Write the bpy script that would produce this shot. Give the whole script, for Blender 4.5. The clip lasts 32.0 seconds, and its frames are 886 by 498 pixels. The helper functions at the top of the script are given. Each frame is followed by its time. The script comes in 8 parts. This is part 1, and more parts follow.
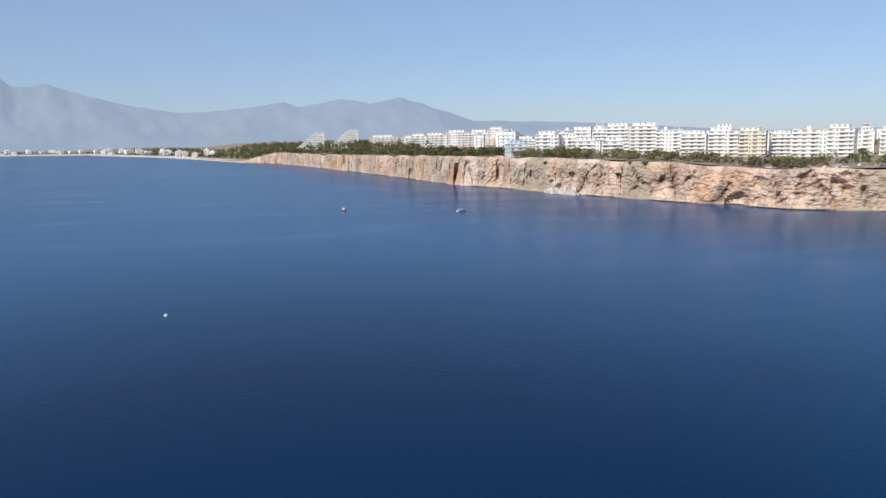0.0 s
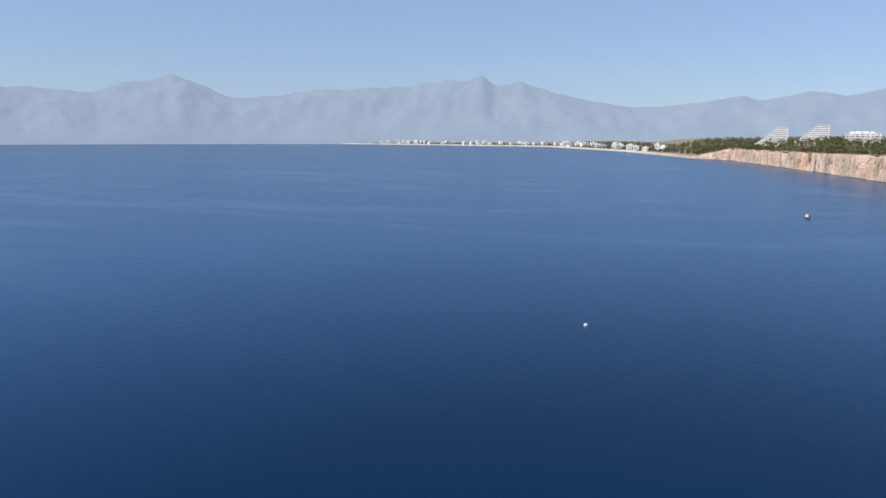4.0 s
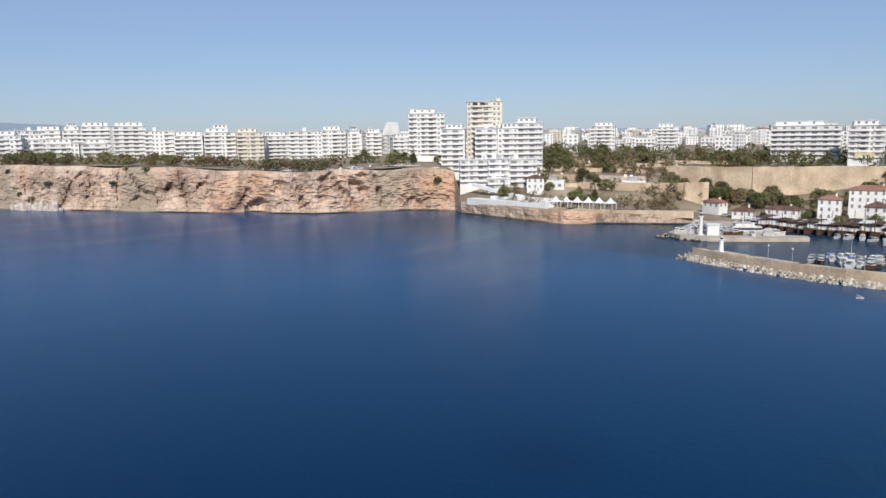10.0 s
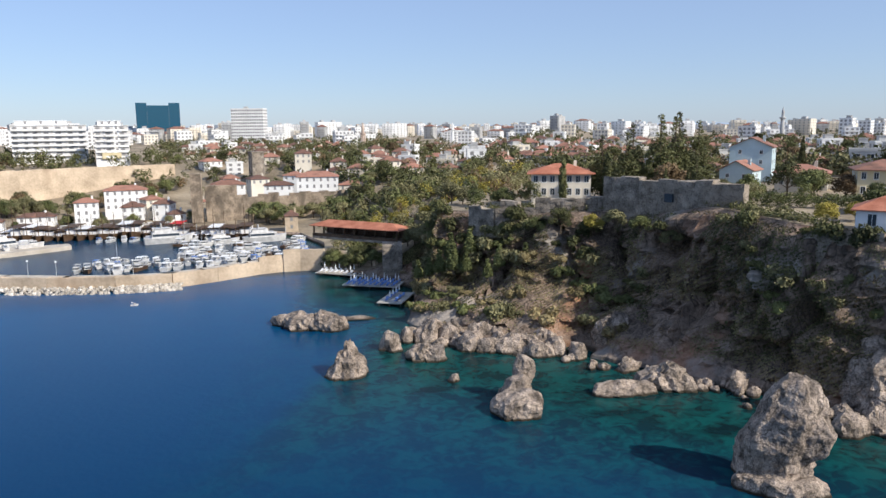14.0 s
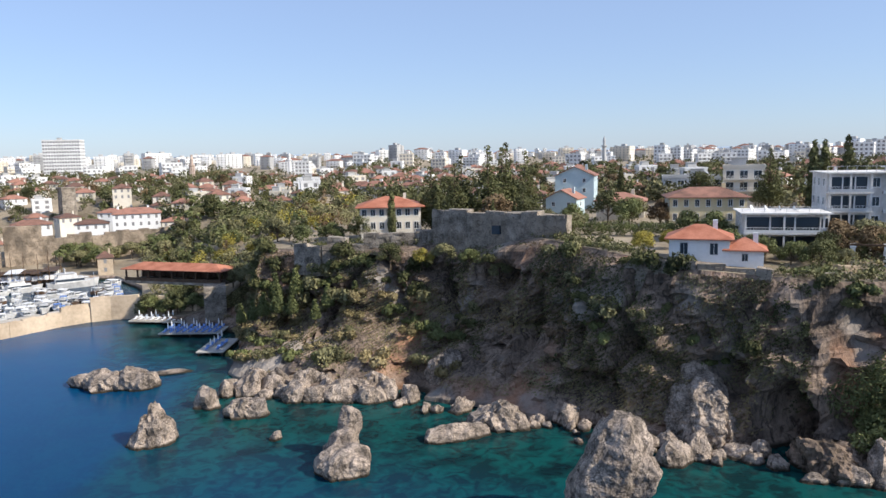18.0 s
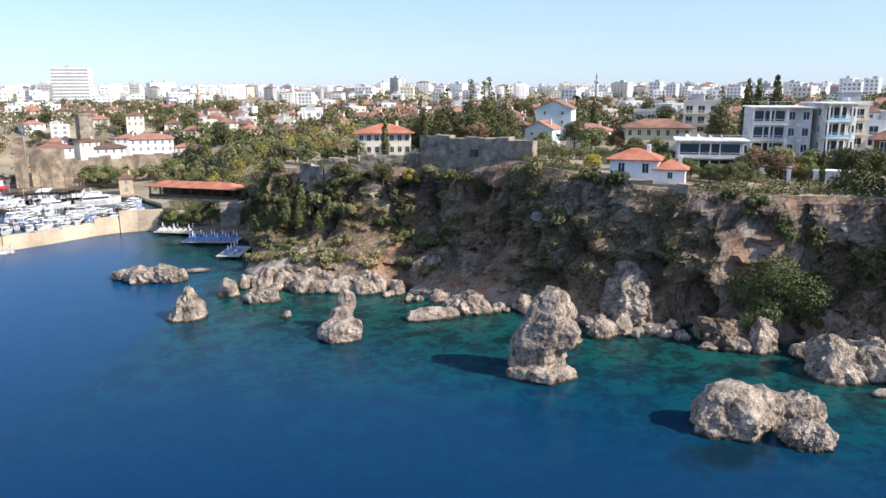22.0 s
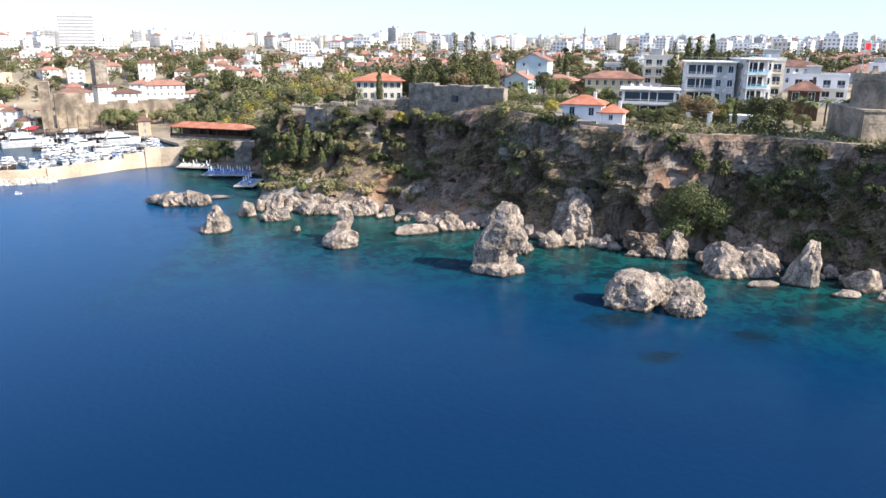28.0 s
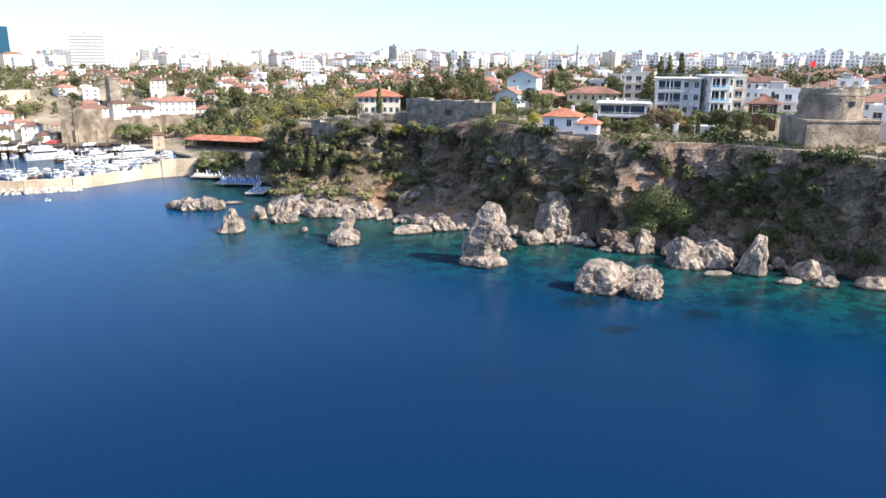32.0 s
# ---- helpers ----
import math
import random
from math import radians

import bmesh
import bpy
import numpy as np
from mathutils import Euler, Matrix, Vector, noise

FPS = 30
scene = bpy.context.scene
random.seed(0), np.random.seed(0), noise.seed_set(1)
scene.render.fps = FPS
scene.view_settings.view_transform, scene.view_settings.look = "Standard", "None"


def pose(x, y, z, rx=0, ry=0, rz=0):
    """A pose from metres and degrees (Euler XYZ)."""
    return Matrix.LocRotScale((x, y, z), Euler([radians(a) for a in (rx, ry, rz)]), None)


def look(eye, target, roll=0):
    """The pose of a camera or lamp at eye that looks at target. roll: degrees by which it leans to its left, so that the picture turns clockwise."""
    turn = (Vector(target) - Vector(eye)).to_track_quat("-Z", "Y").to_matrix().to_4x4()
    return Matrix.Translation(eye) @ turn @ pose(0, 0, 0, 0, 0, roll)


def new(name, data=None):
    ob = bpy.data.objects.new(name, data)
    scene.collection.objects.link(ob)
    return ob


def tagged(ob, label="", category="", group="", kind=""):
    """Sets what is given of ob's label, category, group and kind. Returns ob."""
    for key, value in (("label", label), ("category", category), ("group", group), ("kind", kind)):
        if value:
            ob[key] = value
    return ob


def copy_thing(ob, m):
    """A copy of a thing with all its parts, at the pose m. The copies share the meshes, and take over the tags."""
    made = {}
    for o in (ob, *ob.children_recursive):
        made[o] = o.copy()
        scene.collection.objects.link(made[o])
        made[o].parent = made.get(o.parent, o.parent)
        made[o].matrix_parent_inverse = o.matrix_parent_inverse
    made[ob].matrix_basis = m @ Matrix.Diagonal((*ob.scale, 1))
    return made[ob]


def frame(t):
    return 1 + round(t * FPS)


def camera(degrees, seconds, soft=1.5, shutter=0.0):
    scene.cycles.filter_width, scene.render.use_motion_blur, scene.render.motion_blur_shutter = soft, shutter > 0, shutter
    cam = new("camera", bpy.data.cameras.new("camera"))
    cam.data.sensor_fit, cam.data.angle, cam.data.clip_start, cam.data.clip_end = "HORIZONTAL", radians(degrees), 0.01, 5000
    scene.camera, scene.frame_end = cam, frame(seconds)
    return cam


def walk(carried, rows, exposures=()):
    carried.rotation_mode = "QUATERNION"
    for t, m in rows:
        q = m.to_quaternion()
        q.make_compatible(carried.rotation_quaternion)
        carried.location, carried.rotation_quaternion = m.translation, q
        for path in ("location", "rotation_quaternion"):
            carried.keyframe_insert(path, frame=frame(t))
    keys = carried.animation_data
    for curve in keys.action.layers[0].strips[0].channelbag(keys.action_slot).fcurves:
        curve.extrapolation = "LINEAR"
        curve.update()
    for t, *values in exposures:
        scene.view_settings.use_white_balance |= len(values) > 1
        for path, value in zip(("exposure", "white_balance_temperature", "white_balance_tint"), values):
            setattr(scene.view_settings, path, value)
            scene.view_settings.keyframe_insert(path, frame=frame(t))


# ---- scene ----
cam = camera(61.37, 32.0)
PATH = [
    (0, pose(72.49, -14.16, 42.83, 81.587, 0.873, 81.397)),
    (0.5, pose(68.90, -14.49, 42.74, 81.436, 0.860, 85.147)),
    (1, pose(65.30, -14.82, 42.66, 81.526, 0.798, 89.532)),
    (1.5, pose(61.65, -15.20, 42.58, 81.950, 0.663, 94.439)),
    (2, pose(57.97, -15.62, 42.49, 81.667, 0.488, 99.588)),
    (2.5, pose(54.29, -16.04, 42.36, 81.492, 0.391, 104.339)),
    (3, pose(50.62, -16.38, 42.20, 81.384, 0.247, 109.340)),
    (3.5, pose(46.96, -16.64, 42.04, 81.380, 0.062, 113.491)),
    (4, pose(43.33, -16.90, 41.87, 81.432, -0.084, 114.768)),
    (4.5, pose(39.72, -17.24, 41.72, 81.495, -0.110, 111.148)),
    (5, pose(36.13, -17.65, 41.58, 81.549, -0.049, 104.404)),
    (5.5, pose(32.57, -18.09, 41.47, 81.431, 0.073, 98.837)),
    (6, pose(29.08, -18.44, 41.39, 81.411, 0.249, 92.972)),
    (6.5, pose(25.69, -18.61, 41.35, 81.345, 0.396, 87.615)),
    (7, pose(22.41, -18.55, 41.34, 80.826, 0.542, 81.387)),
    (7.5, pose(19.23, -18.28, 41.38, 80.803, 0.630, 75.909)),
    (8, pose(16.14, -17.83, 41.45, 80.695, 0.735, 69.622)),
    (8.5, pose(13.22, -17.19, 41.57, 80.822, 0.766, 63.561)),
    (9, pose(10.54, -16.35, 41.73, 80.798, 0.700, 56.212)),
    (9.5, pose(8.34, -15.26, 41.89, 81.133, 0.683, 49.088)),
    (10, pose(6.45, -13.88, 42.01, 81.266, 0.725, 41.521)),
    (10.5, pose(4.84, -12.22, 42.07, 81.283, 0.693, 34.626)),
    (11, pose(3.44, -10.27, 42.07, 81.386, 0.636, 27.464)),
    (11.5, pose(2.21, -8.01, 42.04, 81.125, 0.571, 19.679)),
    (12, pose(1.12, -5.49, 42.01, 80.981, 0.583, 12.080)),
    (12.5, pose(0.39, -2.82, 42.02, 80.966, 0.564, 5.099)),
    (13, pose(-0.00, -0.00, 42.00, 80.858, 0.620, -0.100)),
    (13.5, pose(0.06, 2.87, 41.92, 80.748, 0.558, -5.705)),
    (14, pose(0.37, 5.73, 41.83, 80.704, 0.468, -11.725)),
    (14.5, pose(0.86, 8.49, 41.73, 80.498, 0.412, -16.833)),
    (15, pose(1.49, 11.03, 41.76, 80.357, 0.335, -21.900)),
    (15.5, pose(2.24, 13.04, 41.84, 80.294, 0.311, -26.252)),
    (16, pose(3.39, 14.70, 42.01, 80.174, 0.433, -28.320)),
    (16.5, pose(4.92, 15.55, 42.28, 80.127, 0.726, -27.206)),
    (17, pose(6.20, 15.36, 42.53, 80.431, 1.010, -24.985)),
    (17.5, pose(6.59, 13.92, 42.64, 81.363, 1.107, -23.728)),
    (18, pose(6.32, 11.78, 42.64, 82.703, 1.048, -23.648)),
    (18.5, pose(5.69, 9.04, 42.52, 82.812, 1.052, -22.921)),
    (19, pose(4.93, 6.01, 42.37, 82.622, 0.991, -22.721)),
    (19.5, pose(4.18, 3.09, 42.24, 82.671, 0.934, -22.854)),
    (20, pose(3.47, 0.06, 42.17, 81.593, 0.871, -22.952)),
    (20.5, pose(2.68, -3.14, 42.20, 81.410, 0.639, -22.870)),
    (21, pose(1.71, -6.55, 42.26, 81.453, 0.385, -23.417)),
    (21.5, pose(0.71, -9.99, 42.28, 80.803, 0.251, -23.259)),
    (22, pose(-0.15, -13.40, 42.28, 77.779, 0.211, -23.325)),
    (22.5, pose(-0.93, -16.52, 42.32, 75.304, 0.260, -23.206)),
    (23, pose(-1.60, -19.40, 42.42, 74.713, 0.228, -23.370)),
    (23.5, pose(-2.33, -22.04, 42.44, 75.092, 0.224, -23.114)),
    (24, pose(-3.05, -24.55, 42.50, 75.210, 0.123, -23.266)),
    (24.5, pose(-3.81, -27.05, 42.58, 74.961, -0.006, -23.129)),
    (25, pose(-4.57, -29.62, 42.69, 74.693, -0.047, -22.933)),
    (25.5, pose(-5.33, -32.25, 42.81, 74.697, 0.046, -22.737)),
    (26, pose(-6.12, -34.91, 42.93, 74.544, 0.029, -23.249)),
    (26.5, pose(-6.96, -37.46, 43.03, 74.159, -0.090, -23.310)),
    (27, pose(-7.78, -39.87, 43.15, 73.963, -0.218, -23.344)),
    (27.5, pose(-8.57, -42.10, 43.29, 74.019, -0.340, -23.340)),
    (28, pose(-9.30, -44.26, 43.45, 74.136, -0.418, -23.315)),
    (28.5, pose(-9.97, -46.45, 43.59, 74.124, -0.414, -23.289)),
    (29, pose(-10.61, -48.70, 43.71, 73.984, -0.357, -23.267)),
    (29.5, pose(-11.13, -50.88, 43.87, 74.171, -0.410, -22.926)),
    (30, pose(-11.61, -52.94, 43.96, 74.196, -0.447, -23.470)),
    (30.5, pose(-12.20, -54.77, 44.09, 74.005, -0.484, -23.746)),
    (31, pose(-12.95, -56.73, 44.24, 74.175, -0.509, -23.541)),
    (31.5, pose(-13.83, -59.22, 44.23, 74.786, -0.336, -23.428)),
    (32, pose(-14.75, -62.29, 44.12, 75.350, -0.254, -23.221)),
]
EXPOSURES = [(0, -0.2), (2, -0.15), (5, -0.08), (7, -0.2), (9, -0.3), (11, -0.42), (12, -0.36), (13.2, -0.12), (15.5, 0.23), (19, 0.22), (21.4, 0.26), (22.6, 0.86), (32, 0.88)]
walk(cam, PATH, EXPOSURES)

# ---- light ----
SUN_AZ, SUN_EL = 136.0, 36.0          # degrees clockwise from +y, and above the horizon
world = bpy.data.worlds.new("sky")
scene.world = world
world.use_nodes = True
wn = world.node_tree
sky = wn.nodes.new("ShaderNodeTexSky")
sky.sky_type = "NISHITA"
sky.sun_disc = False
sky.sun_elevation = radians(SUN_EL)
sky.sun_rotation = radians(SUN_AZ)
sky.air_density, sky.dust_density, sky.ozone_density = 1.0, 0.25, 2.2
bg = wn.nodes["Background"]
bg.inputs["Strength"].default_value = 0.102
tint = wn.nodes.new("ShaderNodeMix")
tint.data_type, tint.blend_type = "RGBA", "MULTIPLY"
tint.inputs[0].default_value = 1.0
tint.inputs[7].default_value = (0.79, 0.945, 1.255, 1)
wn.links.new(sky.outputs[0], tint.inputs[6])
veil = wn.nodes.new("ShaderNodeMix")
veil.data_type = "RGBA"
veil.inputs[0].default_value = 0.45
veil.inputs[7].default_value = (4.7, 5.85, 8.0, 1)
wn.links.new(tint.outputs[2], veil.inputs[6])
wn.links.new(veil.outputs[2], bg.inputs[0])
sun_data = bpy.data.lights.new("sun", "SUN")
sun_data.energy, sun_data.angle, sun_data.color = 5.0, radians(0.55), (1.0, 0.93, 0.82)
sun = new("sun", sun_data)
az, el = radians(SUN_AZ), radians(SUN_EL)
sun.matrix_world = look((math.sin(az) * 300, math.cos(az) * 300, 300 * math.tan(el)), (0, 0, 0))


# ---- materials ----
def surface(name, low, high, rough=0.8, scale=0.5, fine=6.0, bump=0.3, metal=0.0, random_tone=0.0, spec=0.3, stretch=(1, 1, 1), dist=0.1):
    """A surface that varies between two colours by a coarse and a fine noise, with relief."""
    m = bpy.data.materials.new(name)
    m.use_nodes = True
    nt = m.node_tree
    b = nt.nodes["Principled BSDF"]
    b.inputs["Roughness"].default_value, b.inputs["Metallic"].default_value = rough, metal
    b.inputs["Specular IOR Level"].default_value = spec
    geo = nt.nodes.new("ShaderNodeNewGeometry")
    mp = nt.nodes.new("ShaderNodeMapping")
    mp.inputs["Scale"].default_value = stretch
    nt.links.new(geo.outputs["Position"], mp.inputs["Vector"])
    n1, n2 = nt.nodes.new("ShaderNodeTexNoise"), nt.nodes.new("ShaderNodeTexNoise")
    for n, s, d in ((n1, scale, 5), (n2, fine, 4)):
        n.inputs["Scale"].default_value, n.inputs["Detail"].default_value = s, d
        nt.links.new(mp.outputs[0], n.inputs["Vector"])
    add = nt.nodes.new("ShaderNodeMath")
    add.operation = "MULTIPLY_ADD"
    add.inputs[1].default_value = 0.45
    nt.links.new(n2.outputs["Fac"], add.inputs[0])
    nt.links.new(n1.outputs["Fac"], add.inputs[2])
    last = add
    if random_tone:
        info = nt.nodes.new("ShaderNodeObjectInfo")
        rt = nt.nodes.new("ShaderNodeMath")
        rt.operation = "MULTIPLY_ADD"
        rt.inputs[1].default_value = random_tone
        nt.links.new(info.outputs["Random"], rt.inputs[0])
        nt.links.new(add.outputs[0], rt.inputs[2])
        last = nt.nodes.new("ShaderNodeMath")
        last.operation = "SUBTRACT"
        last.inputs[1].default_value = random_tone / 2
        nt.links.new(rt.outputs[0], last.inputs[0])
    ramp = nt.nodes.new("ShaderNodeValToRGB")
    ramp.color_ramp.elements[0].position, ramp.color_ramp.elements[1].position = 0.5, 0.95
    ramp.color_ramp.elements[0].color, ramp.color_ramp.elements[1].color = (*low, 1), (*high, 1)
    nt.links.new(last.outputs[0], ramp.inputs[0])
    nt.links.new(ramp.outputs[0], b.inputs["Base Color"])
    if bump:
        bp = nt.nodes.new("ShaderNodeBump")
        bp.inputs["Strength"].default_value, bp.inputs["Distance"].default_value = bump, dist
        nt.links.new(add.outputs[0], bp.inputs["Height"])
        nt.links.new(bp.outputs[0], b.inputs["Normal"])
    return m


def glassy(name, colour, rough=0.08):
    m = bpy.data.materials.new(name)
    m.use_nodes = True
    b = m.node_tree.nodes["Principled BSDF"]
    b.inputs["Base Color"].default_value, b.inputs["Roughness"].default_value = (*colour, 1), rough
    b.inputs["Specular IOR Level"].default_value = 0.6
    return m


LIMESTONE = surface("limestone", (0.30, 0.215, 0.165), (0.76, 0.58, 0.455), 0.9, 0.07, 0.6, 1.0, dist=0.8, stretch=(1, 1, 0.7))
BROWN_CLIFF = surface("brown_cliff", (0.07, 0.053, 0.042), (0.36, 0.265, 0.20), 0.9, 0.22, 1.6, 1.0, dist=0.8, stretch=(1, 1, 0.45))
SEA_ROCK = surface("sea_hazed_rock", (0.10, 0.082, 0.068), (0.60, 0.485, 0.395), 0.9, 0.5, 3.2, 1.0, dist=0.5)


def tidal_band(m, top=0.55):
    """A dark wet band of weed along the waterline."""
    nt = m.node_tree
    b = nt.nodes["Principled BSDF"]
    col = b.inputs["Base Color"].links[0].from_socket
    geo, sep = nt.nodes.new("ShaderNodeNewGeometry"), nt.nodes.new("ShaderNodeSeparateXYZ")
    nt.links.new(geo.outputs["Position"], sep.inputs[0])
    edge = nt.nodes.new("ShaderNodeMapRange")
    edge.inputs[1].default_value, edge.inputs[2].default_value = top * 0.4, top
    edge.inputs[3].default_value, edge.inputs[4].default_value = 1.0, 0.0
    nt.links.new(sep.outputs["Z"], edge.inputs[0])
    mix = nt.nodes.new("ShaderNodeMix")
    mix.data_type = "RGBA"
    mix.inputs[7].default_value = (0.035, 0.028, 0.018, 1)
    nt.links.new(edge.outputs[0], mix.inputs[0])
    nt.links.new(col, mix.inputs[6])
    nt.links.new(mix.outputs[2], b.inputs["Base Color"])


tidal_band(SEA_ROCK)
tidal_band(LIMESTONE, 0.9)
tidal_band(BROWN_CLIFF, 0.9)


def rusty_patches(m, colour, scale, low, high, stretch=0.5):
    """Patches of iron-stained rock."""
    nt = m.node_tree
    b = nt.nodes["Principled BSDF"]
    col = b.inputs["Base Color"].links[0].from_socket
    geo, mp, n = nt.nodes.new("ShaderNodeNewGeometry"), nt.nodes.new("ShaderNodeMapping"), nt.nodes.new("ShaderNodeTexNoise")
    mp.inputs["Location"].default_value, mp.inputs["Scale"].default_value = (31, 17, 5), (1, 1, stretch)
    n.inputs["Scale"].default_value, n.inputs["Detail"].default_value = scale, 5
    nt.links.new(geo.outputs["Position"], mp.inputs["Vector"])
    nt.links.new(mp.outputs[0], n.inputs["Vector"])
    r = nt.nodes.new("ShaderNodeMapRange")
    r.inputs[1].default_value, r.inputs[2].default_value, r.inputs[4].default_value = low, high, 0.75
    nt.links.new(n.outputs["Fac"], r.inputs[0])
    mix = nt.nodes.new("ShaderNodeMix")
    mix.data_type = "RGBA"
    mix.inputs[7].default_value = (*colour, 1)
    nt.links.new(r.outputs[0], mix.inputs[0])
    nt.links.new(col, mix.inputs[6])
    nt.links.new(mix.outputs[2], b.inputs["Base Color"])




def cracks(m, scale, width, depth, stretch=(1, 1, 0.5), place=3.0):
    """Dark crevices that run over the rock in broken lines, with a fine relief along them."""
    nt = m.node_tree
    b = nt.nodes["Principled BSDF"]
    col = b.inputs["Base Color"].links[0].from_socket
    geo, mp, n = nt.nodes.new("ShaderNodeNewGeometry"), nt.nodes.new("ShaderNodeMapping"), nt.nodes.new("ShaderNodeTexNoise")
    mp.inputs["Location"].default_value, mp.inputs["Scale"].default_value = (place, place * 2, place), stretch
    n.inputs["Scale"].default_value, n.inputs["Detail"].default_value, n.inputs["Distortion"].default_value = scale, 4, 0.6
    nt.links.new(geo.outputs["Position"], mp.inputs["Vector"])
    nt.links.new(mp.outputs[0], n.inputs["Vector"])
    off, mag, r = nt.nodes.new("ShaderNodeMath"), nt.nodes.new("ShaderNodeMath"), nt.nodes.new("ShaderNodeMapRange")
    off.operation, off.inputs[1].default_value = "SUBTRACT", 0.5
    mag.operation = "ABSOLUTE"
    nt.links.new(n.outputs["Fac"], off.inputs[0])
    nt.links.new(off.outputs[0], mag.inputs[0])
    nt.links.new(mag.outputs[0], r.inputs[0])
    r.inputs[2].default_value, r.inputs[3].default_value, r.inputs[4].default_value = width, depth, 0.0
    mix = nt.nodes.new("ShaderNodeMix")
    mix.data_type = "RGBA"
    mix.inputs[7].default_value = (0.03, 0.022, 0.015, 1)
    nt.links.new(r.outputs[0], mix.inputs[0])
    nt.links.new(col, mix.inputs[6])
    nt.links.new(mix.outputs[2], b.inputs["Base Color"])


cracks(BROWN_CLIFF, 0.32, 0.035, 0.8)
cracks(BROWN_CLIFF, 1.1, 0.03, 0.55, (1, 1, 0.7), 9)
cracks(SEA_ROCK, 0.5, 0.025, 0.75, (1, 1, 0.8))
cracks(SEA_ROCK, 1.9, 0.035, 0.6, (1, 1, 0.8), 7)
cracks(SEA_ROCK, 4.2, 0.04, 0.5, (1, 1, 0.8), 11)
cracks(LIMESTONE, 0.11, 0.022, 0.5, (1, 1, 0.4))
cracks(LIMESTONE, 0.4, 0.025, 0.35, (1, 1, 0.6), 8)
rusty_patches(LIMESTONE, (0.60, 0.375, 0.245), 0.028, 0.50, 0.64, 0.7)
rusty_patches(LIMESTONE, (0.36, 0.30, 0.225), 0.022, 0.54, 0.64, 0.5)
rusty_patches(LIMESTONE, (0.16, 0.115, 0.09), 0.05, 0.60, 0.68, 0.35)
rusty_patches(LIMESTONE, (0.66, 0.55, 0.47), 0.035, 0.585, 0.66, 1.2)
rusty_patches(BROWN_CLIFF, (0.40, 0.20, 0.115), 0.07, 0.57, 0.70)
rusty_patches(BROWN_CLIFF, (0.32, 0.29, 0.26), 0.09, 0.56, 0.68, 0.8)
WHITE_ROCK = surface("fresh_hazed_rock", (0.34, 0.29, 0.25), (0.68, 0.61, 0.54), 0.9, 0.4, 2.5, 0.6)
EARTH = surface("earth", (0.15, 0.12, 0.08), (0.42, 0.345, 0.25), 0.95, 0.06, 0.9, 0.4)
OLD_STONE = surface("old_stone", (0.11, 0.095, 0.078), (0.46, 0.395, 0.325), 0.9, 0.5, 3.0, 1.0, dist=0.3)
rusty_patches(OLD_STONE, (0.30, 0.24, 0.18), 0.12, 0.5, 0.7)
PALE_STONE = surface("pale_stone", (0.40, 0.31, 0.22), (0.72, 0.58, 0.43), 0.9, 0.12, 1.2, 0.5)
rusty_patches(PALE_STONE, (0.34, 0.24, 0.16), 0.06, 0.55, 0.68, 0.4)
CONCRETE = surface("concrete", (0.34, 0.32, 0.29), (0.55, 0.52, 0.47), 0.85, 0.3, 3.0, 0.2)
PAVING = surface("paving", (0.38, 0.33, 0.27), (0.60, 0.54, 0.46), 0.85, 0.3, 3.0, 0.2)
WHITE_WALL = surface("white_render", (0.74, 0.735, 0.72), (0.90, 0.895, 0.885), 0.8, 0.15, 2.0, 0.1, random_tone=0.25)
CREAM_WALL = surface("cream_render", (0.64, 0.58, 0.48), (0.80, 0.74, 0.64), 0.8, 0.15, 2.0, 0.1, random_tone=0.3)
GREY_WALL = surface("grey_render", (0.38, 0.38, 0.38), (0.60, 0.59, 0.57), 0.8, 0.15, 2.0, 0.1, random_tone=0.3)
YELLOW_WALL = surface("yellow_render", (0.60, 0.50, 0.30), (0.74, 0.64, 0.42), 0.8, 0.2, 2.0, 0.1)
WEATHERED_WALL = surface("weathered_render", (0.50, 0.475, 0.445), (0.83, 0.81, 0.78), 0.85, 0.35, 2.5, 0.15, stretch=(1, 1, 0.45))
BLUE_PAINT = surface("blue_paint", (0.22, 0.42, 0.56), (0.36, 0.56, 0.68), 0.6, 0.6, 4.0, 0.05)
BLUE_WALL = surface("pale_blue_render", (0.42, 0.53, 0.56), (0.54, 0.65, 0.69), 0.8, 0.2, 2.0, 0.1)
RED_WALL = surface("red_render", (0.22, 0.09, 0.06), (0.36, 0.15, 0.10), 0.8, 0.2, 2.0, 0.1)
ROOF_TILE = surface("roof_tile", (0.14, 0.08, 0.062), (0.36, 0.18, 0.13), 0.85, 0.4, 4.0, 0.5, random_tone=0.55)
ORANGE_TILE = surface("orange_tile", (0.31, 0.105, 0.06), (0.52, 0.215, 0.135), 0.85, 0.4, 4.0, 0.5)
FLAT_ROOF = surface("flat_roof", (0.36, 0.34, 0.31), (0.62, 0.58, 0.53), 0.9, 0.2, 1.5, 0.2, random_tone=0.4)
WINDOW = glassy("window_glass", (0.035, 0.045, 0.055))
BLUE_GLASS = glassy("blue_glass", (0.012, 0.075, 0.13), 0.12)
FRAME = surface("white_frame", (0.7, 0.7, 0.69), (0.82, 0.82, 0.8), 0.5, 1, 6, 0.05)
WOOD = surface("dark_wood", (0.05, 0.03, 0.018), (0.14, 0.085, 0.05), 0.6, 0.8, 8, 0.2)
BARK = surface("bark", (0.06, 0.045, 0.03), (0.17, 0.13, 0.09), 0.95, 2.0, 12, 0.6)
METAL = surface("painted_metal", (0.45, 0.46, 0.47), (0.62, 0.63, 0.64), 0.4, 1, 8, 0.05, metal=0.4)
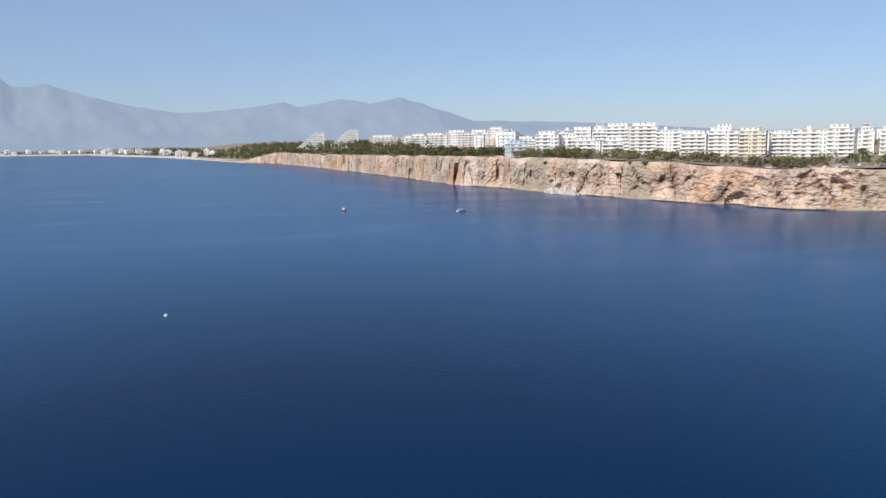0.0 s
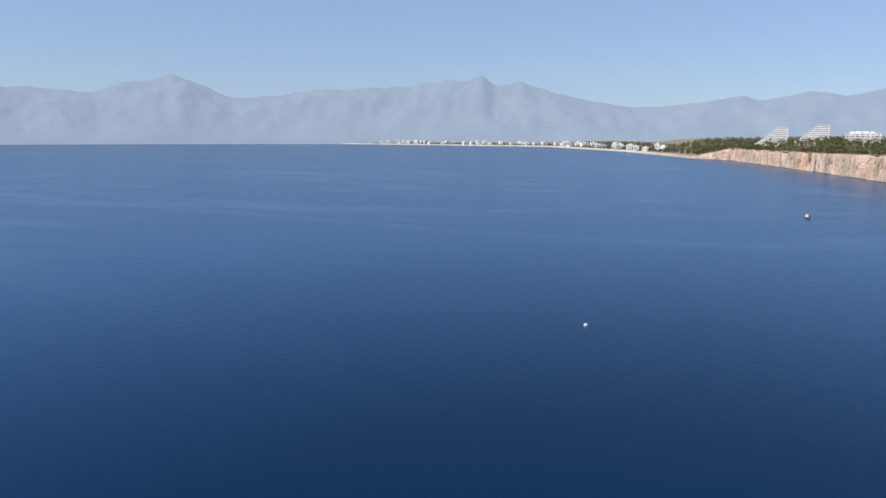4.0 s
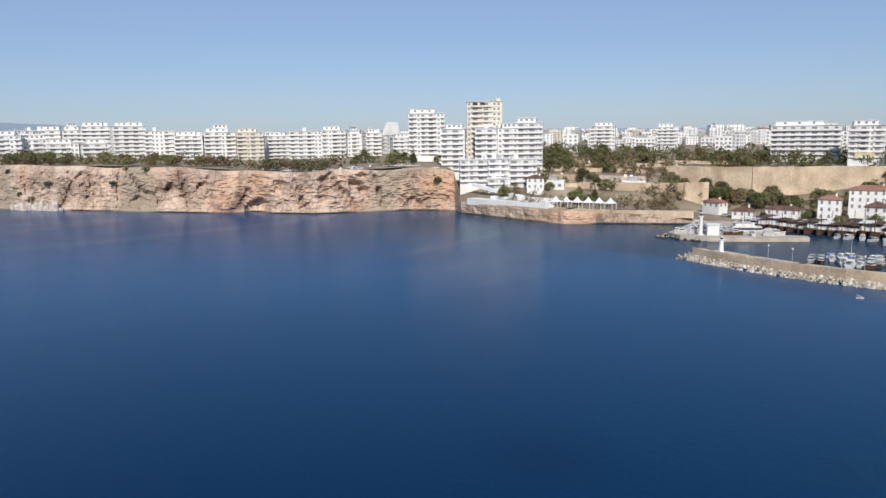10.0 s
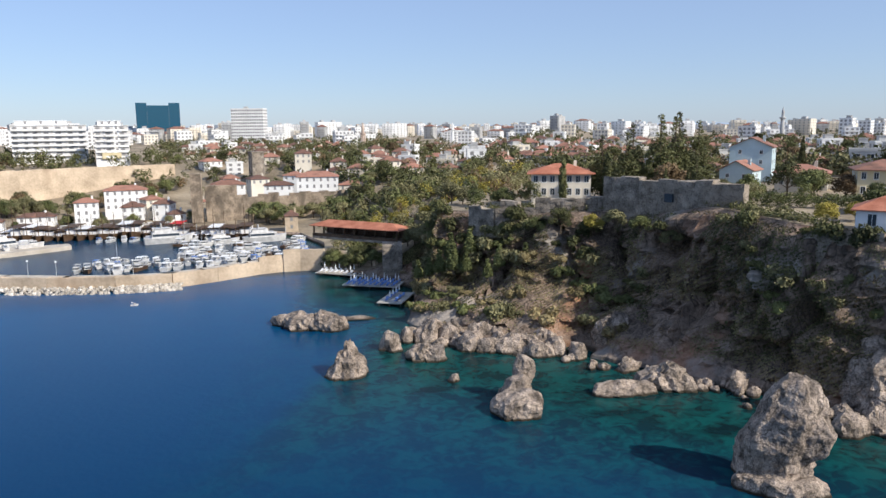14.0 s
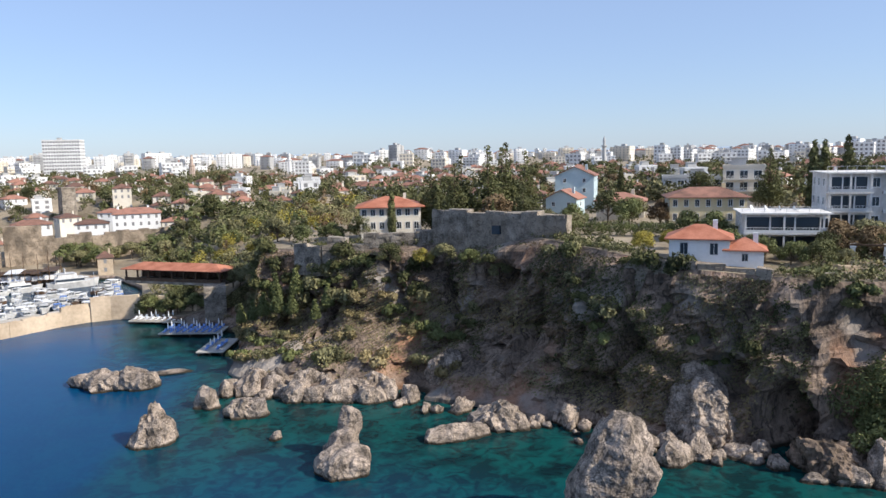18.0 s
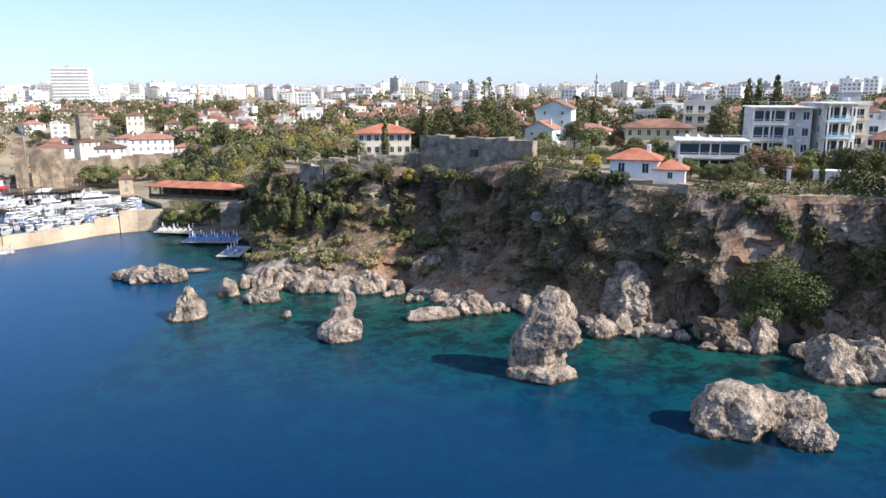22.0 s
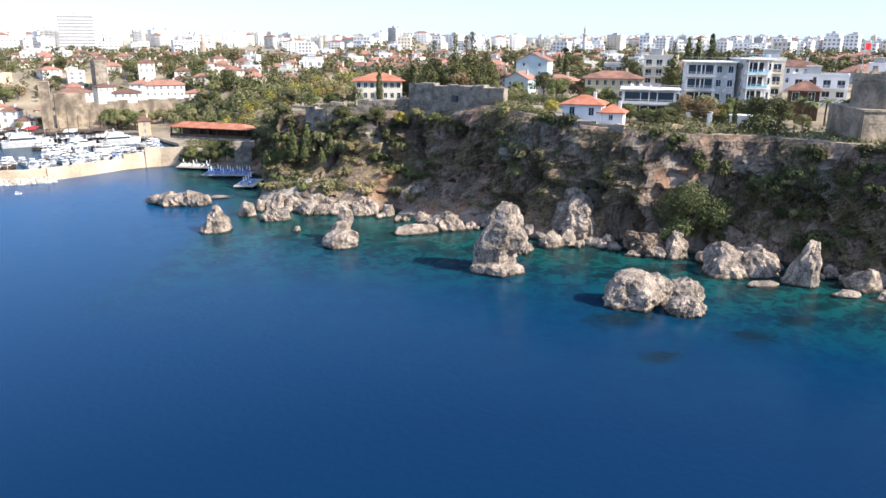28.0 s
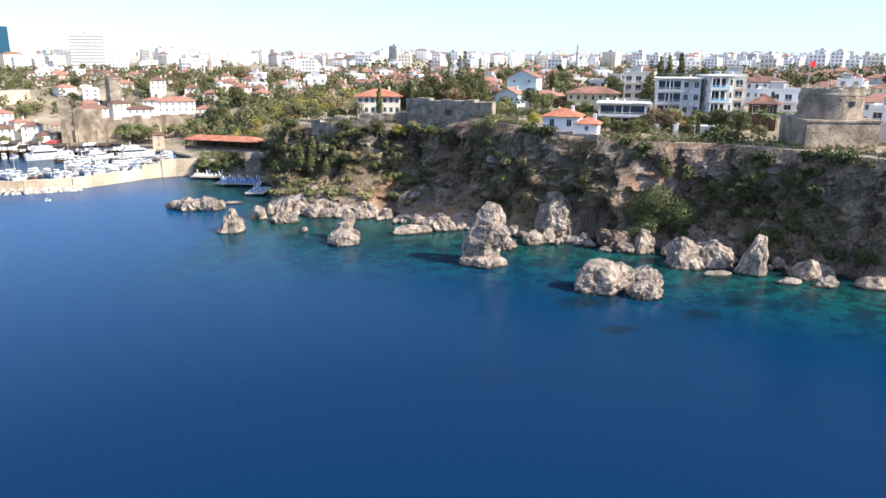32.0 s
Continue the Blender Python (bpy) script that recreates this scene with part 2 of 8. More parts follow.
TOWER_STONE = surface("tower_stone", (0.17, 0.135, 0.10), (0.50, 0.40, 0.30), 0.9, 0.3, 2.0, 0.9)
rusty_patches(TOWER_STONE, (0.11, 0.09, 0.07), 0.22, 0.5, 0.66)
cracks(TOWER_STONE, 0.5, 0.02, 0.5, (1, 1, 1), 5)
cracks(OLD_STONE, 0.6, 0.025, 0.55, (1, 1, 1), 6)
BOAT_WHITE = surface("boat_white", (0.46, 0.45, 0.435), (0.72, 0.71, 0.69), 0.3, 0.8, 5, 0.03, spec=0.5)
BLUE_CLOTH = surface("blue_cloth", (0.08, 0.17, 0.44), (0.18, 0.31, 0.62), 0.8, 1.5, 9, 0.1, random_tone=0.3)
RED_CLOTH = surface("red_cloth", (0.45, 0.02, 0.02), (0.66, 0.05, 0.05), 0.8, 1.5, 9, 0.1)
WHITE_CLOTH = surface("white_cloth", (0.74, 0.74, 0.74), (0.88, 0.88, 0.88), 0.8, 1.5, 9, 0.1)
# Paler than WINDOW: reflected sky on far panes is put into the base colour.
PALED_GLASS = glassy("paled_far_glass", (0.25, 0.245, 0.245), 0.3)


def foliage(name, low, high):
    return surface(name, low, high, 0.75, 0.35, 2.2, 0.0, random_tone=0.35, spec=0.25)


LEAF_DARK = foliage("dark_foliage", (0.048, 0.052, 0.021), (0.135, 0.138, 0.055))
LEAF_GREEN = foliage("green_foliage", (0.072, 0.084, 0.032), (0.19, 0.205, 0.078))
LEAF_OLIVE = foliage("olive_foliage", (0.11, 0.106, 0.052), (0.26, 0.24, 0.118))
LEAF_GOLD = foliage("yellowing_foliage", (0.20, 0.17, 0.035), (0.42, 0.35, 0.075))
LEAF_RUST = foliage("rusty_foliage", (0.10, 0.065, 0.035), (0.23, 0.16, 0.085))
LEAF_DRY = foliage("dry_grass", (0.16, 0.13, 0.06), (0.36, 0.29, 0.15))


# ---- mesh helpers ----
class Geo:
    """Gathers boxes and faces into one mesh."""

    def __init__(self):
        self.v, self.f = [], []

    def face(self, *pts):
        n = len(self.v)
        self.v += [tuple(p) for p in pts]
        self.f.append(tuple(range(n, n + len(pts))))

    def box(self, x0, x1, y0, y1, z0, z1, taper=0.0):
        n, t = len(self.v), taper
        self.v += [(x0, y0, z0), (x1, y0, z0), (x1, y1, z0), (x0, y1, z0),
                   (x0 + t, y0 + t, z1), (x1 - t, y0 + t, z1), (x1 - t, y1 - t, z1), (x0 + t, y1 - t, z1)]
        self.f += [(n, n + 3, n + 2, n + 1), (n + 4, n + 5, n + 6, n + 7), (n, n + 1, n + 5, n + 4),
                   (n + 1, n + 2, n + 6, n + 5), (n + 2, n + 3, n + 7, n + 6), (n + 3, n, n + 4, n + 7)]

    def ring(self, rows, sides, closed_top=True, cx=0, cy=0, a0=0.0):
        """A turned shape: rows of (radius, z)."""
        n = len(self.v)
        for r, z in rows:
            for i in range(sides):
                a = a0 + 2 * math.pi * i / sides
                self.v.append((cx + r * math.cos(a), cy + r * math.sin(a), z))
        for k in range(len(rows) - 1):
            for i in range(sides):
                j = (i + 1) % sides
                self.f.append((n + k * sides + i, n + k * sides + j, n + (k + 1) * sides + j, n + (k + 1) * sides + i))
        if closed_top:
            self.f.append(tuple(n + (len(rows) - 1) * sides + i for i in range(sides)))

    def tube(self, pts, radii, sides=6):
        n = len(self.v)
        for k, (p, r) in enumerate(zip(pts, radii)):
            d = (Vector(pts[min(k + 1, len(pts) - 1)]) - Vector(pts[max(k - 1, 0)])).normalized()
            u = d.orthogonal().normalized()
            w = d.cross(u)
            for i in range(sides):
                a = 2 * math.pi * i / sides
                self.v.append(tuple(Vector(p) + r * (math.cos(a) * u + math.sin(a) * w)))
        for k in range(len(pts) - 1):
            for i in range(sides):
                j = (i + 1) % sides
                self.f.append((n + k * sides + i, n + k * sides + j, n + (k + 1) * sides + j, n + (k + 1) * sides + i))
        self.f.append(tuple(n + (len(pts) - 1) * sides + i for i in range(sides)))

    def hip(self, x0, x1, y0, y1, z0, z1, over=0.5, ridge=0.35):
        """A hipped roof with eaves; its ridge runs along the longer side."""
        x0, x1, y0, y1 = x0 - over, x1 + over, y0 - over, y1 + over
        if x1 - x0 >= y1 - y0:
            c, e = (y0 + y1) / 2, (y1 - y0) / 2
            r = [(x0 + e, c, z1), (x1 - e, c, z1)]
            if x1 - x0 - 2 * e < 0.3:
                r = [((x0 + x1) / 2 - 0.1, c, z1), ((x0 + x1) / 2 + 0.1, c, z1)]
            q = [(x0, y0), (x1, y0), (x1, y1), (x0, y1)]
        else:
            c, e = (x0 + x1) / 2, (x1 - x0) / 2
            r = [(c, y0 + e, z1), (c, y1 - e, z1)]
            q = [(x1, y0), (x1, y1), (x0, y1), (x0, y0)]
        n = len(self.v)
        self.v += [(*p, z0 - 0.18) for p in q] + [(*p, z0) for p in q] + r
        self.f += [(n + 3, n + 2, n + 1, n)] + [(n + i, n + (i + 1) % 4, n + 4 + (i + 1) % 4, n + 4 + i) for i in range(4)]
        self.f += [(n + 4, n + 5, n + 9, n + 8), (n + 5, n + 6, n + 9), (n + 6, n + 7, n + 8, n + 9), (n + 7, n + 4, n + 8)]

    def gable(self, x0, x1, y0, y1, z0, z1, over=0.4):
        c = (x0 + x1) / 2
        t = 0.2
        for a, b in ((x0 - over, c), (x1 + over, c)):
            dz = (z1 - z0) * over / max(abs(b - a) - over, 0.1)
            p = [(a, y0 - over, z0 - dz), (b, y0 - over, z1), (b, y1 + over, z1), (a, y1 + over, z0 - dz)]
            n = len(self.v)
            self.v += p + [(x, y, z + t) for x, y, z in p]
            self.f += [(n, n + 1, n + 2, n + 3), (n + 7, n + 6, n + 5, n + 4)] + [(n + i, n + (i + 1) % 4, n + 4 + (i + 1) % 4, n + 4 + i) for i in range(4)]

    def mesh(self, name, material, smooth=False):
        me = bpy.data.meshes.new(name)
        me.from_pydata(self.v, [], self.f)
        for m in material if isinstance(material, (list, tuple)) else (material,):
            me.materials.append(m)
        if smooth:
            me.polygons.foreach_set("use_smooth", [True] * len(me.polygons))
        me.update()
        return me


def part(name, geo, material, parent, label="", smooth=False):
    ob = new(name, geo.mesh(name, material, smooth))
    ob.parent = parent
    if label:
        ob["label"] = label
    return ob


def share(name, mesh, parent, m):
    ob = new(name, mesh)
    ob.parent = parent
    ob.matrix_basis = m
    return ob


def empty(name, m, label, category, group="", kind=""):
    ob = new(name)
    ob.matrix_world = m
    ob.empty_display_size = 0.3
    return tagged(ob, label, category, group, kind)


def single(name, geo, material, label, category, m=Matrix(), group="", kind="", smooth=False):
    ob = new(name, geo.mesh(name, material, smooth))
    ob.matrix_world = m
    return tagged(ob, label, category, group, kind)

# ---- coast: one sheet of land round the bay, laid out from a point out at sea ----
CX, CY = -20.0, 80.0
# x, y of the waterline; height of the cliff's edge; how far the edge stands back; 0 sheer to 1 sloping; kind of land behind
COAST_WEST = [
    (-4300, -4600, 1.5, 25, 0, 4), (-3735, -3177, 1.5, 25, 0, 4), (-3350, -1850, 1.5, 25, 0, 4), (-2950, -920, 1.5, 25, 0, 4), (-2100, -440, 1.5, 20, 0, 4), (-1500, -190, 3, 14, 0, 0),
    (-1400, -115, 20, 10, 0, 0), (-985, 8, 22, 10, 0, 0), (-780, 60, 24, 10, 0, 0), (-611, 100, 26, 10, 0, 0),
    (-555, 129, 26, 10, 0, 0), (-490, 151, 26, 12, 0, 0),
]
COAST_MIDDLE = [
    (-430, 181, 26, 14, 0.3, 0), (-376, 206, 25, 14, 0.5, 0), (-345, 227, 23, 10, 0.4, 0), (-314, 242, 22, 4, 0, 0),
    (-302, 262, 23, 5, 0, 0), (-286, 287, 24, 6, 0, 0), (-264, 301, 22, 5, 0, 0), (-251, 291, 6, 2, 0, 6),
    (-209, 284, 6, 2, 0, 6), (-181, 282, 6, 2, 0, 1), (-160, 297, 5, 1, 0, 1), (-140, 309, 4, 1, 0, 1),
]
COAST_HARBOUR = [
    (-128, 318, 1.5, 0.4, 0, 2), (-110, 326, 1.5, 0.4, 0, 2), (-84, 331, 1.5, 0.4, 0, 2), (-40, 327, 1.5, 0.4, 0, 2),
    (-19, 313, 1.5, 0.4, 0, 2), (4, 300, 1.5, 0.4, 0, 2), (12, 272, 1.5, 0.4, 0, 2), (11, 240, 1.5, 0.4, 0, 2),
    (11, 222, 1.0, 1, 0, 2), (19, 210, 2, 3, 0.3, 3),
]
COAST_EAST = [
    (25, 203, 4, 8, 0.5, 3), (31, 194, 12, 25, 0.7, 3), (28, 176, 21, 30, 0.8, 5), (24, 160, 22, 26, 0.9, 5), (26, 149, 22, 32, 1, 5),
    (34, 137, 23, 33, 1, 5), (48, 133, 24, 32, 0.9, 5), (58, 122, 26.4, 24, 0.8, 5), (68, 108, 26.2, 12, 0.4, 5), (78, 95, 24.9, 6.5, 0.3, 5),
    (90.5, 83.2, 24, 6, 0.3, 5), (97, 74.5, 24, 16, 0.5, 5), (112, 58, 24.3, 7, 0.3, 5), (118, 40, 24, 9, 0.3, 5), (130, 22, 23, 12, 0.3, 5),
    (165, -40, 23, 12, 0, 5), (260, -190, 23, 10, 0, 5), (700, -900, 23, 10, 0, 5),
]
INLAND = np.array([0, 15, 40, 48, 75, 85, 140, 250, 600, 1500, 4600.0])
LAND = np.array([
    [0, 0.3, 1, 1.2, 1.5, 1.5, 2, 3, 5, 8, 20],        # plateau above the western cliffs
    [0, 0.2, 0.8, 6, 9, 12, 18, 21, 23, 26, 40],       # promenade under terraces
    [0, 0.3, 1, 1.5, 4, 6.5, 19.5, 24, 27, 30, 46],      # harbour quay under the old town
    [0, 2, 7, 9, 12, 13, 15, 19, 24, 28, 44],          # gardens behind the small beach
    [0, 0.5, 1, 1, 2, 2, 3, 4, 8, 14, 30],             # long beach
    [0, 0, 0.4, 0.5, 1, 1.2, 2, 4, 6.5, 9, 22],        # old town above the eastern cliffs
    [0, 2.5, 8, 9, 10.5, 11, 14, 18, 20, 24, 40],      # steep gardens under the flats
])


def stations():
    """The waterline, resampled: arrays of x, y, height, setback, slope and the heights inland."""
    keys = COAST_WEST + COAST_MIDDLE + COAST_HARBOUR + COAST_EAST
    rows = []
    for a, b in zip(keys[:-1], keys[1:]):
        gap = math.hypot(b[0] - a[0], b[1] - a[1])
        mid = (a[0] + b[0]) / 2
        step = 90 if mid < -1500 else 4 if mid < -800 else 1.8 if mid < -250 else 1.6 if mid < 20 else 0.9 if mid < 150 else 25
        n = max(1, int(gap / step))
        for i in range(n):
            f = i / n
            row = [a[k] * (1 - f) + b[k] * f for k in range(5)]
            if row[2] > 15 and mid < -260:
                lift = noise.noise(Vector((row[0] * 0.03, row[1] * 0.03, 2))) * 2.2
                row[2] += lift
            land = (LAND[a[5]] + (a[2] if a[5] in (1, 2, 3) else a[2])) * (1 - f) + (LAND[b[5]] + b[2]) * f
            rows.append(row + list(land))
    return np.array(rows)


ST = stations()
ST_AZ = np.unwrap(np.arctan2(ST[:, 0] - CX, ST[:, 1] - CY))
ST_R = np.hypot(ST[:, 0] - CX, ST[:, 1] - CY)
for k in range(1, len(ST_AZ)):
    ST_AZ[k] = max(ST_AZ[k], ST_AZ[k - 1] + 1e-5)


def ground_z(x, y):
    """Height of the land at a place, 0 out at sea."""
    a = math.atan2(x - CX, y - CY)
    if a > 2.6:
        a -= 2 * math.pi
    r = math.hypot(x - CX, y - CY)
    base, back = np.interp(a, ST_AZ, ST_R), np.interp(a, ST_AZ, ST[:, 3])
    if r < base:
        return 0.0
    if r < base + back:
        return float(np.interp(a, ST_AZ, ST[:, 2])) * (r - base) / back
    i = min(max(int(np.searchsorted(ST_AZ, a)), 1), len(ST) - 1)
    f = (a - ST_AZ[i - 1]) / (ST_AZ[i] - ST_AZ[i - 1])
    z0, z1 = (np.interp(r - base - back, INLAND, ST[j, 5:]) for j in (i - 1, i))
    return float(z0 * (1 - f) + z1 * f)


def inland_of(x, y):
    a = math.atan2(x - CX, y - CY)
    if a > 2.6:
        a -= 2 * math.pi
    return math.hypot(x - CX, y - CY) - np.interp(a, ST_AZ, ST_R) - np.interp(a, ST_AZ, ST[:, 3])


SHEER = ([0, 0.2, 0.32, 0.4, 0.5, 0.65, 0.82, 1], [0, 0.06, 0.2, 0.45, 0.7, 0.88, 0.96, 1])
SLOPE = ([0, 0.15, 0.35, 0.6, 0.74, 0.8, 0.88, 1], [0, 0.1, 0.18, 0.31, 0.46, 0.72, 0.94, 1])
ROWS = 40
CLIFF = []
# hollows in the cliffs: x, y, z, width, height, depth
CAVES = [(91.0, 86.0, 3.5, 4.2, 6.5, 10), (-611, 102, 8, 6, 13, 10), (-556, 131, 12, 7, 9, 9), (-346, 229, 2, 8, 6, 10), (-733, 76, 4, 9, 8, 10), (-376, 212, 15, 4, 3, 6), (-395, 204, 14, 3, 3, 5), (-300, 266, 20, 4, 3, 5), (52, 134, 3, 6, 5, 6)]


def cliff_sheet():
    """The cliff faces, from under the water to their edge, broken up by noise into ribs, ledges and clefts."""
    v, f = [], []
    n = len(ST)
    for i in range(n):
        x, y, h, back, slope = ST[i, :5]
        dx, dy = math.sin(ST_AZ[i]), math.cos(ST_AZ[i])
        for k in range(ROWS + 1):
            q = k / ROWS
            # rows evenly along the height
            zs = np.interp(q, SHEER[1], SHEER[0]) * (1 - slope) + np.interp(q, SLOPE[1], SLOPE[0]) * slope
            z = -2.5 if k == 0 else h * q
            d = zs * back
            rough = min(h / 20, 1.0) * (math.sin(math.pi * min(q * 1.02, 1)) ** 0.5)
            px, py = x + dx * d, y + dy * d
            p = Vector((px, py, z))
            big = noise.noise(Vector((px * 0.05, py * 0.05, z * 0.02))) * 4.6
            warp = noise.noise(Vector((px * 0.08, py * 0.08, z * 0.12 + 3))) * 5
            rib = 1.0 - abs(noise.noise(Vector((px * 0.13 + warp * 0.06, py * 0.13, z * 0.08)))) * 4.4
            cleft = max(0.0, 0.06 - abs(noise.noise(Vector((px * 0.05 + warp * 0.012, py * 0.05, 5 + z * 0.02))))) * 95
            cave = max(0.0, noise.noise(Vector((px * 0.1, py * 0.1, z * 0.13 + 9))) - 0.34) * 16
            cell = noise.voronoi(Vector((px * 0.3, py * 0.3, z * 0.22)))[0]
            small = (abs(noise.noise(p * 0.3)) - 0.25) * 3.6 + (abs(noise.noise(p * 0.75 + Vector((3, 1, 8)))) - 0.25) * 2.2 + noise.noise(p * 1.6) * 0.9 - (cell[1] - cell[0]) * 2.0 + 0.8
            ledge = noise.noise(Vector((px * 0.05, py * 0.05, z * 0.4))) * 0.8 - rib + cleft + cave
            if 0 < k < ROWS:
                off = rough * (big * 0.8 + small + ledge)
                for cx, cy, cz, cr, cv, deep in CAVES:
                    q2 = ((px - cx) ** 2 + (py - cy) ** 2) / cr ** 2 + ((z - cz) / cv) ** 2
                    if q2 < 1:
                        off += deep * (1 - q2) ** 0.4
                px, py = px + dx * off, py + dy * off
                z += rough * noise.noise(p * 0.3 + Vector((7, 3, 1))) * 0.9
            elif k == ROWS:
                z = h
            v.append((px, py, z))
    for i in range(n - 1):
        for k in range(ROWS):
            a = i * (ROWS + 1) + k
            f.append((a, a + ROWS + 1, a + ROWS + 2, a + 1))
    CLIFF.extend(v)
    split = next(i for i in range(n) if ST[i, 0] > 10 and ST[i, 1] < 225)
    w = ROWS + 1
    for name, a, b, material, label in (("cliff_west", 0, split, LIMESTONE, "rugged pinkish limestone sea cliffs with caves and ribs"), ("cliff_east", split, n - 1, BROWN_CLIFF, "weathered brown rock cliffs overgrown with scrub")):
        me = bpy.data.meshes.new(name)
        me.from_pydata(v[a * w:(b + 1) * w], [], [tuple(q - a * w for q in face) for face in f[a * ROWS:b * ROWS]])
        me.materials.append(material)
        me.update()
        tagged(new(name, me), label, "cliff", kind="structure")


cliff_sheet()


def land_sheet():
    dist = np.array([0, 2.5, 6, 10, 15, 22, 30, 40, 44, 48, 60, 75, 80, 85, 100, 120, 140, 180, 250, 350, 600, 1000, 1500, 2500, 4600])
    v, f = [], []
    m = len(dist)
    for i in range(len(ST)):
        x, y, h, back = ST[i, :4]
        dx, dy = math.sin(ST_AZ[i]), math.cos(ST_AZ[i])
        x, y = x + dx * back, y + dy * back
        for k, d in enumerate(dist):
            z = float(np.interp(d, INLAND, ST[i, 5:]))
            px, py = x + dx * d, y + dy * d
            if k:
                z += noise.noise(Vector((px * 0.05, py * 0.05, 0))) * min(0.5, h / 20)
            v.append((px, py, z))
    for i in range(len(ST) - 1):
        for k in range(m - 1):
            a = i * m + k
            f.append((a, a + m, a + m + 1, a + 1))
    me = bpy.data.meshes.new("ground")
    me.from_pydata(v, [], f)
    me.materials.append(EARTH)
    me.polygons.foreach_set("use_smooth", [True] * len(me.polygons))
    me.update()
    return tagged(new("ground", me), "dry earth and paving of the town above the sea", "ground", kind="structure")


land_sheet()


# ---- sea ----
def shore_gap(x, y):
    """Metres of open water between a place and the eastern shore."""
    a = math.atan2(x - CX, y - CY)
    if a > 2.6:
        a -= 2 * math.pi
    base = np.interp(a, ST_AZ, ST_R)
    return base - math.hypot(x - CX, y - CY)


def sea_material():
    m = bpy.data.materials.new("sea_water")
    m.use_nodes = True
    nt = m.node_tree
    b = nt.nodes["Principled BSDF"]
    b.inputs["IOR"].default_value = 1.33
    b.inputs["Specular IOR Level"].default_value = 0.118
    geo = nt.nodes.new("ShaderNodeNewGeometry")
    att = nt.nodes.new("ShaderNodeAttribute")
    att.attribute_name = "shallows"
    bed = nt.nodes.new("ShaderNodeTexNoise")
    bed.inputs["Scale"].default_value, bed.inputs["Detail"].default_value = 0.17, 7
    nt.links.new(geo.outputs["Position"], bed.inputs["Vector"])
    reef = nt.nodes.new("ShaderNodeTexNoise")
    reef.inputs["Scale"].default_value, reef.inputs["Detail"].default_value, reef.inputs["Distortion"].default_value = 0.42, 8, 1.2
    nt.links.new(geo.outputs["Position"], reef.inputs["Vector"])
    both = nt.nodes.new("ShaderNodeMix")
    both.inputs[0].default_value = 0.52
    nt.links.new(bed.outputs["Fac"], both.inputs[2])
    nt.links.new(reef.outputs["Fac"], both.inputs[3])
    bedramp = nt.nodes.new("ShaderNodeValToRGB")
    bedramp.color_ramp.elements[0].position, bedramp.color_ramp.elements[1].position = 0.44, 0.57
    bedramp.color_ramp.elements[0].color, bedramp.color_ramp.elements[1].color = (0.006, 0.026, 0.029, 1), (0.006, 0.068, 0.066, 1)
    nt.links.new(both.outputs[0], bedramp.inputs[0])
    deep = nt.nodes.new("ShaderNodeTexNoise")
    deep.inputs["Scale"].default_value, deep.inputs["Detail"].default_value = 0.004, 3
    nt.links.new(geo.outputs["Position"], deep.inputs["Vector"])
    deepramp = nt.nodes.new("ShaderNodeValToRGB")
    deepramp.color_ramp.elements[0].position, deepramp.color_ramp.elements[1].position = 0.3, 0.7
    deepramp.color_ramp.elements[0].color, deepramp.color_ramp.elements[1].color = (0.0007, 0.059, 0.170, 1), (0.0009, 0.069, 0.190, 1)
    nt.links.new(deep.outputs["Fac"], deepramp.inputs[0])
    # mixes in the painted dimming near the camera and the dark harbour pool
    painted_dark = nt.nodes.new("ShaderNodeAttribute")
    painted_dark.attribute_name = "painted_dark"
    dark_mix = nt.nodes.new("ShaderNodeMix")
    dark_mix.data_type = "RGBA"
    dark_mix.inputs[7].default_value = (0.0004, 0.0205, 0.065, 1)
    nt.links.new(painted_dark.outputs["Fac"], dark_mix.inputs[0])
    nt.links.new(deepramp.outputs[0], dark_mix.inputs[6])
    mix = nt.nodes.new("ShaderNodeMix")
    mix.data_type = "RGBA"
    near = nt.nodes.new("ShaderNodeMath")
    near.operation, near.inputs[1].default_value = "POWER", 1.15
    nt.links.new(att.outputs["Fac"], near.inputs[0])
    nt.links.new(near.outputs[0], mix.inputs[0])
    nt.links.new(dark_mix.outputs[2], mix.inputs[6])
    nt.links.new(bedramp.outputs[0], mix.inputs[7])
    # dark weedy rocks under the water: x, y, half width, half depth
    tone, warp = mix.outputs[2], nt.nodes.new("ShaderNodeTexNoise")
    warp.inputs["Scale"].default_value, warp.inputs["Detail"].default_value = 0.35, 5
    nt.links.new(geo.outputs["Position"], warp.inputs["Vector"])
    for x, y, w, d in ((76.5, 33.5, 5.0, 3.6), (87.5, 36.0, 4.6, 3.2), (97.0, 39.5, 5.0, 2.6), (58.0, 33.0, 4.0, 3.0), (62.0, 47.5, 8.0, 5.0), (58.5, 94.0, 7.0, 2.6), (46.0, 103.0, 6.0, 2.2), (22.0, 119.0, 6.0, 2.0), (84.0, 66.0, 6.0, 2.4), (72.0, 68.0, 5.0, 2.0)):
        away, grow, size, edge, dark = (nt.nodes.new("ShaderNode" + k) for k in ("VectorMath", "VectorMath", "VectorMath", "MapRange", "Mix"))
        away.operation, away.inputs[1].default_value = "SUBTRACT", (x, y, 0)
        grow.operation, grow.inputs[1].default_value = "MULTIPLY", (1 / w, 1 / d, 0)
        size.operation = "LENGTH"
        nt.links.new(geo.outputs["Position"], away.inputs[0])
        nt.links.new(away.outputs[0], grow.inputs[0])
        nt.links.new(grow.outputs[0], size.inputs[0])
        sway = nt.nodes.new("ShaderNodeMath")
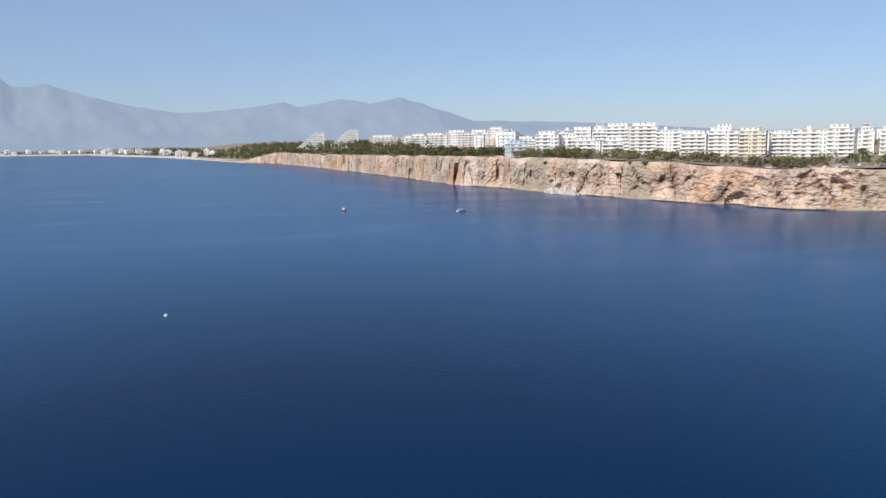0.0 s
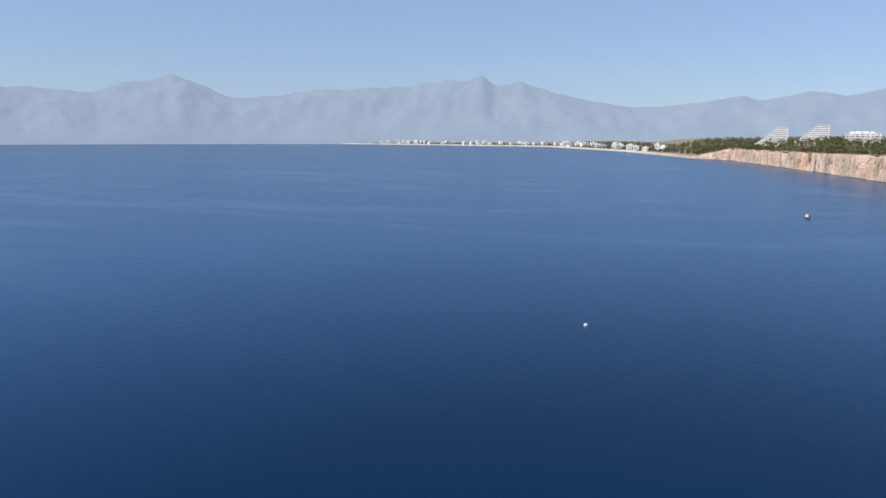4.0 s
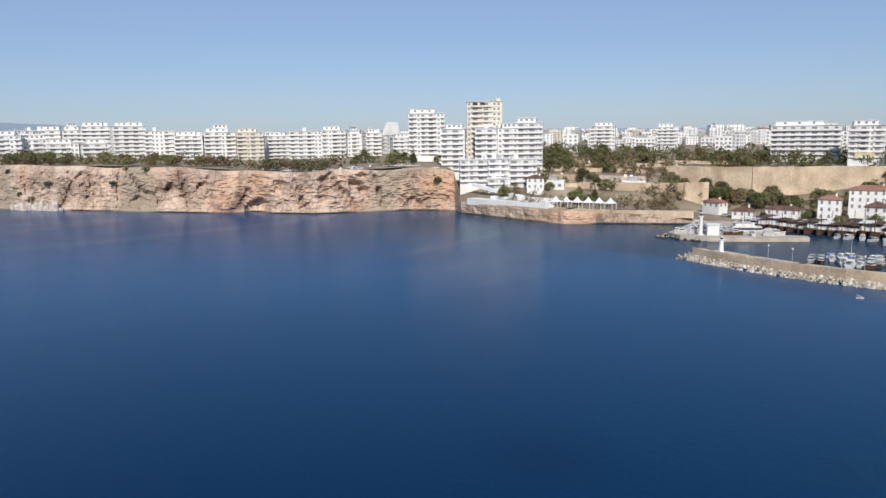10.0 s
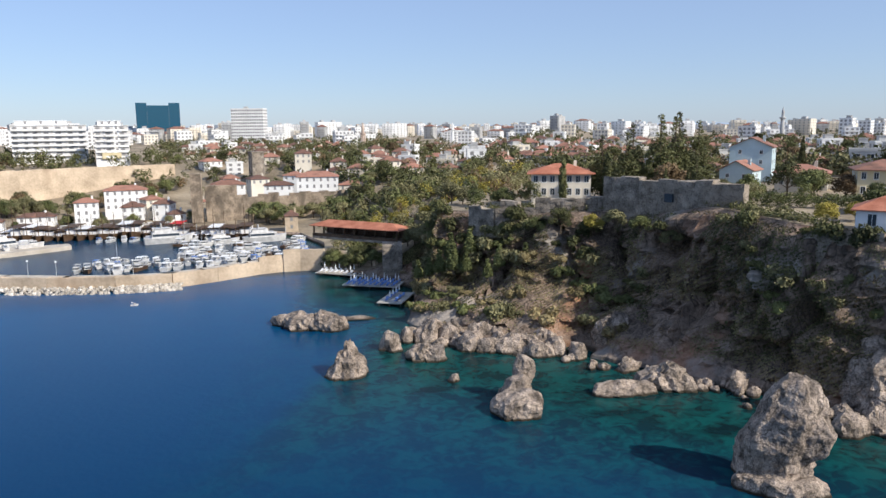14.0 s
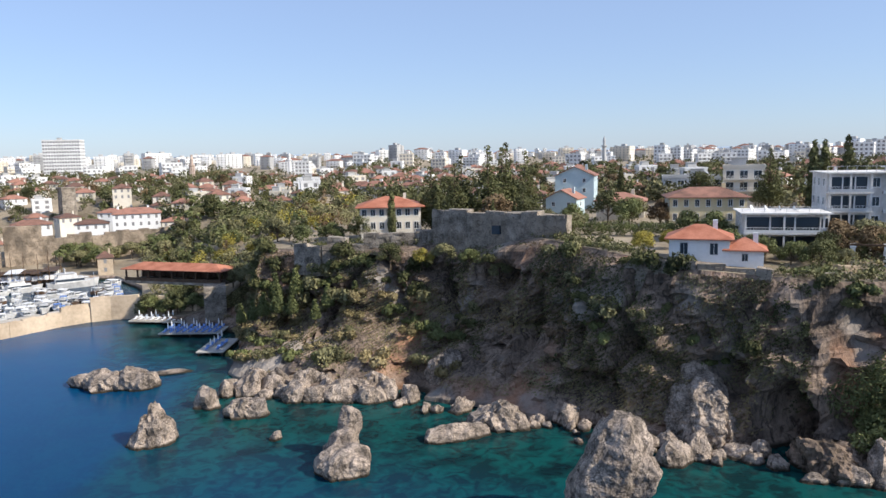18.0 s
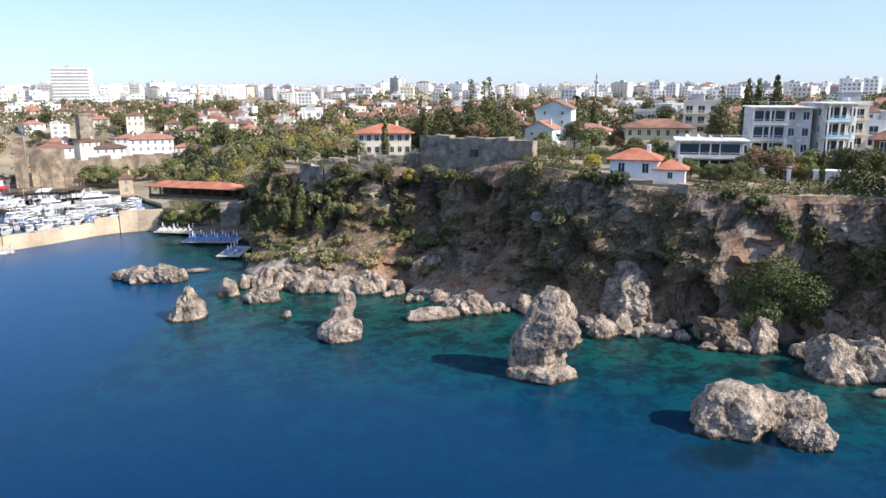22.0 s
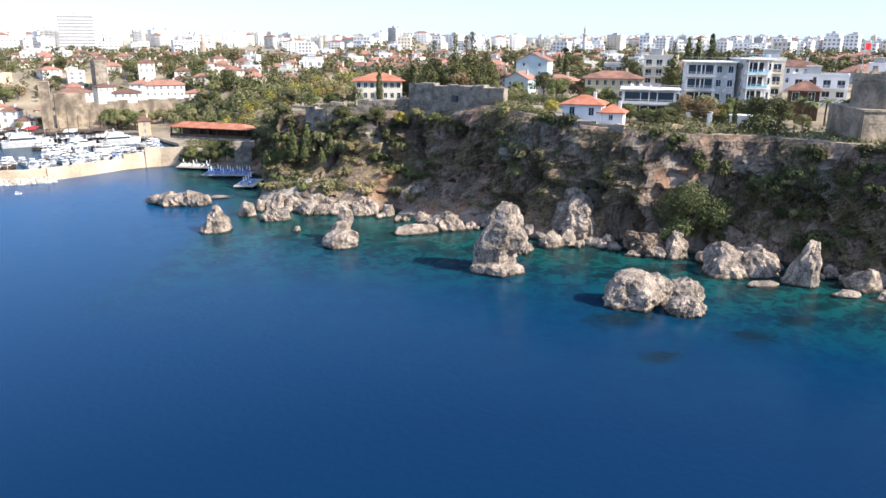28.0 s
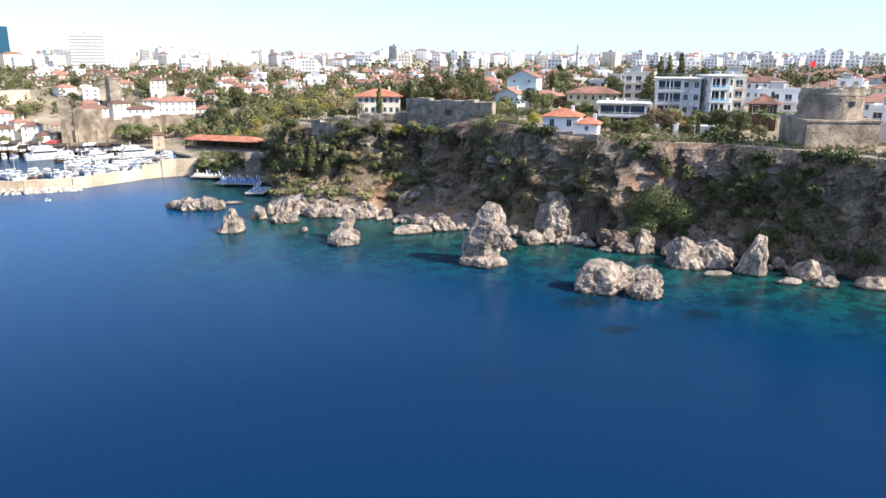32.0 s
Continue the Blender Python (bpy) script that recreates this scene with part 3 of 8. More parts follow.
        sway.operation, sway.inputs[1].default_value = "MULTIPLY_ADD", 1.6
        nt.links.new(warp.outputs["Fac"], sway.inputs[0])
        nt.links.new(size.outputs["Value"], sway.inputs[2])
        edge.inputs[1].default_value, edge.inputs[2].default_value, edge.inputs[3].default_value, edge.inputs[4].default_value = 1.15, 1.75, 0.72, 0.0
        nt.links.new(sway.outputs[0], edge.inputs[0])
        dark.data_type = "RGBA"
        dark.inputs[7].default_value = (0.004, 0.014, 0.019, 1)
        nt.links.new(edge.outputs[0], dark.inputs[0])
        nt.links.new(tone, dark.inputs[6])
        tone = dark.outputs[2]
    nt.links.new(tone, b.inputs["Base Color"])
    # calm lanes and ruffled water
    lane = nt.nodes.new("ShaderNodeTexNoise")
    mp = nt.nodes.new("ShaderNodeMapping")
    mp.inputs["Rotation"].default_value = (0, 0, 0.25)
    mp.inputs["Scale"].default_value = (0.007, 0.0016, 1)
    nt.links.new(geo.outputs["Position"], mp.inputs["Vector"])
    nt.links.new(mp.outputs[0], lane.inputs["Vector"])
    lane.inputs["Scale"].default_value, lane.inputs["Detail"].default_value = 1.0, 3
    off = nt.nodes.new("ShaderNodeMath")
    off.operation = "SUBTRACT"
    off.inputs[1].default_value = 0.5
    mag = nt.nodes.new("ShaderNodeMath")
    mag.operation = "ABSOLUTE"
    nt.links.new(lane.outputs["Fac"], off.inputs[0])
    nt.links.new(off.outputs[0], mag.inputs[0])
    rr = nt.nodes.new("ShaderNodeMapRange")
    rr.inputs[1].default_value, rr.inputs[2].default_value, rr.inputs[3].default_value, rr.inputs[4].default_value = 0.0, 0.03, 0.205, 0.235
    nt.links.new(mag.outputs[0], rr.inputs[0])
    nt.links.new(rr.outputs[0], b.inputs["Roughness"])
    wave = nt.nodes.new("ShaderNodeTexNoise")
    wave.inputs["Scale"].default_value, wave.inputs["Detail"].default_value = 0.9, 4
    nt.links.new(geo.outputs["Position"], wave.inputs["Vector"])
    bp = nt.nodes.new("ShaderNodeBump")
    bp.inputs["Strength"].default_value, bp.inputs["Distance"].default_value = 0.14, 0.3
    nt.links.new(wave.outputs["Fac"], bp.inputs["Height"])
    nt.links.new(bp.outputs[0], b.inputs["Normal"])
    return m


def sea_sheet():
    xs = list(np.concatenate([[-6000, -3000, -1500, -800, -500, -400, -300, -250, -200, -150, -120], np.arange(-100, 181, 4), [260, 500, 1200, 3000, 6000]]))
    ys = list(np.concatenate([[-6000, -3000, -1200, -600, -400, -300, -250, -200, -150, -120], np.arange(-80, 341, 4), [500, 900]]))
    v = [(x, y, 0.0) for y in ys for x in xs]
    w = len(xs)
    f = [(j * w + i, j * w + i + 1, (j + 1) * w + i + 1, (j + 1) * w + i) for j in range(len(ys) - 1) for i in range(w - 1)]
    me = bpy.data.meshes.new("sea")
    me.from_pydata(v, [], f)
    me.materials.append(sea_material())
    shallow = []
    for x, y, _ in v:
        s = 0.0
        if x > -260 and -210 < y < 345 and x < 265:
            reach = np.interp(y, [-80, 20, 60, 100, 140, 190, 215, 235], [112, 104, 92, 80, 74, 84, 60, 12])
            gap = shore_gap(x, y)
            s = min(max((reach - gap) / (reach * 0.75), 0), 1)
            s = max(s, 0.42 * math.exp(-max(gap, 0) / 105))
            if y > 222:
                s = max(s, 0.35)
        shallow.append(s)
    # steep-view dimming and vignette painted into water below the camera; harbour pool dark itself
    me.attributes.new("painted_dark", "FLOAT", "POINT").data.foreach_set("value", [0.85 if y > 222 and -135 < x < 20 else min(max(1.35 - math.hypot(x * 0.85, y + 25) / 160, 0.9 - math.hypot(x + 45, (y - 62) * 1.2) / 80, 0), 1) for x, y, _ in v])
    me.attributes.new("shallows", "FLOAT", "POINT").data.foreach_set("value", shallow)
    me.update()
    return tagged(new("sea", me), "calm deep blue sea turning turquoise over the shallows", "sea", kind="structure")


sea_sheet()

# pale sand along the far side of the bay
sand = Geo()
for i in range(len(ST) - 1):
    if ST[i, 0] < -1520:
        q = []
        for j, d in ((i, -6), (i, 62), (i + 1, 62), (i + 1, -6)):
            q.append((ST[j, 0] + math.sin(ST_AZ[j]) * d, ST[j, 1] + math.cos(ST_AZ[j]) * d, 0.3 if d < 0 else 4.5))
        sand.face(*q)
single("beach", sand, surface("sand", (0.50, 0.45, 0.38), (0.66, 0.60, 0.52), 0.95, 0.05, 0.6, 0.2), "long pale sandy beach across the bay", "beach", kind="structure")

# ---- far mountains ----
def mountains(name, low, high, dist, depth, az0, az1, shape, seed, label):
    # Distance haze painted as bluish emission over a dark base colour.
    haze = surface(name + "_hazed_rock", low, high, 1.0, 0.004, 0.03, 0.2, spec=0.0)
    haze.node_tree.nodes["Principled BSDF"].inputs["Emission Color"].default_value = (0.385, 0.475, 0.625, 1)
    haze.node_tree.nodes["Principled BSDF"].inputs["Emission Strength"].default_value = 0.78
    n, rows = 420, 22
    v, f = [], []
    for i in range(n):
        a = az0 + (az1 - az0) * i / (n - 1)
        top = float(np.interp(a, shape[0], shape[1]))
        for k in range(rows):
            q = k / (rows - 1)
            r = dist + depth * q
            spur = 1 - 2.2 * abs(noise.noise(Vector((a * 0.22, q * 1.4, seed))))
            rag = noise.fractal(Vector((a * 0.8, q * 4, seed)), 0.9, 2.0, 5)
            z = top * (q ** 0.85) * (1 + (0.22 * spur + 0.13 * rag) * (1.06 - q) * 1.5 + 0.022 * rag)
            t = radians(a)
            v.append((r * math.sin(t), r * math.cos(t), max(z, 0) - 4 * (k == 0)))
    for i in range(n - 1):
        for k in range(rows - 1):
            a = i * rows + k
            f.append((a, a + rows, a + rows + 1, a + 1))
    me = bpy.data.meshes.new(name)
    me.from_pydata(v, [], f)
    me.materials.append(haze)
    me.polygons.foreach_set("use_smooth", [True] * len(me.polygons))
    return tagged(new(name, me), label, "mountain", kind="structure")


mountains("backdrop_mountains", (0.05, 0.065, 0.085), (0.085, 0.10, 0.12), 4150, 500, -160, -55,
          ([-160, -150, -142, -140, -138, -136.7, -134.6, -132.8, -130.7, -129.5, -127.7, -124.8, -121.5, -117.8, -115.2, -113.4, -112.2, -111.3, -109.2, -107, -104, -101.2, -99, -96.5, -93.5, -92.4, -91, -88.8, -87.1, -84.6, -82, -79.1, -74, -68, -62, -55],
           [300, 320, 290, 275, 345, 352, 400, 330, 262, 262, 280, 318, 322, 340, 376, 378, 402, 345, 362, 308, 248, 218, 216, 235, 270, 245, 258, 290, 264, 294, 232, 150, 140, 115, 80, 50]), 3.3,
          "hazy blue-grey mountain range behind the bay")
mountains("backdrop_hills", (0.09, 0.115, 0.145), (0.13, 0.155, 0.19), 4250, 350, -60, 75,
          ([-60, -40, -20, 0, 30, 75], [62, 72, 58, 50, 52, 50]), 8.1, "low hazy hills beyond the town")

# ---- plants ----
rng = random.Random(7)


def leaf_cloud(geo, blobs, count, size, rnd, flat=0.0):
    """Many small leaf clumps spread through rounded masses of (x, y, z, radius, squash)."""
    total = sum(b[3] ** 2 for b in blobs)
    for b in blobs:
        for _ in range(max(3, int(count * b[3] ** 2 / total))):
            d = Vector((rnd.gauss(0, 1), rnd.gauss(0, 1), rnd.gauss(0, 1))).normalized()
            r = b[3] * (0.55 + 0.5 * rnd.random())
            c = Vector((b[0] + d.x * r, b[1] + d.y * r, b[2] + d.z * r * b[4]))
            n = (d + Vector((rnd.gauss(0, 0.5), rnd.gauss(0, 0.5), rnd.gauss(0, 0.5) + flat))).normalized()
            u = n.orthogonal().normalized()
            w = n.cross(u)
            a = rnd.random() * 6.28
            u, w = u * math.cos(a) + w * math.sin(a), w * math.cos(a) - u * math.sin(a)
            s = size * (0.5 + rnd.random())
            geo.face(c - u * s, c - w * s * 0.6 + n * s * 0.25, c + u * s, c + w * s * 0.6 - n * s * 0.15)


def broadleaf(name, label, leaf, height, spread, seed, count=3000, size=0.235, group="trees"):
    rnd = random.Random(seed)
    t = empty(name, Matrix(), label, "tree", group)
    wood = Geo()
    wood.tube([(0, 0, -0.6), (0.1, 0, height * 0.22), (0.15, 0.1, height * 0.45), (0, 0.1, height * 0.75)], [height * 0.035, height * 0.028, height * 0.02, height * 0.006])
    blobs = []
    for k in range(9):
        a = k * 2.4 + rnd.random()
        q = rnd.random()
        r = spread * (0.25 + 0.3 * rnd.random()) * (1.15 - q * 0.7)
        z = height * (0.42 + 0.42 * q)
        p = (r * math.cos(a), r * math.sin(a), z)
        wood.tube([(0.05, 0.05, height * (0.2 + 0.2 * q)), (p[0] * 0.5, p[1] * 0.5, z * 0.8), p], [height * 0.016, height * 0.01, height * 0.003], 5)
        blobs.append((*p, spread * (0.2 + 0.11 * rnd.random()), 0.75))
    blobs.append((0, 0, height * 0.84, spread * 0.24, 0.7))
    crown = Geo()
    leaf_cloud(crown, blobs, count, size, rnd, 0.3)
    part("trunk", wood, BARK, t)
    part("crown", crown, leaf, t)
    return t


def cypress(name, label, leaf, height, width, seed, group="cypresses"):
    rnd = random.Random(seed)
    t = empty(name, Matrix(), label, "tree", group)
    wood = Geo()
    wood.tube([(0, 0, -0.5), (0, 0, height * 0.5), (0, 0, height * 0.9)], [0.22, 0.14, 0.03])
    n = 12
    blobs = [(rnd.gauss(0, 0.08), rnd.gauss(0, 0.08), height * (0.1 + 0.88 * k / n), width * 0.5 * (math.sin(math.pi * (0.22 + 0.76 * k / n)) ** 0.8), 1.5) for k in range(n)]
    crown = Geo()
    leaf_cloud(crown, blobs, 1500, 0.25, rnd)
    part("trunk", wood, BARK, t)
    part("crown", crown, leaf, t)
    return t


def conifer(name, label, leaf, height, width, seed, group="conifers"):
    rnd = random.Random(seed)
    t = empty(name, Matrix(), label, "tree", group)
    wood, crown, blobs = Geo(), Geo(), []
    wood.tube([(0, 0, -0.5), (0, 0, height * 0.5), (0, 0, height * 0.97)], [0.28, 0.18, 0.03])
    for k in range(13):
        q = k / 12
        r = width * 0.5 * (1 - q) ** 0.8 * rnd.uniform(0.8, 1.15)
        for j in range(4 if k < 8 else 2):
            a = j * 1.6 + k + rnd.random()
            blobs.append((r * 0.6 * math.cos(a), r * 0.6 * math.sin(a), height * (0.2 + 0.75 * q), max(r * 0.6, 0.45), 0.85))
            wood.tube([(0, 0, height * (0.2 + 0.75 * q)), (r * math.cos(a), r * math.sin(a), height * (0.19 + 0.75 * q))], [0.07, 0.02], 4)
    leaf_cloud(crown, blobs, 4600, 0.165, rnd, -0.2)
    part("trunk", wood, BARK, t)
    part("crown", crown, leaf, t)
    return t


def palm(name, label, height, seed, group="palms"):
    rnd = random.Random(seed)
    t = empty(name, Matrix(), label, "palm", group)
    wood, crown = Geo(), Geo()
    wood.tube([(0, 0, -0.5), (0.15, 0, height * 0.5), (0.1, 0.1, height)], [0.32, 0.24, 0.2], 8)
    for k in range(26):
        a, up = k * 2.4, rnd.uniform(-0.2, 1.0)
        ln = rnd.uniform(2.0, 2.8)
        last = Vector((0.1, 0.1, height))
        d = Vector((math.cos(a), math.sin(a), up))
        side = Vector((-math.sin(a), math.cos(a), 0)) * 0.32
        for q in range(4):
            nxt = last + d * ln / 4
            wd = side * (1 - q * 0.22)
            crown.face(last - wd, last + Vector((0, 0, 0.12)), nxt + Vector((0, 0, 0.12)), nxt - wd * 0.8 - Vector((0, 0, 0.1)))
            crown.face(last + Vector((0, 0, 0.12)), last + wd, nxt + wd * 0.8 - Vector((0, 0, 0.1)), nxt + Vector((0, 0, 0.12)))
            last, d = nxt, (d + Vector((0, 0, -0.42))).normalized()
    part("trunk", wood, BARK, t)
    part("crown", crown, LEAF_GREEN, t, "arching green palm fronds")
    return t


def shrub(name, label, leaf, size, seed, count=800, clump=0.145, group="shrubs on the cliffs", squash=0.7):
    rnd = random.Random(seed)
    blobs = [(rnd.gauss(0, 0.35) * size, rnd.gauss(0, 0.35) * size, size * (0.2 + 0.3 * rnd.random()), size * (0.3 + 0.2 * rnd.random()), squash) for _ in range(5)]
    g = Geo()
    leaf_cloud(g, blobs, count, clump, rnd)
    return single(name, g, leaf, label, "shrub", group=group)


def at(x, y, z=None, turn=None, sink=0.15, scale=1.0):
    z = ground_z(x, y) - sink if z is None else z
    return pose(x, y, z, 0, 0, rng.uniform(0, 360) if turn is None else turn)


TREES = {}
for key, leaf, h, w, seed, words in (
        ("green", LEAF_GREEN, 8, 7.5, 1, "leafy green broadleaf tree with a rounded crown"),
        ("olive", LEAF_OLIVE, 7, 7, 2, "olive-green tree with a loose uneven crown"),
        ("dark", LEAF_DARK, 9.5, 8, 3, "dense dark green tree standing among the houses"),
        ("gold", LEAF_GOLD, 7.5, 7, 4, "tree with yellowing autumn leaves"),
        ("rust", LEAF_RUST, 7.5, 7, 5, "tree with sparse rusty brown autumn leaves"),
        ("tall", LEAF_DARK, 13, 8.5, 6, "tall dark pine with a ragged layered crown")):
    TREES[key] = broadleaf("tree", words, leaf, h, w, seed, group="trees of the town")
TREES["cypress"] = cypress("cypress", "slender dark green cypress tree", LEAF_DARK, 12, 1.75, 11)
TREES["conifer"] = conifer("conifer", "dark conifer with tiered branches", LEAF_DARK, 12, 5.5, 12)
TREES["young"] = conifer("conifer", "young feathery conifer on the rocky slope", LEAF_GREEN, 5, 2.6, 13, "young conifers on the slope")
TREES["shore"] = broadleaf("tree", "large spreading green tree at the foot of the cliff", LEAF_GREEN, 13, 14, 16, 17000, 0.17, "trees under the cliffs")
TREES["palm"] = palm("palm_tree", "date palm with arching green fronds", 6.5, 14)
SHRUBS = [shrub("shrub", "dark green shrub clinging to the rock", LEAF_DARK, 2.0, 21),
          shrub("shrub", "olive-green shrub growing on the slope", LEAF_OLIVE, 1.8, 22),
          shrub("shrub", "green bush growing out of the rock", LEAF_GREEN, 1.6, 23),
          shrub("dry_bush", "dry straw-coloured bush on the rocks", LEAF_DRY, 1.5, 24)]
USED = {}


def plant(kind, x, y, z=None, scale=1.0, turn=None, tall=1.0):
    """Stands a tree there; the first of a kind is the one that was built."""
    src = TREES[kind] if isinstance(kind, str) else SHRUBS[kind]
    z = ground_z(x, y) - 0.15 if z is None else z
    m = Matrix.LocRotScale((x, y, z), Euler((0, 0, rng.uniform(0, 6.28) if turn is None else turn)), (scale, scale, scale * tall))
    if kind in USED:
        src = copy_thing(src, Matrix())
    USED[kind] = True
    src.matrix_basis = m
    return src


# ---- rocks ----
def facets(rnd, number=15):
    return [(Vector((rnd.gauss(0, 1), rnd.gauss(0, 1), rnd.gauss(0, 0.8))).normalized(), rnd.uniform(0.74, 1.0)) for _ in range(number)]


def pitted(q, o):
    """Relief of weathered limestone, as a share of the rock's size."""
    k = 0.22 * noise.noise(q * 0.9 + o) + 0.26 * (abs(noise.noise(q * 1.7 + o)) - 0.2) + 0.17 * (abs(noise.noise(q * 3.9 + o)) - 0.2) + 0.15 * (abs(noise.noise(q * 7.5 + o)) - 0.2) + 0.10 * (abs(noise.noise(q * 15 + o)) - 0.2)
    cell = noise.voronoi(Vector((q.x, q.y, q.z * 0.8)) * 1.7 + o)[0]
    fine = noise.voronoi(q * 4.6 + o)[0]
    return k + 0.30 * min(cell[1] - cell[0], 0.3) + 0.20 * min(fine[1] - fine[0], 0.3) - 0.08


def rock(x, y, w, d, h, seed, turn=0.0, label="weathered grey-brown limestone boulder standing in the sea", lean=(0, 0), sub=3, peak=0.0, name="rock", group="", z=0.0, material=None):
    """A craggy boulder: w by d metres at the waterline, h metres above it, broken along a few flat faces."""
    bm = bmesh.new()
    bmesh.ops.create_icosphere(bm, subdivisions=sub, radius=1.0)
    o = Vector((seed * 3.7, seed * 1.3, seed * 2.1))
    span = 0.42 * max(w, d, h * 0.8)
    planes = facets(random.Random(seed * 7 + 1))
    for v in bm.verts:
        p = v.co.normalized()
        r = min([1.22] + [c / p.dot(n) for n, c in planes if p.dot(n) > 0.2])
        p = p * r
        q = Vector((p.x * w * 0.5, p.y * d * 0.5, p.z * h * 0.75)) / span
        up = max(p.z, 0)
        squeeze = 1 - peak * min(up, 1.1)
        base = Vector((p.x * w * 0.52 * squeeze + lean[0] * up, p.y * d * 0.52 * squeeze + lean[1] * up, p.z * h * 1.02 if p.z > 0 else p.z * max(1.2, h * 0.35)))
        away = Vector((p.x / w, p.y / d, p.z / (2 * h))).normalized()
        v.co = base + away * pitted(q, o) * 0.5 * min(math.sqrt(w * d), h * 2.0)
    me = bpy.data.meshes.new(name)
    bm.to_mesh(me)
    bm.free()
    me.materials.append(material or SEA_ROCK)
    ob = new(name, me)
    ob.matrix_world = pose(x, y, z, 0, 0, turn)
    return tagged(ob, label, "rock", group)


def crag(x, y, turn, lobes, seed, label, material=None, sides=76, rough=0.5, name="rock", group="", jitter=0.45, skin=0.155):
    """A rock built of lobes; each lobe is a stack of (height, offset right, offset back, half width, half depth)."""
    g = Geo()
    o = Vector((seed * 3.1, seed * 1.7, seed * 2.3))
    for m, rows in enumerate(lobes):
        rows = np.array(rows, float)
        zs = np.arange(rows[0, 0], rows[-1, 0] + 0.01, max(0.2, (rows[-1, 0] - rows[0, 0]) / 46))
        size = rows[:, 3].max()
        corner = [random.Random(seed * 5 + m).uniform(0, 6.28) + k * 1.3 for k in range(5)]
        start = len(g.v)
        for z in zs:
            ox, oy, rx, ry = (np.interp(z, rows[:, 0], rows[:, c]) for c in range(1, 5))
            for i in range(sides):
                a = 2 * math.pi * i / sides
                k = min([1.12] + [0.9 / math.cos(a - c) for c in corner if math.cos(a - c) > 0.3])
                p = Vector((ox + rx * k * math.cos(a), oy + ry * k * math.sin(a), z))
                n = pitted(p / (size * 0.62) + Vector((m * 9, 0, 0)), o) * size * rough
                fade = min(1.0, (rows[-1, 0] - z) * 1.2 + 0.15)
                g.v.append((p.x + math.cos(a) * n * fade, p.y + math.sin(a) * n * fade, z + noise.noise(p * 0.9 + o) * jitter))
        w = sides
        for k in range(len(zs) - 1):
            for i in range(w):
                j = (i + 1) % w
                g.f.append((start + k * w + i, start + k * w + j, start + (k + 1) * w + j, start + (k + 1) * w + i))
        g.f.append(tuple(start + (len(zs) - 1) * w + i for i in range(w)))
        g.f.append(tuple(start + w - 1 - i for i in range(w)))
    ob = single(name, g, material or SEA_ROCK, label, "rock", pose(x, y, 0, 0, 0, turn), group)
    if len(lobes) > 1:
        fuse = ob.modifiers.new("fuse", "REMESH")
        fuse.mode, fuse.voxel_size = "VOXEL", skin
        me = bpy.data.meshes.new_from_object(ob.evaluated_get(bpy.context.evaluated_depsgraph_get()))
        ob.modifiers.clear()
        ob.data = me
    return ob


rock(2.5, 163, 9.5, 7, 3.6, 1, -25, sub=4)
rock(-1.5, 166, 6, 5, 2.2, 2, -25, "low pale limestone rock in the sea")
rock(8, 160.5, 6.5, 6, 3.8, 42, -25, sub=4)
rock(14, 167, 7, 3, 0.7, 3, -10, "flat rock just above the water")
rock(9, 129.2, 7, 5.6, 4.8, 4, 0, "pointed pale limestone rock alone in the sea", peak=0.35, sub=4)
crag(32.0, 106.0, -17, [[(-1.5, 0, 0, 3.6, 3.0), (0, 0, 0, 3.6, 2.9), (1.2, 0.1, 0, 3.9, 3.0), (2.4, 0.4, 0.2, 3.7, 2.7), (3.2, 0.6, 0.4, 2.6, 1.8), (3.6, 0.6, 0.4, 1.2, 0.9)],
                         [(-1, -1.0, 3.0, 2.0, 1.7), (2.5, -0.6, 3.2, 1.9, 1.6), (4.3, 0.2, 3.4, 1.5, 1.3), (4.9, 0.3, 3.4, 0.7, 0.6)],
                         [(-1, 0.6, 5.4, 1.9, 1.7), (3, 0.5, 5.4, 1.5, 1.4), (5, 0.9, 5.5, 1.7, 1.4), (6.6, 1.1, 5.5, 1.4, 1.2), (7.4, 0.6, 5.5, 0.7, 0.6)]], 5, "split sea rock with a broad foot and a narrow pillar")
rock(26, 122, 1.8, 1.6, 1.0, 7, 0, "small pale stone in the shallows")
# the great stack
crag(54.6, 77.6, -33, [[(-2.0, 0.2, 0, 5.0, 3.6), (0, 0.2, 0, 5.0, 3.5), (0.9, 0.2, 0, 5.1, 3.5), (1.7, 0.1, 0, 4.7, 3.2), (2.1, -0.2, 0.2, 3.6, 2.4)],
                       [(-1, -0.6, 1.2, 3.7, 3.2), (2, -0.5, 1.0, 3.7, 2.9), (3.4, -0.4, 0.9, 3.6, 2.9), (5, -0.2, 0.9, 4.0, 3.3), (7, 0.5, 1.0, 3.9, 3.4), (8.6, 1.1, 1.0, 3.6, 3.2), (10.6, 1.4, 1.1, 3.1, 2.6), (12.3, 1.6, 1.2, 2.3, 2.0), (13.4, 1.6, 1.2, 1.1, 1.0)],
                       [(3.6, 2.4, 0.4, 0.9, 1.2), (5.2, 3.6, 0.3, 1.7, 1.8), (7, 4.1, 0.3, 1.9, 1.9), (8.4, 3.6, 0.5, 1.6, 1.6), (9.4, 3.0, 0.6, 0.8, 0.9)],
                       [(-1.5, -2.9, 3.0, 2.0, 2.2), (3, -2.9, 2.8, 1.9, 2.0), (5.4, -2.6, 2.6, 1.6, 1.7), (7.2, -2.2, 2.4, 0.8, 0.9)]], 9, "tall craggy limestone stack on an undercut slab in the sea", sides=76, rough=0.46)
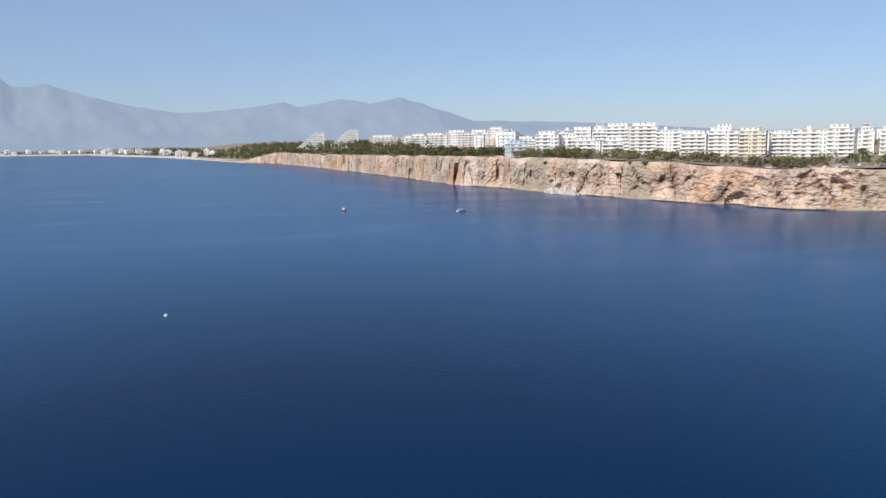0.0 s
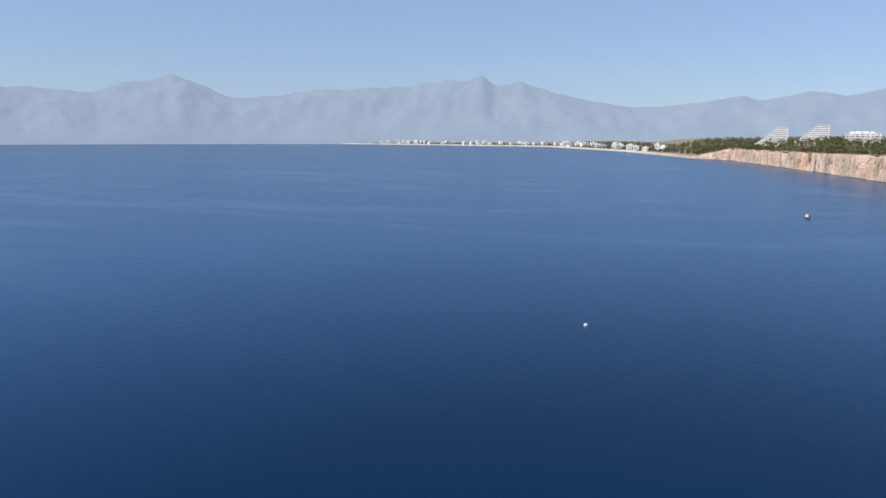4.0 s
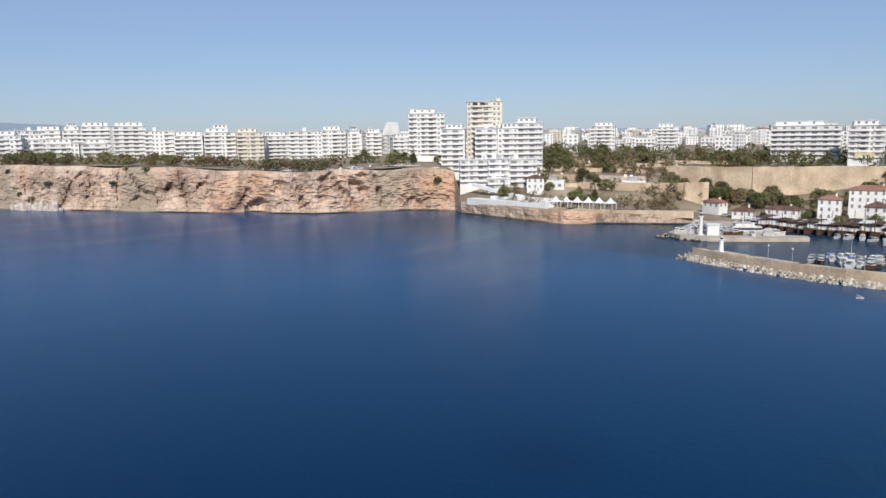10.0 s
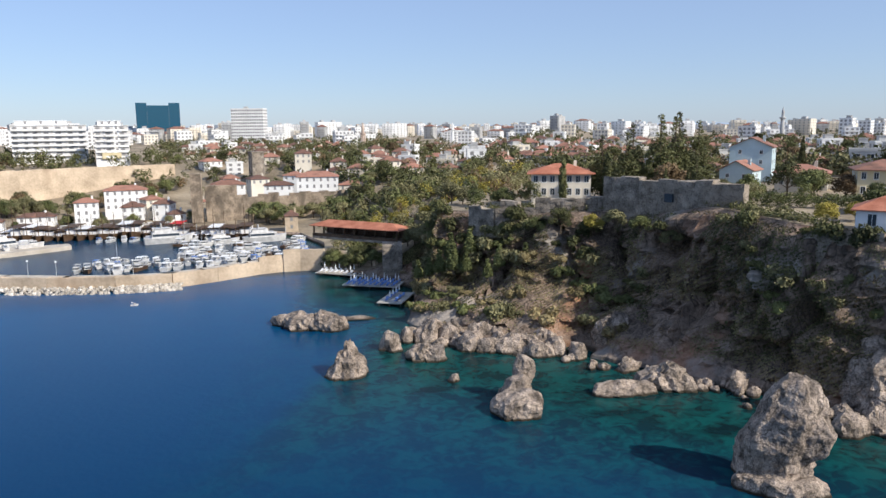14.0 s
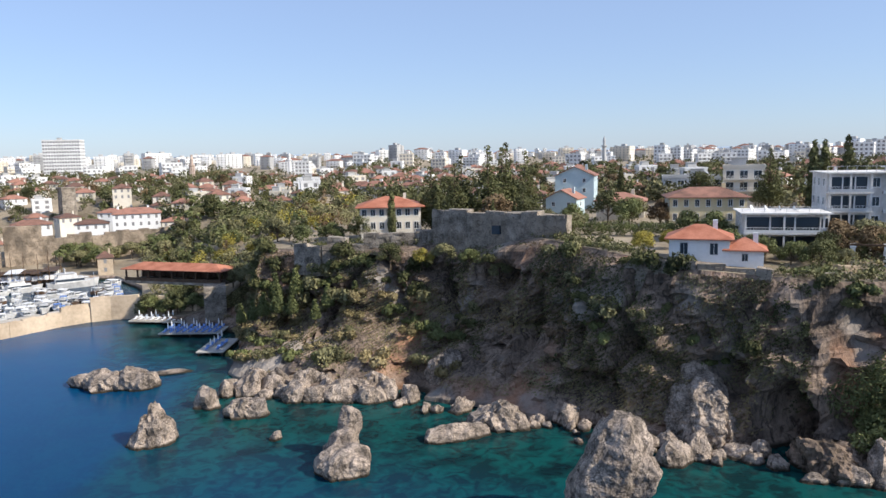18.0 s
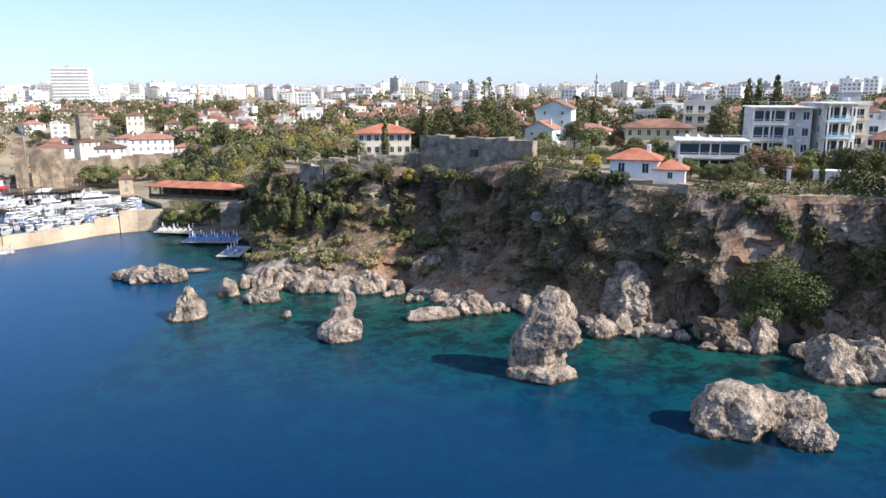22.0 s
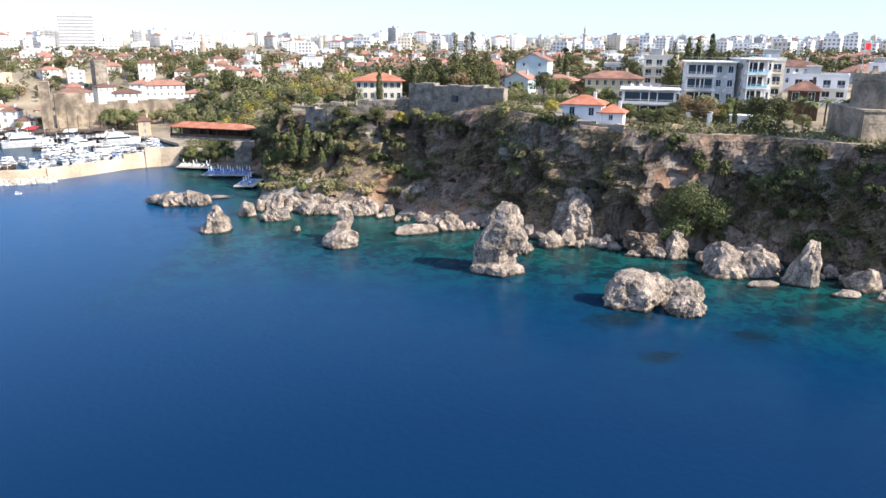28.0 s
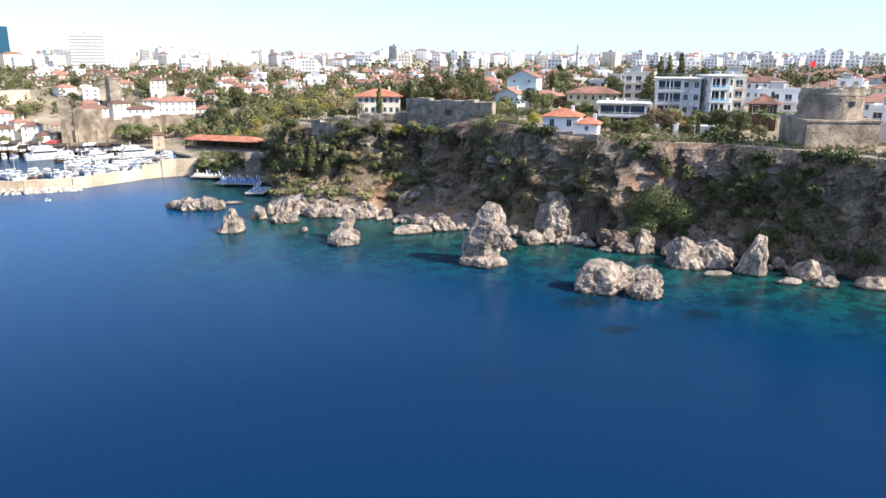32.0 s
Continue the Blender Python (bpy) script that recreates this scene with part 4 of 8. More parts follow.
rock(66.0, 88.0, 5.0, 4.0, 3.2, 10, -35, "low rough rock behind the tall sea stack", sub=4)
rock(73.5, 89, 5, 4, 3.0, 11, 0, "small dark rock near the foot of the cliff")
crag(67.6, 52.6, -40, [[(-2, 0, 0, 5.0, 3.9), (0, 0, 0, 5.0, 3.9), (1.8, 0.1, 0, 4.7, 3.7), (3.4, 0, 0.3, 4.0, 3.2), (4.9, -0.3, 0.6, 2.9, 2.4), (5.9, -0.5, 0.8, 1.5, 1.4)],
                       [(-1.5, 3.6, 2.6, 3.4, 2.2), (2, 3.8, 2.6, 3.0, 2.0), (4.2, 3.4, 2.6, 2.3, 1.5), (5.0, 3.0, 2.6, 1.2, 0.9)]], 12, "large rounded limestone rock standing in turquoise water", sides=76, rough=0.6)
rock(76.6, 50.2, 7.0, 3.8, 3.6, 13, -25, "lower jagged rock beside the large one", sub=4)
crag(72.8, 45.6, -40, [[(-1.5, 0, 0, 3.1, 2.3), (0, 0, 0, 3.1, 2.3), (1.4, 0.1, 0, 2.9, 2.2), (2.5, 0.2, 0.2, 2.2, 1.7), (3.1, 0.2, 0.3, 1.0, 0.9)]], 14, "rounded grey rock in front of the large one", rough=0.65)
rock(79.5, 55.5, 8, 2.6, 1.8, 15, -30, "thin tilted slab of rock between the boulders")
rock(95.5, 60.5, 9, 8, 5.6, 16, -25, "broad pinkish boulder at the water's edge", sub=4, peak=0.2)
rock(101, 59, 9.5, 8, 5.4, 17, -25, "broad reddish boulder leaning on its neighbour", sub=4, peak=0.25)
rock(103.2, 50.2, 6, 5, 7.4, 18, -30, "sharp pale rock leaning out over the water", sub=4, peak=0.35, lean=(2.2, -0.6))
rock(104.4, 48.2, 2.2, 2, 2.2, 19, 0, "small dark stone at the foot of a sharp rock")
rock(95.7, 51.2, 6, 2.2, 0.9, 20, -25, "flat rock awash in the shallows")
rock(105, 41.5, 5, 2.6, 1.1, 21, -25, "flat rock awash in the shallows")
rock(111, 42.5, 6, 4, 3.2, 22, -25, "grey boulder under the tower cliff")
rock(110.5, 37, 4, 3, 1.7, 23, -25, "small grey boulder under the tower cliff")
rock(118, 33, 6.5, 4, 2.4, 24, -35, "long grey boulder under the tower cliff")
rock(112, 46, 4, 3, 1.6, 25, -35, "small dark boulder under the tower cliff")
rock(18.2, 142.5, 5, 4, 2.8, 26, -35, "dark craggy rock off the point")
rock(24, 134.8, 6.5, 5, 3.6, 27, -25, "craggy rounded rock off the point", sub=4)
rock(22, 146.5, 2.6, 2.6, 3.4, 28, 0, "small upright rock off the point")
rock(51, 110.5, 8.5, 4, 1.9, 29, -5, "flat-topped rock shelf in the shallows", sub=4)
rock(59, 111.5, 9, 5, 3.4, 30, -20, "wedge-shaped rock shelf in the shallows", sub=4, peak=0.3)
rock(60, 134, 6, 6, 5.8, 31, 0, "squarish pale boulder under the cliff", sub=4, z=1)
crag(82.2, 92.4, -35, [[(-1.5, 0, 0, 3.4, 3.4), (1, 0, 0.2, 3.3, 3.4), (4, 0.3, 0.8, 3.3, 3.4), (6.5, 0.5, 1.8, 2.9, 3.4), (8.0, 0.4, 2.6, 2.6, 3.2), (9.6, 0.4, 3.6, 1.7, 2.2)],
                       [(-1, -3.4, 1.4, 2.4, 2.6), (2.5, -3.2, 2.0, 2.3, 2.6), (6.0, -2.8, 3.0, 2.3, 2.8), (8.0, -2.2, 4.2, 2.3, 2.4), (9.2, -1.8, 5.0, 1.6, 1.8)],
                       [(-1, 3.2, 0.4, 1.9, 2.2), (2.5, 3.2, 0.8, 1.8, 2.2), (4.6, 3.0, 1.4, 1.2, 1.6), (5.6, 2.9, 1.8, 0.6, 0.8)],
                       [(3, -0.6, 4.6, 3.0, 3.0), (9, -0.8, 5.8, 3.0, 3.0), (10.2, -0.9, 6.4, 2.6, 2.6), (11.2, -0.9, 6.8, 1.6, 1.8)]], 32, "rough limestone buttress at the foot of the cliff", sides=64, rough=0.85)
rock(91.0, 78.2, 11, 7, 4.4, 33, -35, "smooth grey rock bank beside the cave", sub=5, material=BROWN_CLIFF)
rock(94, 73.5, 6, 5, 4.2, 34, 0, "cracked pinkish rock under the tree", sub=4, peak=0.2)
rock(86, 76.5, 4, 2, 1.1, 35, -30, "flat rock near the cave")
shore = random.Random(5)
EDGE = [(26, 152), (29, 146), (33, 141), (39, 138), (46, 136), (52, 130), (57, 124), (62, 116), (69, 107), (76, 97), (83, 87), (91, 78), (100, 66), (110, 56), (116, 46)]
for k in range(110):
    i = shore.randrange(len(EDGE) - 1)
    f = shore.random()
    x = EDGE[i][0] * (1 - f) + EDGE[i + 1][0] * f + shore.gauss(0, 1.8) - 1.2
    y = EDGE[i][1] * (1 - f) + EDGE[i + 1][1] * f + shore.gauss(0, 1.8) - 0.8
    s = shore.choice((1.0, 1.4, 1.8, 2.4, 3.4)) * (1.5 if i < 4 and k % 3 == 0 else 1.0)
    rock(x, y, s * 1.3, s, s * shore.uniform(0.45, 0.9), 50 + k, shore.uniform(0, 180), "boulder in the rubble along the shore", sub=3 if s > 2 else 2, group="boulders along the shore")
for k, (x, y, w, h) in enumerate(((28, 152, 6, 3.4), (31, 147.5, 6.5, 3.8), (36, 143.5, 9, 3.2), (31.5, 142, 5, 1.8), (39.5, 140.5, 8, 3.0), (43, 137, 7, 2.8), (48, 137.5, 6, 3.0), (37, 137, 4.5, 1.8), (34, 139, 3.5, 1.6), (41, 134.5, 4, 1.2), (46, 133.5, 3.5, 1.4))):
    rock(x, y, w, w * 0.75, h, 170 + k, -40, "pale broken limestone block on the point", sub=4, peak=0.25, group="blocks on the point")
fall = random.Random(15)
for k in range(22):
    f = fall.random()
    rock(-490 + 34 * f + fall.uniform(-2, 2), 150.5 + 15 * f + fall.uniform(-1.5, 3), fall.uniform(4, 9), fall.uniform(3, 5), fall.uniform(1.5, 7.0), 400 + k, fall.random() * 180, "pale fresh rock from a cliff fall", sub=2, group="pale rocks of a cliff fall", material=WHITE_ROCK)

# ---- buildings ----
def window_mesh(w, h, name="window"):
    fr, pn = Geo(), Geo()
    b = 0.1
    fr.box(-w / 2, w / 2, -0.08, 0.05, -0.06, b)
    fr.box(-w / 2, w / 2, -0.08, 0.05, h - b, h)
    fr.box(-w / 2, -w / 2 + b, -0.08, 0.05, b, h - b)
    fr.box(w / 2 - b, w / 2, -0.08, 0.05, b, h - b)
    fr.box(-0.03, 0.03, -0.06, 0.03, b, h - b)
    pn.box(-w / 2 + b, w / 2 - b, -0.02, 0.04, b, h - b)
    return fr.mesh("window_frame", FRAME), pn.mesh("pane", WINDOW)


WINDOWS = {}


def add_window(parent, x, y, z, turn, w=1.2, h=1.4):
    key = (round(w, 2), round(h, 2))
    if key not in WINDOWS:
        WINDOWS[key] = window_mesh(w, h)
    fr = share("window", WINDOWS[key][0], parent, pose(x, y, z, 0, 0, turn))
    share("pane", WINDOWS[key][1], fr, Matrix())


def glazing(geo, w, d, floors, fh, z0, bay=3.2, win=(1.5, 1.4), sides="fblr"):
    """Windows of a far building, each a box let into the walls."""
    for side, ln, off in (("f", w, d), ("b", w, d), ("l", d, w), ("r", d, w)):
        if side not in sides:
            continue
        n = max(1, int(ln / bay))
        for k in range(floors):
            z = z0 + k * fh + 0.9
            for i in range(n):
                u = -ln / 2 + ln * (i + 0.5) / n
                a, b = u - win[0] / 2, u + win[0] / 2
                if side == "f":
                    geo.box(a, b, -off / 2 - 0.04, -off / 2 + 0.1, z, z + win[1])
                elif side == "b":
                    geo.box(a, b, off / 2 - 0.1, off / 2 + 0.04, z, z + win[1])
                elif side == "l":
                    geo.box(-off / 2 - 0.04, -off / 2 + 0.1, a, b, z, z + win[1])
                else:
                    geo.box(off / 2 - 0.1, off / 2 + 0.04, a, b, z, z + win[1])


def roof_clutter(parent, w, d, z, seed):
    """Stair hut, water tanks and panels on a flat roof."""
    r = random.Random(seed)
    g = Geo()
    x, y = r.uniform(-w, w) * 0.25, r.uniform(-d, d) * 0.2
    g.box(x - 1.8, x + 1.8, y - 1.6, y + 1.6, z, z + 2.4)
    g.box(x - 2.1, x + 2.1, y - 1.9, y + 1.9, z + 2.4, z + 2.6)
    part("roof_hut", g, GREY_WALL, parent)
    t = Geo()
    x, y = r.uniform(-w, w) * 0.4, r.uniform(-d, d) * 0.4
    t.ring([(0.6, z), (0.6, z + 1.2), (0.3, z + 1.4)], 8, cx=x, cy=y)
    part("water_tank", t, METAL, parent, "small metal water tank")


def apartment(label, w, d, floors, wall, m, fh=3.0, balconies="f", seed=0, group="", sink=6.0, name="apartment_building", each=False, bay=3.2, rail=None, win=(1.7, 1.6), pane=None):
    """A flat-roofed block: walls, parapet, roof, windows and a balcony on each floor."""
    b = empty(name, m, label, "building", group)
    h = floors * fh
    g = Geo()
    g.box(-w / 2, w / 2, -d / 2, d / 2, -sink, h)
    part("wall", g, wall, b)
    g = Geo()
    g.box(-w / 2 - 0.15, w / 2 + 0.15, -d / 2 - 0.15, -d / 2 + 0.1, h, h + 0.75)
    g.box(-w / 2 - 0.15, w / 2 + 0.15, d / 2 - 0.1, d / 2 + 0.15, h, h + 0.75)
    g.box(-w / 2 - 0.15, -w / 2 + 0.1, -d / 2 + 0.1, d / 2 - 0.1, h, h + 0.75)
    g.box(w / 2 - 0.1, w / 2 + 0.15, -d / 2 + 0.1, d / 2 - 0.1, h, h + 0.75)
    part("parapet", g, wall, b)
    g = Geo()
    g.box(-w / 2 + 0.1, w / 2 - 0.1, -d / 2 + 0.1, d / 2 - 0.1, h, h + 0.08)
    part("roof", g, FLAT_ROOF, b)
    if each:
        n = max(1, int(w / bay))
        for k in range(floors):
            for i in range(n):
                u = -w / 2 + w * (i + 0.5) / n
                add_window(b, u, -d / 2, k * fh + (0.2 if balconies and k else 0.8), 0, min(2.0, w / n * 0.66), 2.15 if balconies and k else 1.6)
            for i in range(max(1, int(d / 4))):
                u = -d / 2 + d * (i + 0.5) / max(1, int(d / 4))
                add_window(b, w / 2, u, k * fh + 0.9, 90)
                add_window(b, -w / 2, u, k * fh + 0.9, -90)
    else:
        g = Geo()
        glazing(g, w, d, floors, fh, 0, bay, win)
        tagged(part("glazing", g, pane or PALED_GLASS, b), kind="stuff")
    if balconies:
        g = Geo()
        for c, hw in ((0.0, w * 0.46),):
            g.box(c - hw, c + hw, -d / 2 - 1.4, -d / 2 + 0.02, -0.12, 0.06)
            rows = ((0.06, 0.2), (0.42, 0.5), (0.68, 0.76), (0.92, 1.02)) if each and rail is None else ((0.06, 1.0),)
            for z0, z1 in rows:
                g.box(c - hw, c + hw, -d / 2 - 1.4, -d / 2 - 1.32, z0, z1)
                g.box(c - hw, c - hw + 0.08, -d / 2 - 1.32, -d / 2 + 0.02, z0, z1)
                g.box(c + hw - 0.08, c + hw, -d / 2 - 1.32, -d / 2 + 0.02, z0, z1)
            for k in range(int(hw * 2 / 1.6) + 1 if len(rows) > 1 else 0):
                x = c - hw + 0.12 + k * (2 * hw - 0.24) / int(hw * 2 / 1.6)
                g.box(x - 0.05, x + 0.05, -d / 2 - 1.39, -d / 2 - 1.33, 0.06, 1.0)
        if "r" in balconies:
            g.box(w / 2 - 0.02, w / 2 + 1.3, -d * 0.35, d * 0.3, -0.12, 0.06)
            g.box(w / 2 + 1.2, w / 2 + 1.3, -d * 0.35, d * 0.3, 0.06, 1.0)
        me = g.mesh("balcony", rail or wall)
        for k in range(1, floors):
            share("balcony", me, b, pose(0, 0, k * fh))
    roof_clutter(b, w, d, h + 0.08, seed)
    return b


def house(label, w, d, floors, wall, m, fh=3.0, roof=2.0, over=0.6, style="hip", group="", sink=4.0, each=True, name="house", win=(1.0, 1.5), bay=2.4, material=None):
    """A house under a tiled roof."""
    b = empty(name, m, label, "house", group)
    h = floors * fh
    g = Geo()
    g.box(-w / 2, w / 2, -d / 2, d / 2, -sink, h)
    if style == "gable":
        n = len(g.v)
        g.v += [(-w / 2, -d / 2, h), (w / 2, -d / 2, h), (0, -d / 2, h + roof), (-w / 2, d / 2, h), (w / 2, d / 2, h), (0, d / 2, h + roof)]
        g.f += [(n, n + 1, n + 2), (n + 4, n + 3, n + 5)]
    part("wall", g, wall, b)
    r = Geo()
    if style == "hip":
        r.hip(-w / 2, w / 2, -d / 2, d / 2, h + 0.02, h + roof, over)
    else:
        r.gable(-w / 2, w / 2, -d / 2, d / 2, h + 0.02, h + roof + 0.05, over)
    part("roof", r, material or ROOF_TILE, b)
    if each:
        n = max(1, int(w / bay))
        for k in range(floors):
            for i in range(n):
                add_window(b, -w / 2 + w * (i + 0.5) / n, -d / 2, k * fh + 0.85, 0, *win)
            for i in range(max(1, int(d / (bay * 1.2)))):
                u = -d / 2 + d * (i + 0.5) / max(1, int(d / (bay * 1.2)))
                add_window(b, -w / 2, u, k * fh + 0.85, -90, *win)
                add_window(b, w / 2, u, k * fh + 0.85, 90, *win)
    else:
        g = Geo()
        glazing(g, w, d, floors, fh, 0, bay * 1.2, win)
        tagged(part("glazing", g, PALED_GLASS, b), kind="stuff")
    c = Geo()
    c.box(w * 0.22, w * 0.22 + 0.7, -0.3, 0.4, h + roof * 0.2, h + roof + 0.7)
    part("chimney", c, wall, b)
    return b


def stone_wall(label, pts, top, thick, material, name="stone_wall", base=None, rows=0.55, group=""):
    """A wall of courses along a line; each course is a little proud or set back."""
    b = empty(name, Matrix(), label, "wall", group)
    r = random.Random(len(pts) * 13 + int(top))
    body, blocks = Geo(), Geo()
    fine = [pts[0]]
    for (x0, y0), (x1, y1) in zip(pts[:-1], pts[1:]):
        k = max(1, int(math.hypot(x1 - x0, y1 - y0) / (1.7 + 2.5 * rows)))
        fine += [(x0 + (x1 - x0) * i / k, y0 + (y1 - y0) * i / k) for i in range(1, k + 1)]
    crest = top
    for (x0, y0), (x1, y1) in zip(fine[:-1], fine[1:]):
        top = crest + r.choice((0, 0, 0, -0.3, 0.25, -0.6)) * (1.0 if material is OLD_STONE else 1.8 if material is TOWER_STONE else 0.15)
        ln = math.hypot(x1 - x0, y1 - y0)
        ux, uy = (x1 - x0) / ln, (y1 - y0) / ln
        nx, ny = -uy, ux
        zb = base if base is not None else min(ground_z(x0, y0), ground_z(x1, y1)) - 2
        q = [(x0 - nx * thick / 2, y0 - ny * thick / 2), (x1 - nx * thick / 2, y1 - ny * thick / 2), (x1 + nx * thick / 2, y1 + ny * thick / 2), (x0 + nx * thick / 2, y0 + ny * thick / 2)]
        n = len(body.v)
        body.v += [(*p, zb) for p in q] + [(*p, top + r.uniform(-0.25, 0.25)) for p in q]
        body.f += [(n + 4, n + 5, n + 6, n + 7)] + [(n + i, n + (i + 1) % 4, n + 4 + (i + 1) % 4, n + 4 + i) for i in range(4)]
        z = zb
        while z < top - 0.2:
            hgt = rows * r.uniform(0.8, 1.25)
            s = 0.0
            while s < ln - 0.3:
                step = min(rows * r.uniform(1.4, 3.2), ln - s)
                if r.random() < 0.62 and step > 0.4:
                    for sgn in (-1, 1):
                        off = sgn * (thick / 2)
                        pr = off + sgn * (r.uniform(0.01, 0.05) if material is PALE_STONE else r.uniform(0.04, 0.2))
                        a = (x0 + ux * (s + 0.04) + nx * off, y0 + uy * (s + 0.04) + ny * off)
                        c = (x0 + ux * (s + step - 0.04) + nx * off, y0 + uy * (s + step - 0.04) + ny * off)
                        a2, c2 = (a[0] + nx * (pr - off), a[1] + ny * (pr - off)), (c[0] + nx * (pr - off), c[1] + ny * (pr - off))
                        z0, z1 = z + 0.03, min(z + hgt - 0.03, top)
                        m = len(blocks.v)
                        blocks.v += [(*a, z0), (*c, z0), (*c, z1), (*a, z1), (*a2, z0), (*c2, z0), (*c2, z1), (*a2, z1)]
                        blocks.f += [(m + 4, m + 5, m + 6, m + 7)] + [(m + i, m + (i + 1) % 4, m + 4 + (i + 1) % 4, m + 4 + i) for i in range(4)]
                s += step
            z += hgt
    part("wall_core", body, material, b)
    tagged(part("stone_facing", blocks, material, b), kind="stuff")
    return b

# ---- above the eastern cliffs ----
def tower():
    c = (132.5, 60.0)
    t = empty("round_tower", pose(*c, 23, 0, 0, -26.6), "ancient round stone tower on a square base above the sea", "tower")
    s, r = 7.7, random.Random(3)
    g = Geo()
    g.box(-s, s, -s, s, -3, 7.2)
    part("base", g, TOWER_STONE, t)
    g = Geo()
    g.box(-s - 0.25, s + 0.25, -s - 0.25, s + 0.25, 7.2, 7.6)
    part("cornice", g, TOWER_STONE, t)
    g = Geo()
    g.ring([(6.6, 7.6), (6.5, 12.6), (6.7, 12.7), (6.7, 13.1), (6.45, 13.2), (6.4, 14.2), (5.8, 14.2), (5.8, 13.2)], 48)
    part("drum", g, TOWER_STONE, t)
    block = Geo()
    block.box(-0.55, 0.55, -0.045, 0.04, 0.02, 0.58)
    stone = block.mesh("stone", TOWER_STONE)
    for face in range(2):
        for k in range(10):
            for i in range(11):
                if r.random() < 0.45:
                    u, z = -s + 0.9 + i * 1.55 + (k % 2) * 0.6 + r.uniform(-0.15, 0.15), 0.3 + k * 0.66
                    if u < s - 0.6:
                        share("stone", stone, t, pose(u, -s, z) if face == 0 else pose(-s, u, z, 0, 0, -90))
    for k in range(8):
        for i in range(26):
            if r.random() < 0.4:
                a = 360 * i / 36 + 140 + (k % 2) * 5
                q = radians(a)
                share("stone", stone, t, pose(6.56 * math.cos(q), 6.56 * math.sin(q), 7.7 + k * 0.62, 0, 0, a + 90))
    g = Geo()
    g.box(1.2, 2.3, -6.6, -6.0, 10.6, 11.6)
    part("opening", g, WINDOW, t, "dark hollow broken in the drum")
    for k in range(14):
        a = radians(20 + 24 * k)
        g = Geo()
        g.box(6.0 * math.cos(a) - 0.5, 6.0 * math.cos(a) + 0.5, 6.0 * math.sin(a) - 0.5, 6.0 * math.sin(a) + 0.5, 14.0, 14.3 + 0.6 * r.random(), 0.1)
        part("rim_stone", g, TOWER_STONE, t)
    f = empty("flagpole", pose(131.5, 66, 37), "thin flagpole with a red flag on the tower", "flagpole")
    g = Geo()
    g.ring([(0.08, -1), (0.06, 6)], 8)
    part("pole", g, METAL, f)
    g = Geo()
    for k in range(6):
        a, b = k * 0.3, (k + 1) * 0.3
        ya, yb = 0.15 * math.sin(k), 0.15 * math.sin(k + 1)
        g.face((a, ya, 4.6), (b, yb, 4.55), (b, yb, 5.8), (a, ya, 5.9))
        g.face((a, ya + 0.02, 5.9), (b, yb + 0.02, 5.8), (b, yb + 0.02, 4.55), (a, ya + 0.02, 4.6))
    part("flag", g, RED_CLOTH, f, "plain red flag")


tower()

stone_wall("ruined grey city wall along the cliff edge", [(68.0, 157), (72.5, 149.5), (77, 141.5), (82.4, 132.0)], 31.2, 2.6, OLD_STONE, "city_wall", 20)
stone_wall("broken end of the ruined city wall", [(80.6, 134.4), (83.4, 129.6)], 30.6, 2.0, OLD_STONE, "wall_bastion", 19)
stone_wall("low ruined wall in front of the terrace", [(41.5, 173), (46, 167.5), (54, 163.5)], 23.6, 1.6, OLD_STONE, "ruined_wall", 17)
stone_wall("stump of a ruined stone turret", [(47.5, 168), (51, 165.8)], 25.2, 2.6, OLD_STONE, "ruined_turret", 18)
stone_wall("terrace wall under the red-roofed house", [(54, 163.5), (60, 160.5), (68, 157)], 26.5, 1.4, OLD_STONE, "terrace_wall", 18)
stone_wall("retaining wall under the white garden house", [(79.3, 107.5), (84.6, 97.2), (90.2, 91.6)], 25.8, 1.2, OLD_STONE, "retaining_wall", 18)
stone_wall("garden wall with a stone pillar at the cliff edge", [(90.2, 91.2), (91.4, 89.4)], 25.4, 1.8, OLD_STONE, "wall_pillar", 20)
stone_wall("low parapet wall along the cliff garden", [(91.4, 89.4), (97, 86.8), (103, 86.2)], 24.6, 0.8, OLD_STONE, "parapet_wall", 20)
stone_wall("weathered stone pier at the cliff edge", [(101.5, 87.2), (104.5, 86.6)], 25.3, 1.8, PALE_STONE, "wall_pier", 20)
niche = Geo()
niche.box(-0.9, 0.9, -0.9, 0.3, 0, 1.7)
single("wall_opening", niche, WINDOW, "dark square opening in the city wall", "opening", pose(75.2, 142.6, 26.6, 0, 0, -60))
slab = Geo()
slab.box(-9, 9, -4, 4, -2, 0.2)
single("terrace", slab, PAVING, "pale paved terrace behind the city wall", "terrace", pose(95, 134, 24.35, 0, 0, -62), kind="structure")

house("white garden house with an orange hipped roof at the cliff edge", 8.6, 7.0, 1, WHITE_WALL, pose(88.6, 101.2, 25.9, 0, 0, -44), 3.3, 1.9, 0.7, sink=0.8, win=(1.3, 1.9), bay=2.9, material=ORANGE_TILE)
house("low white annex with an orange hipped roof", 5.2, 5.0, 1, WHITE_WALL, pose(92.8, 96.2, 25.0, 0, 0, -44), 2.6, 1.7, 0.6, sink=0.8, win=(1.0, 1.3), bay=2.8, material=ORANGE_TILE)
house("long cream house with dark windows and a red tiled roof", 15, 9, 2, YELLOW_WALL, pose(118.5, 132.5, 27.3, 0, 0, -34), 2.8, 1.9, 0.8, win=(0.95, 1.5), bay=1.9)
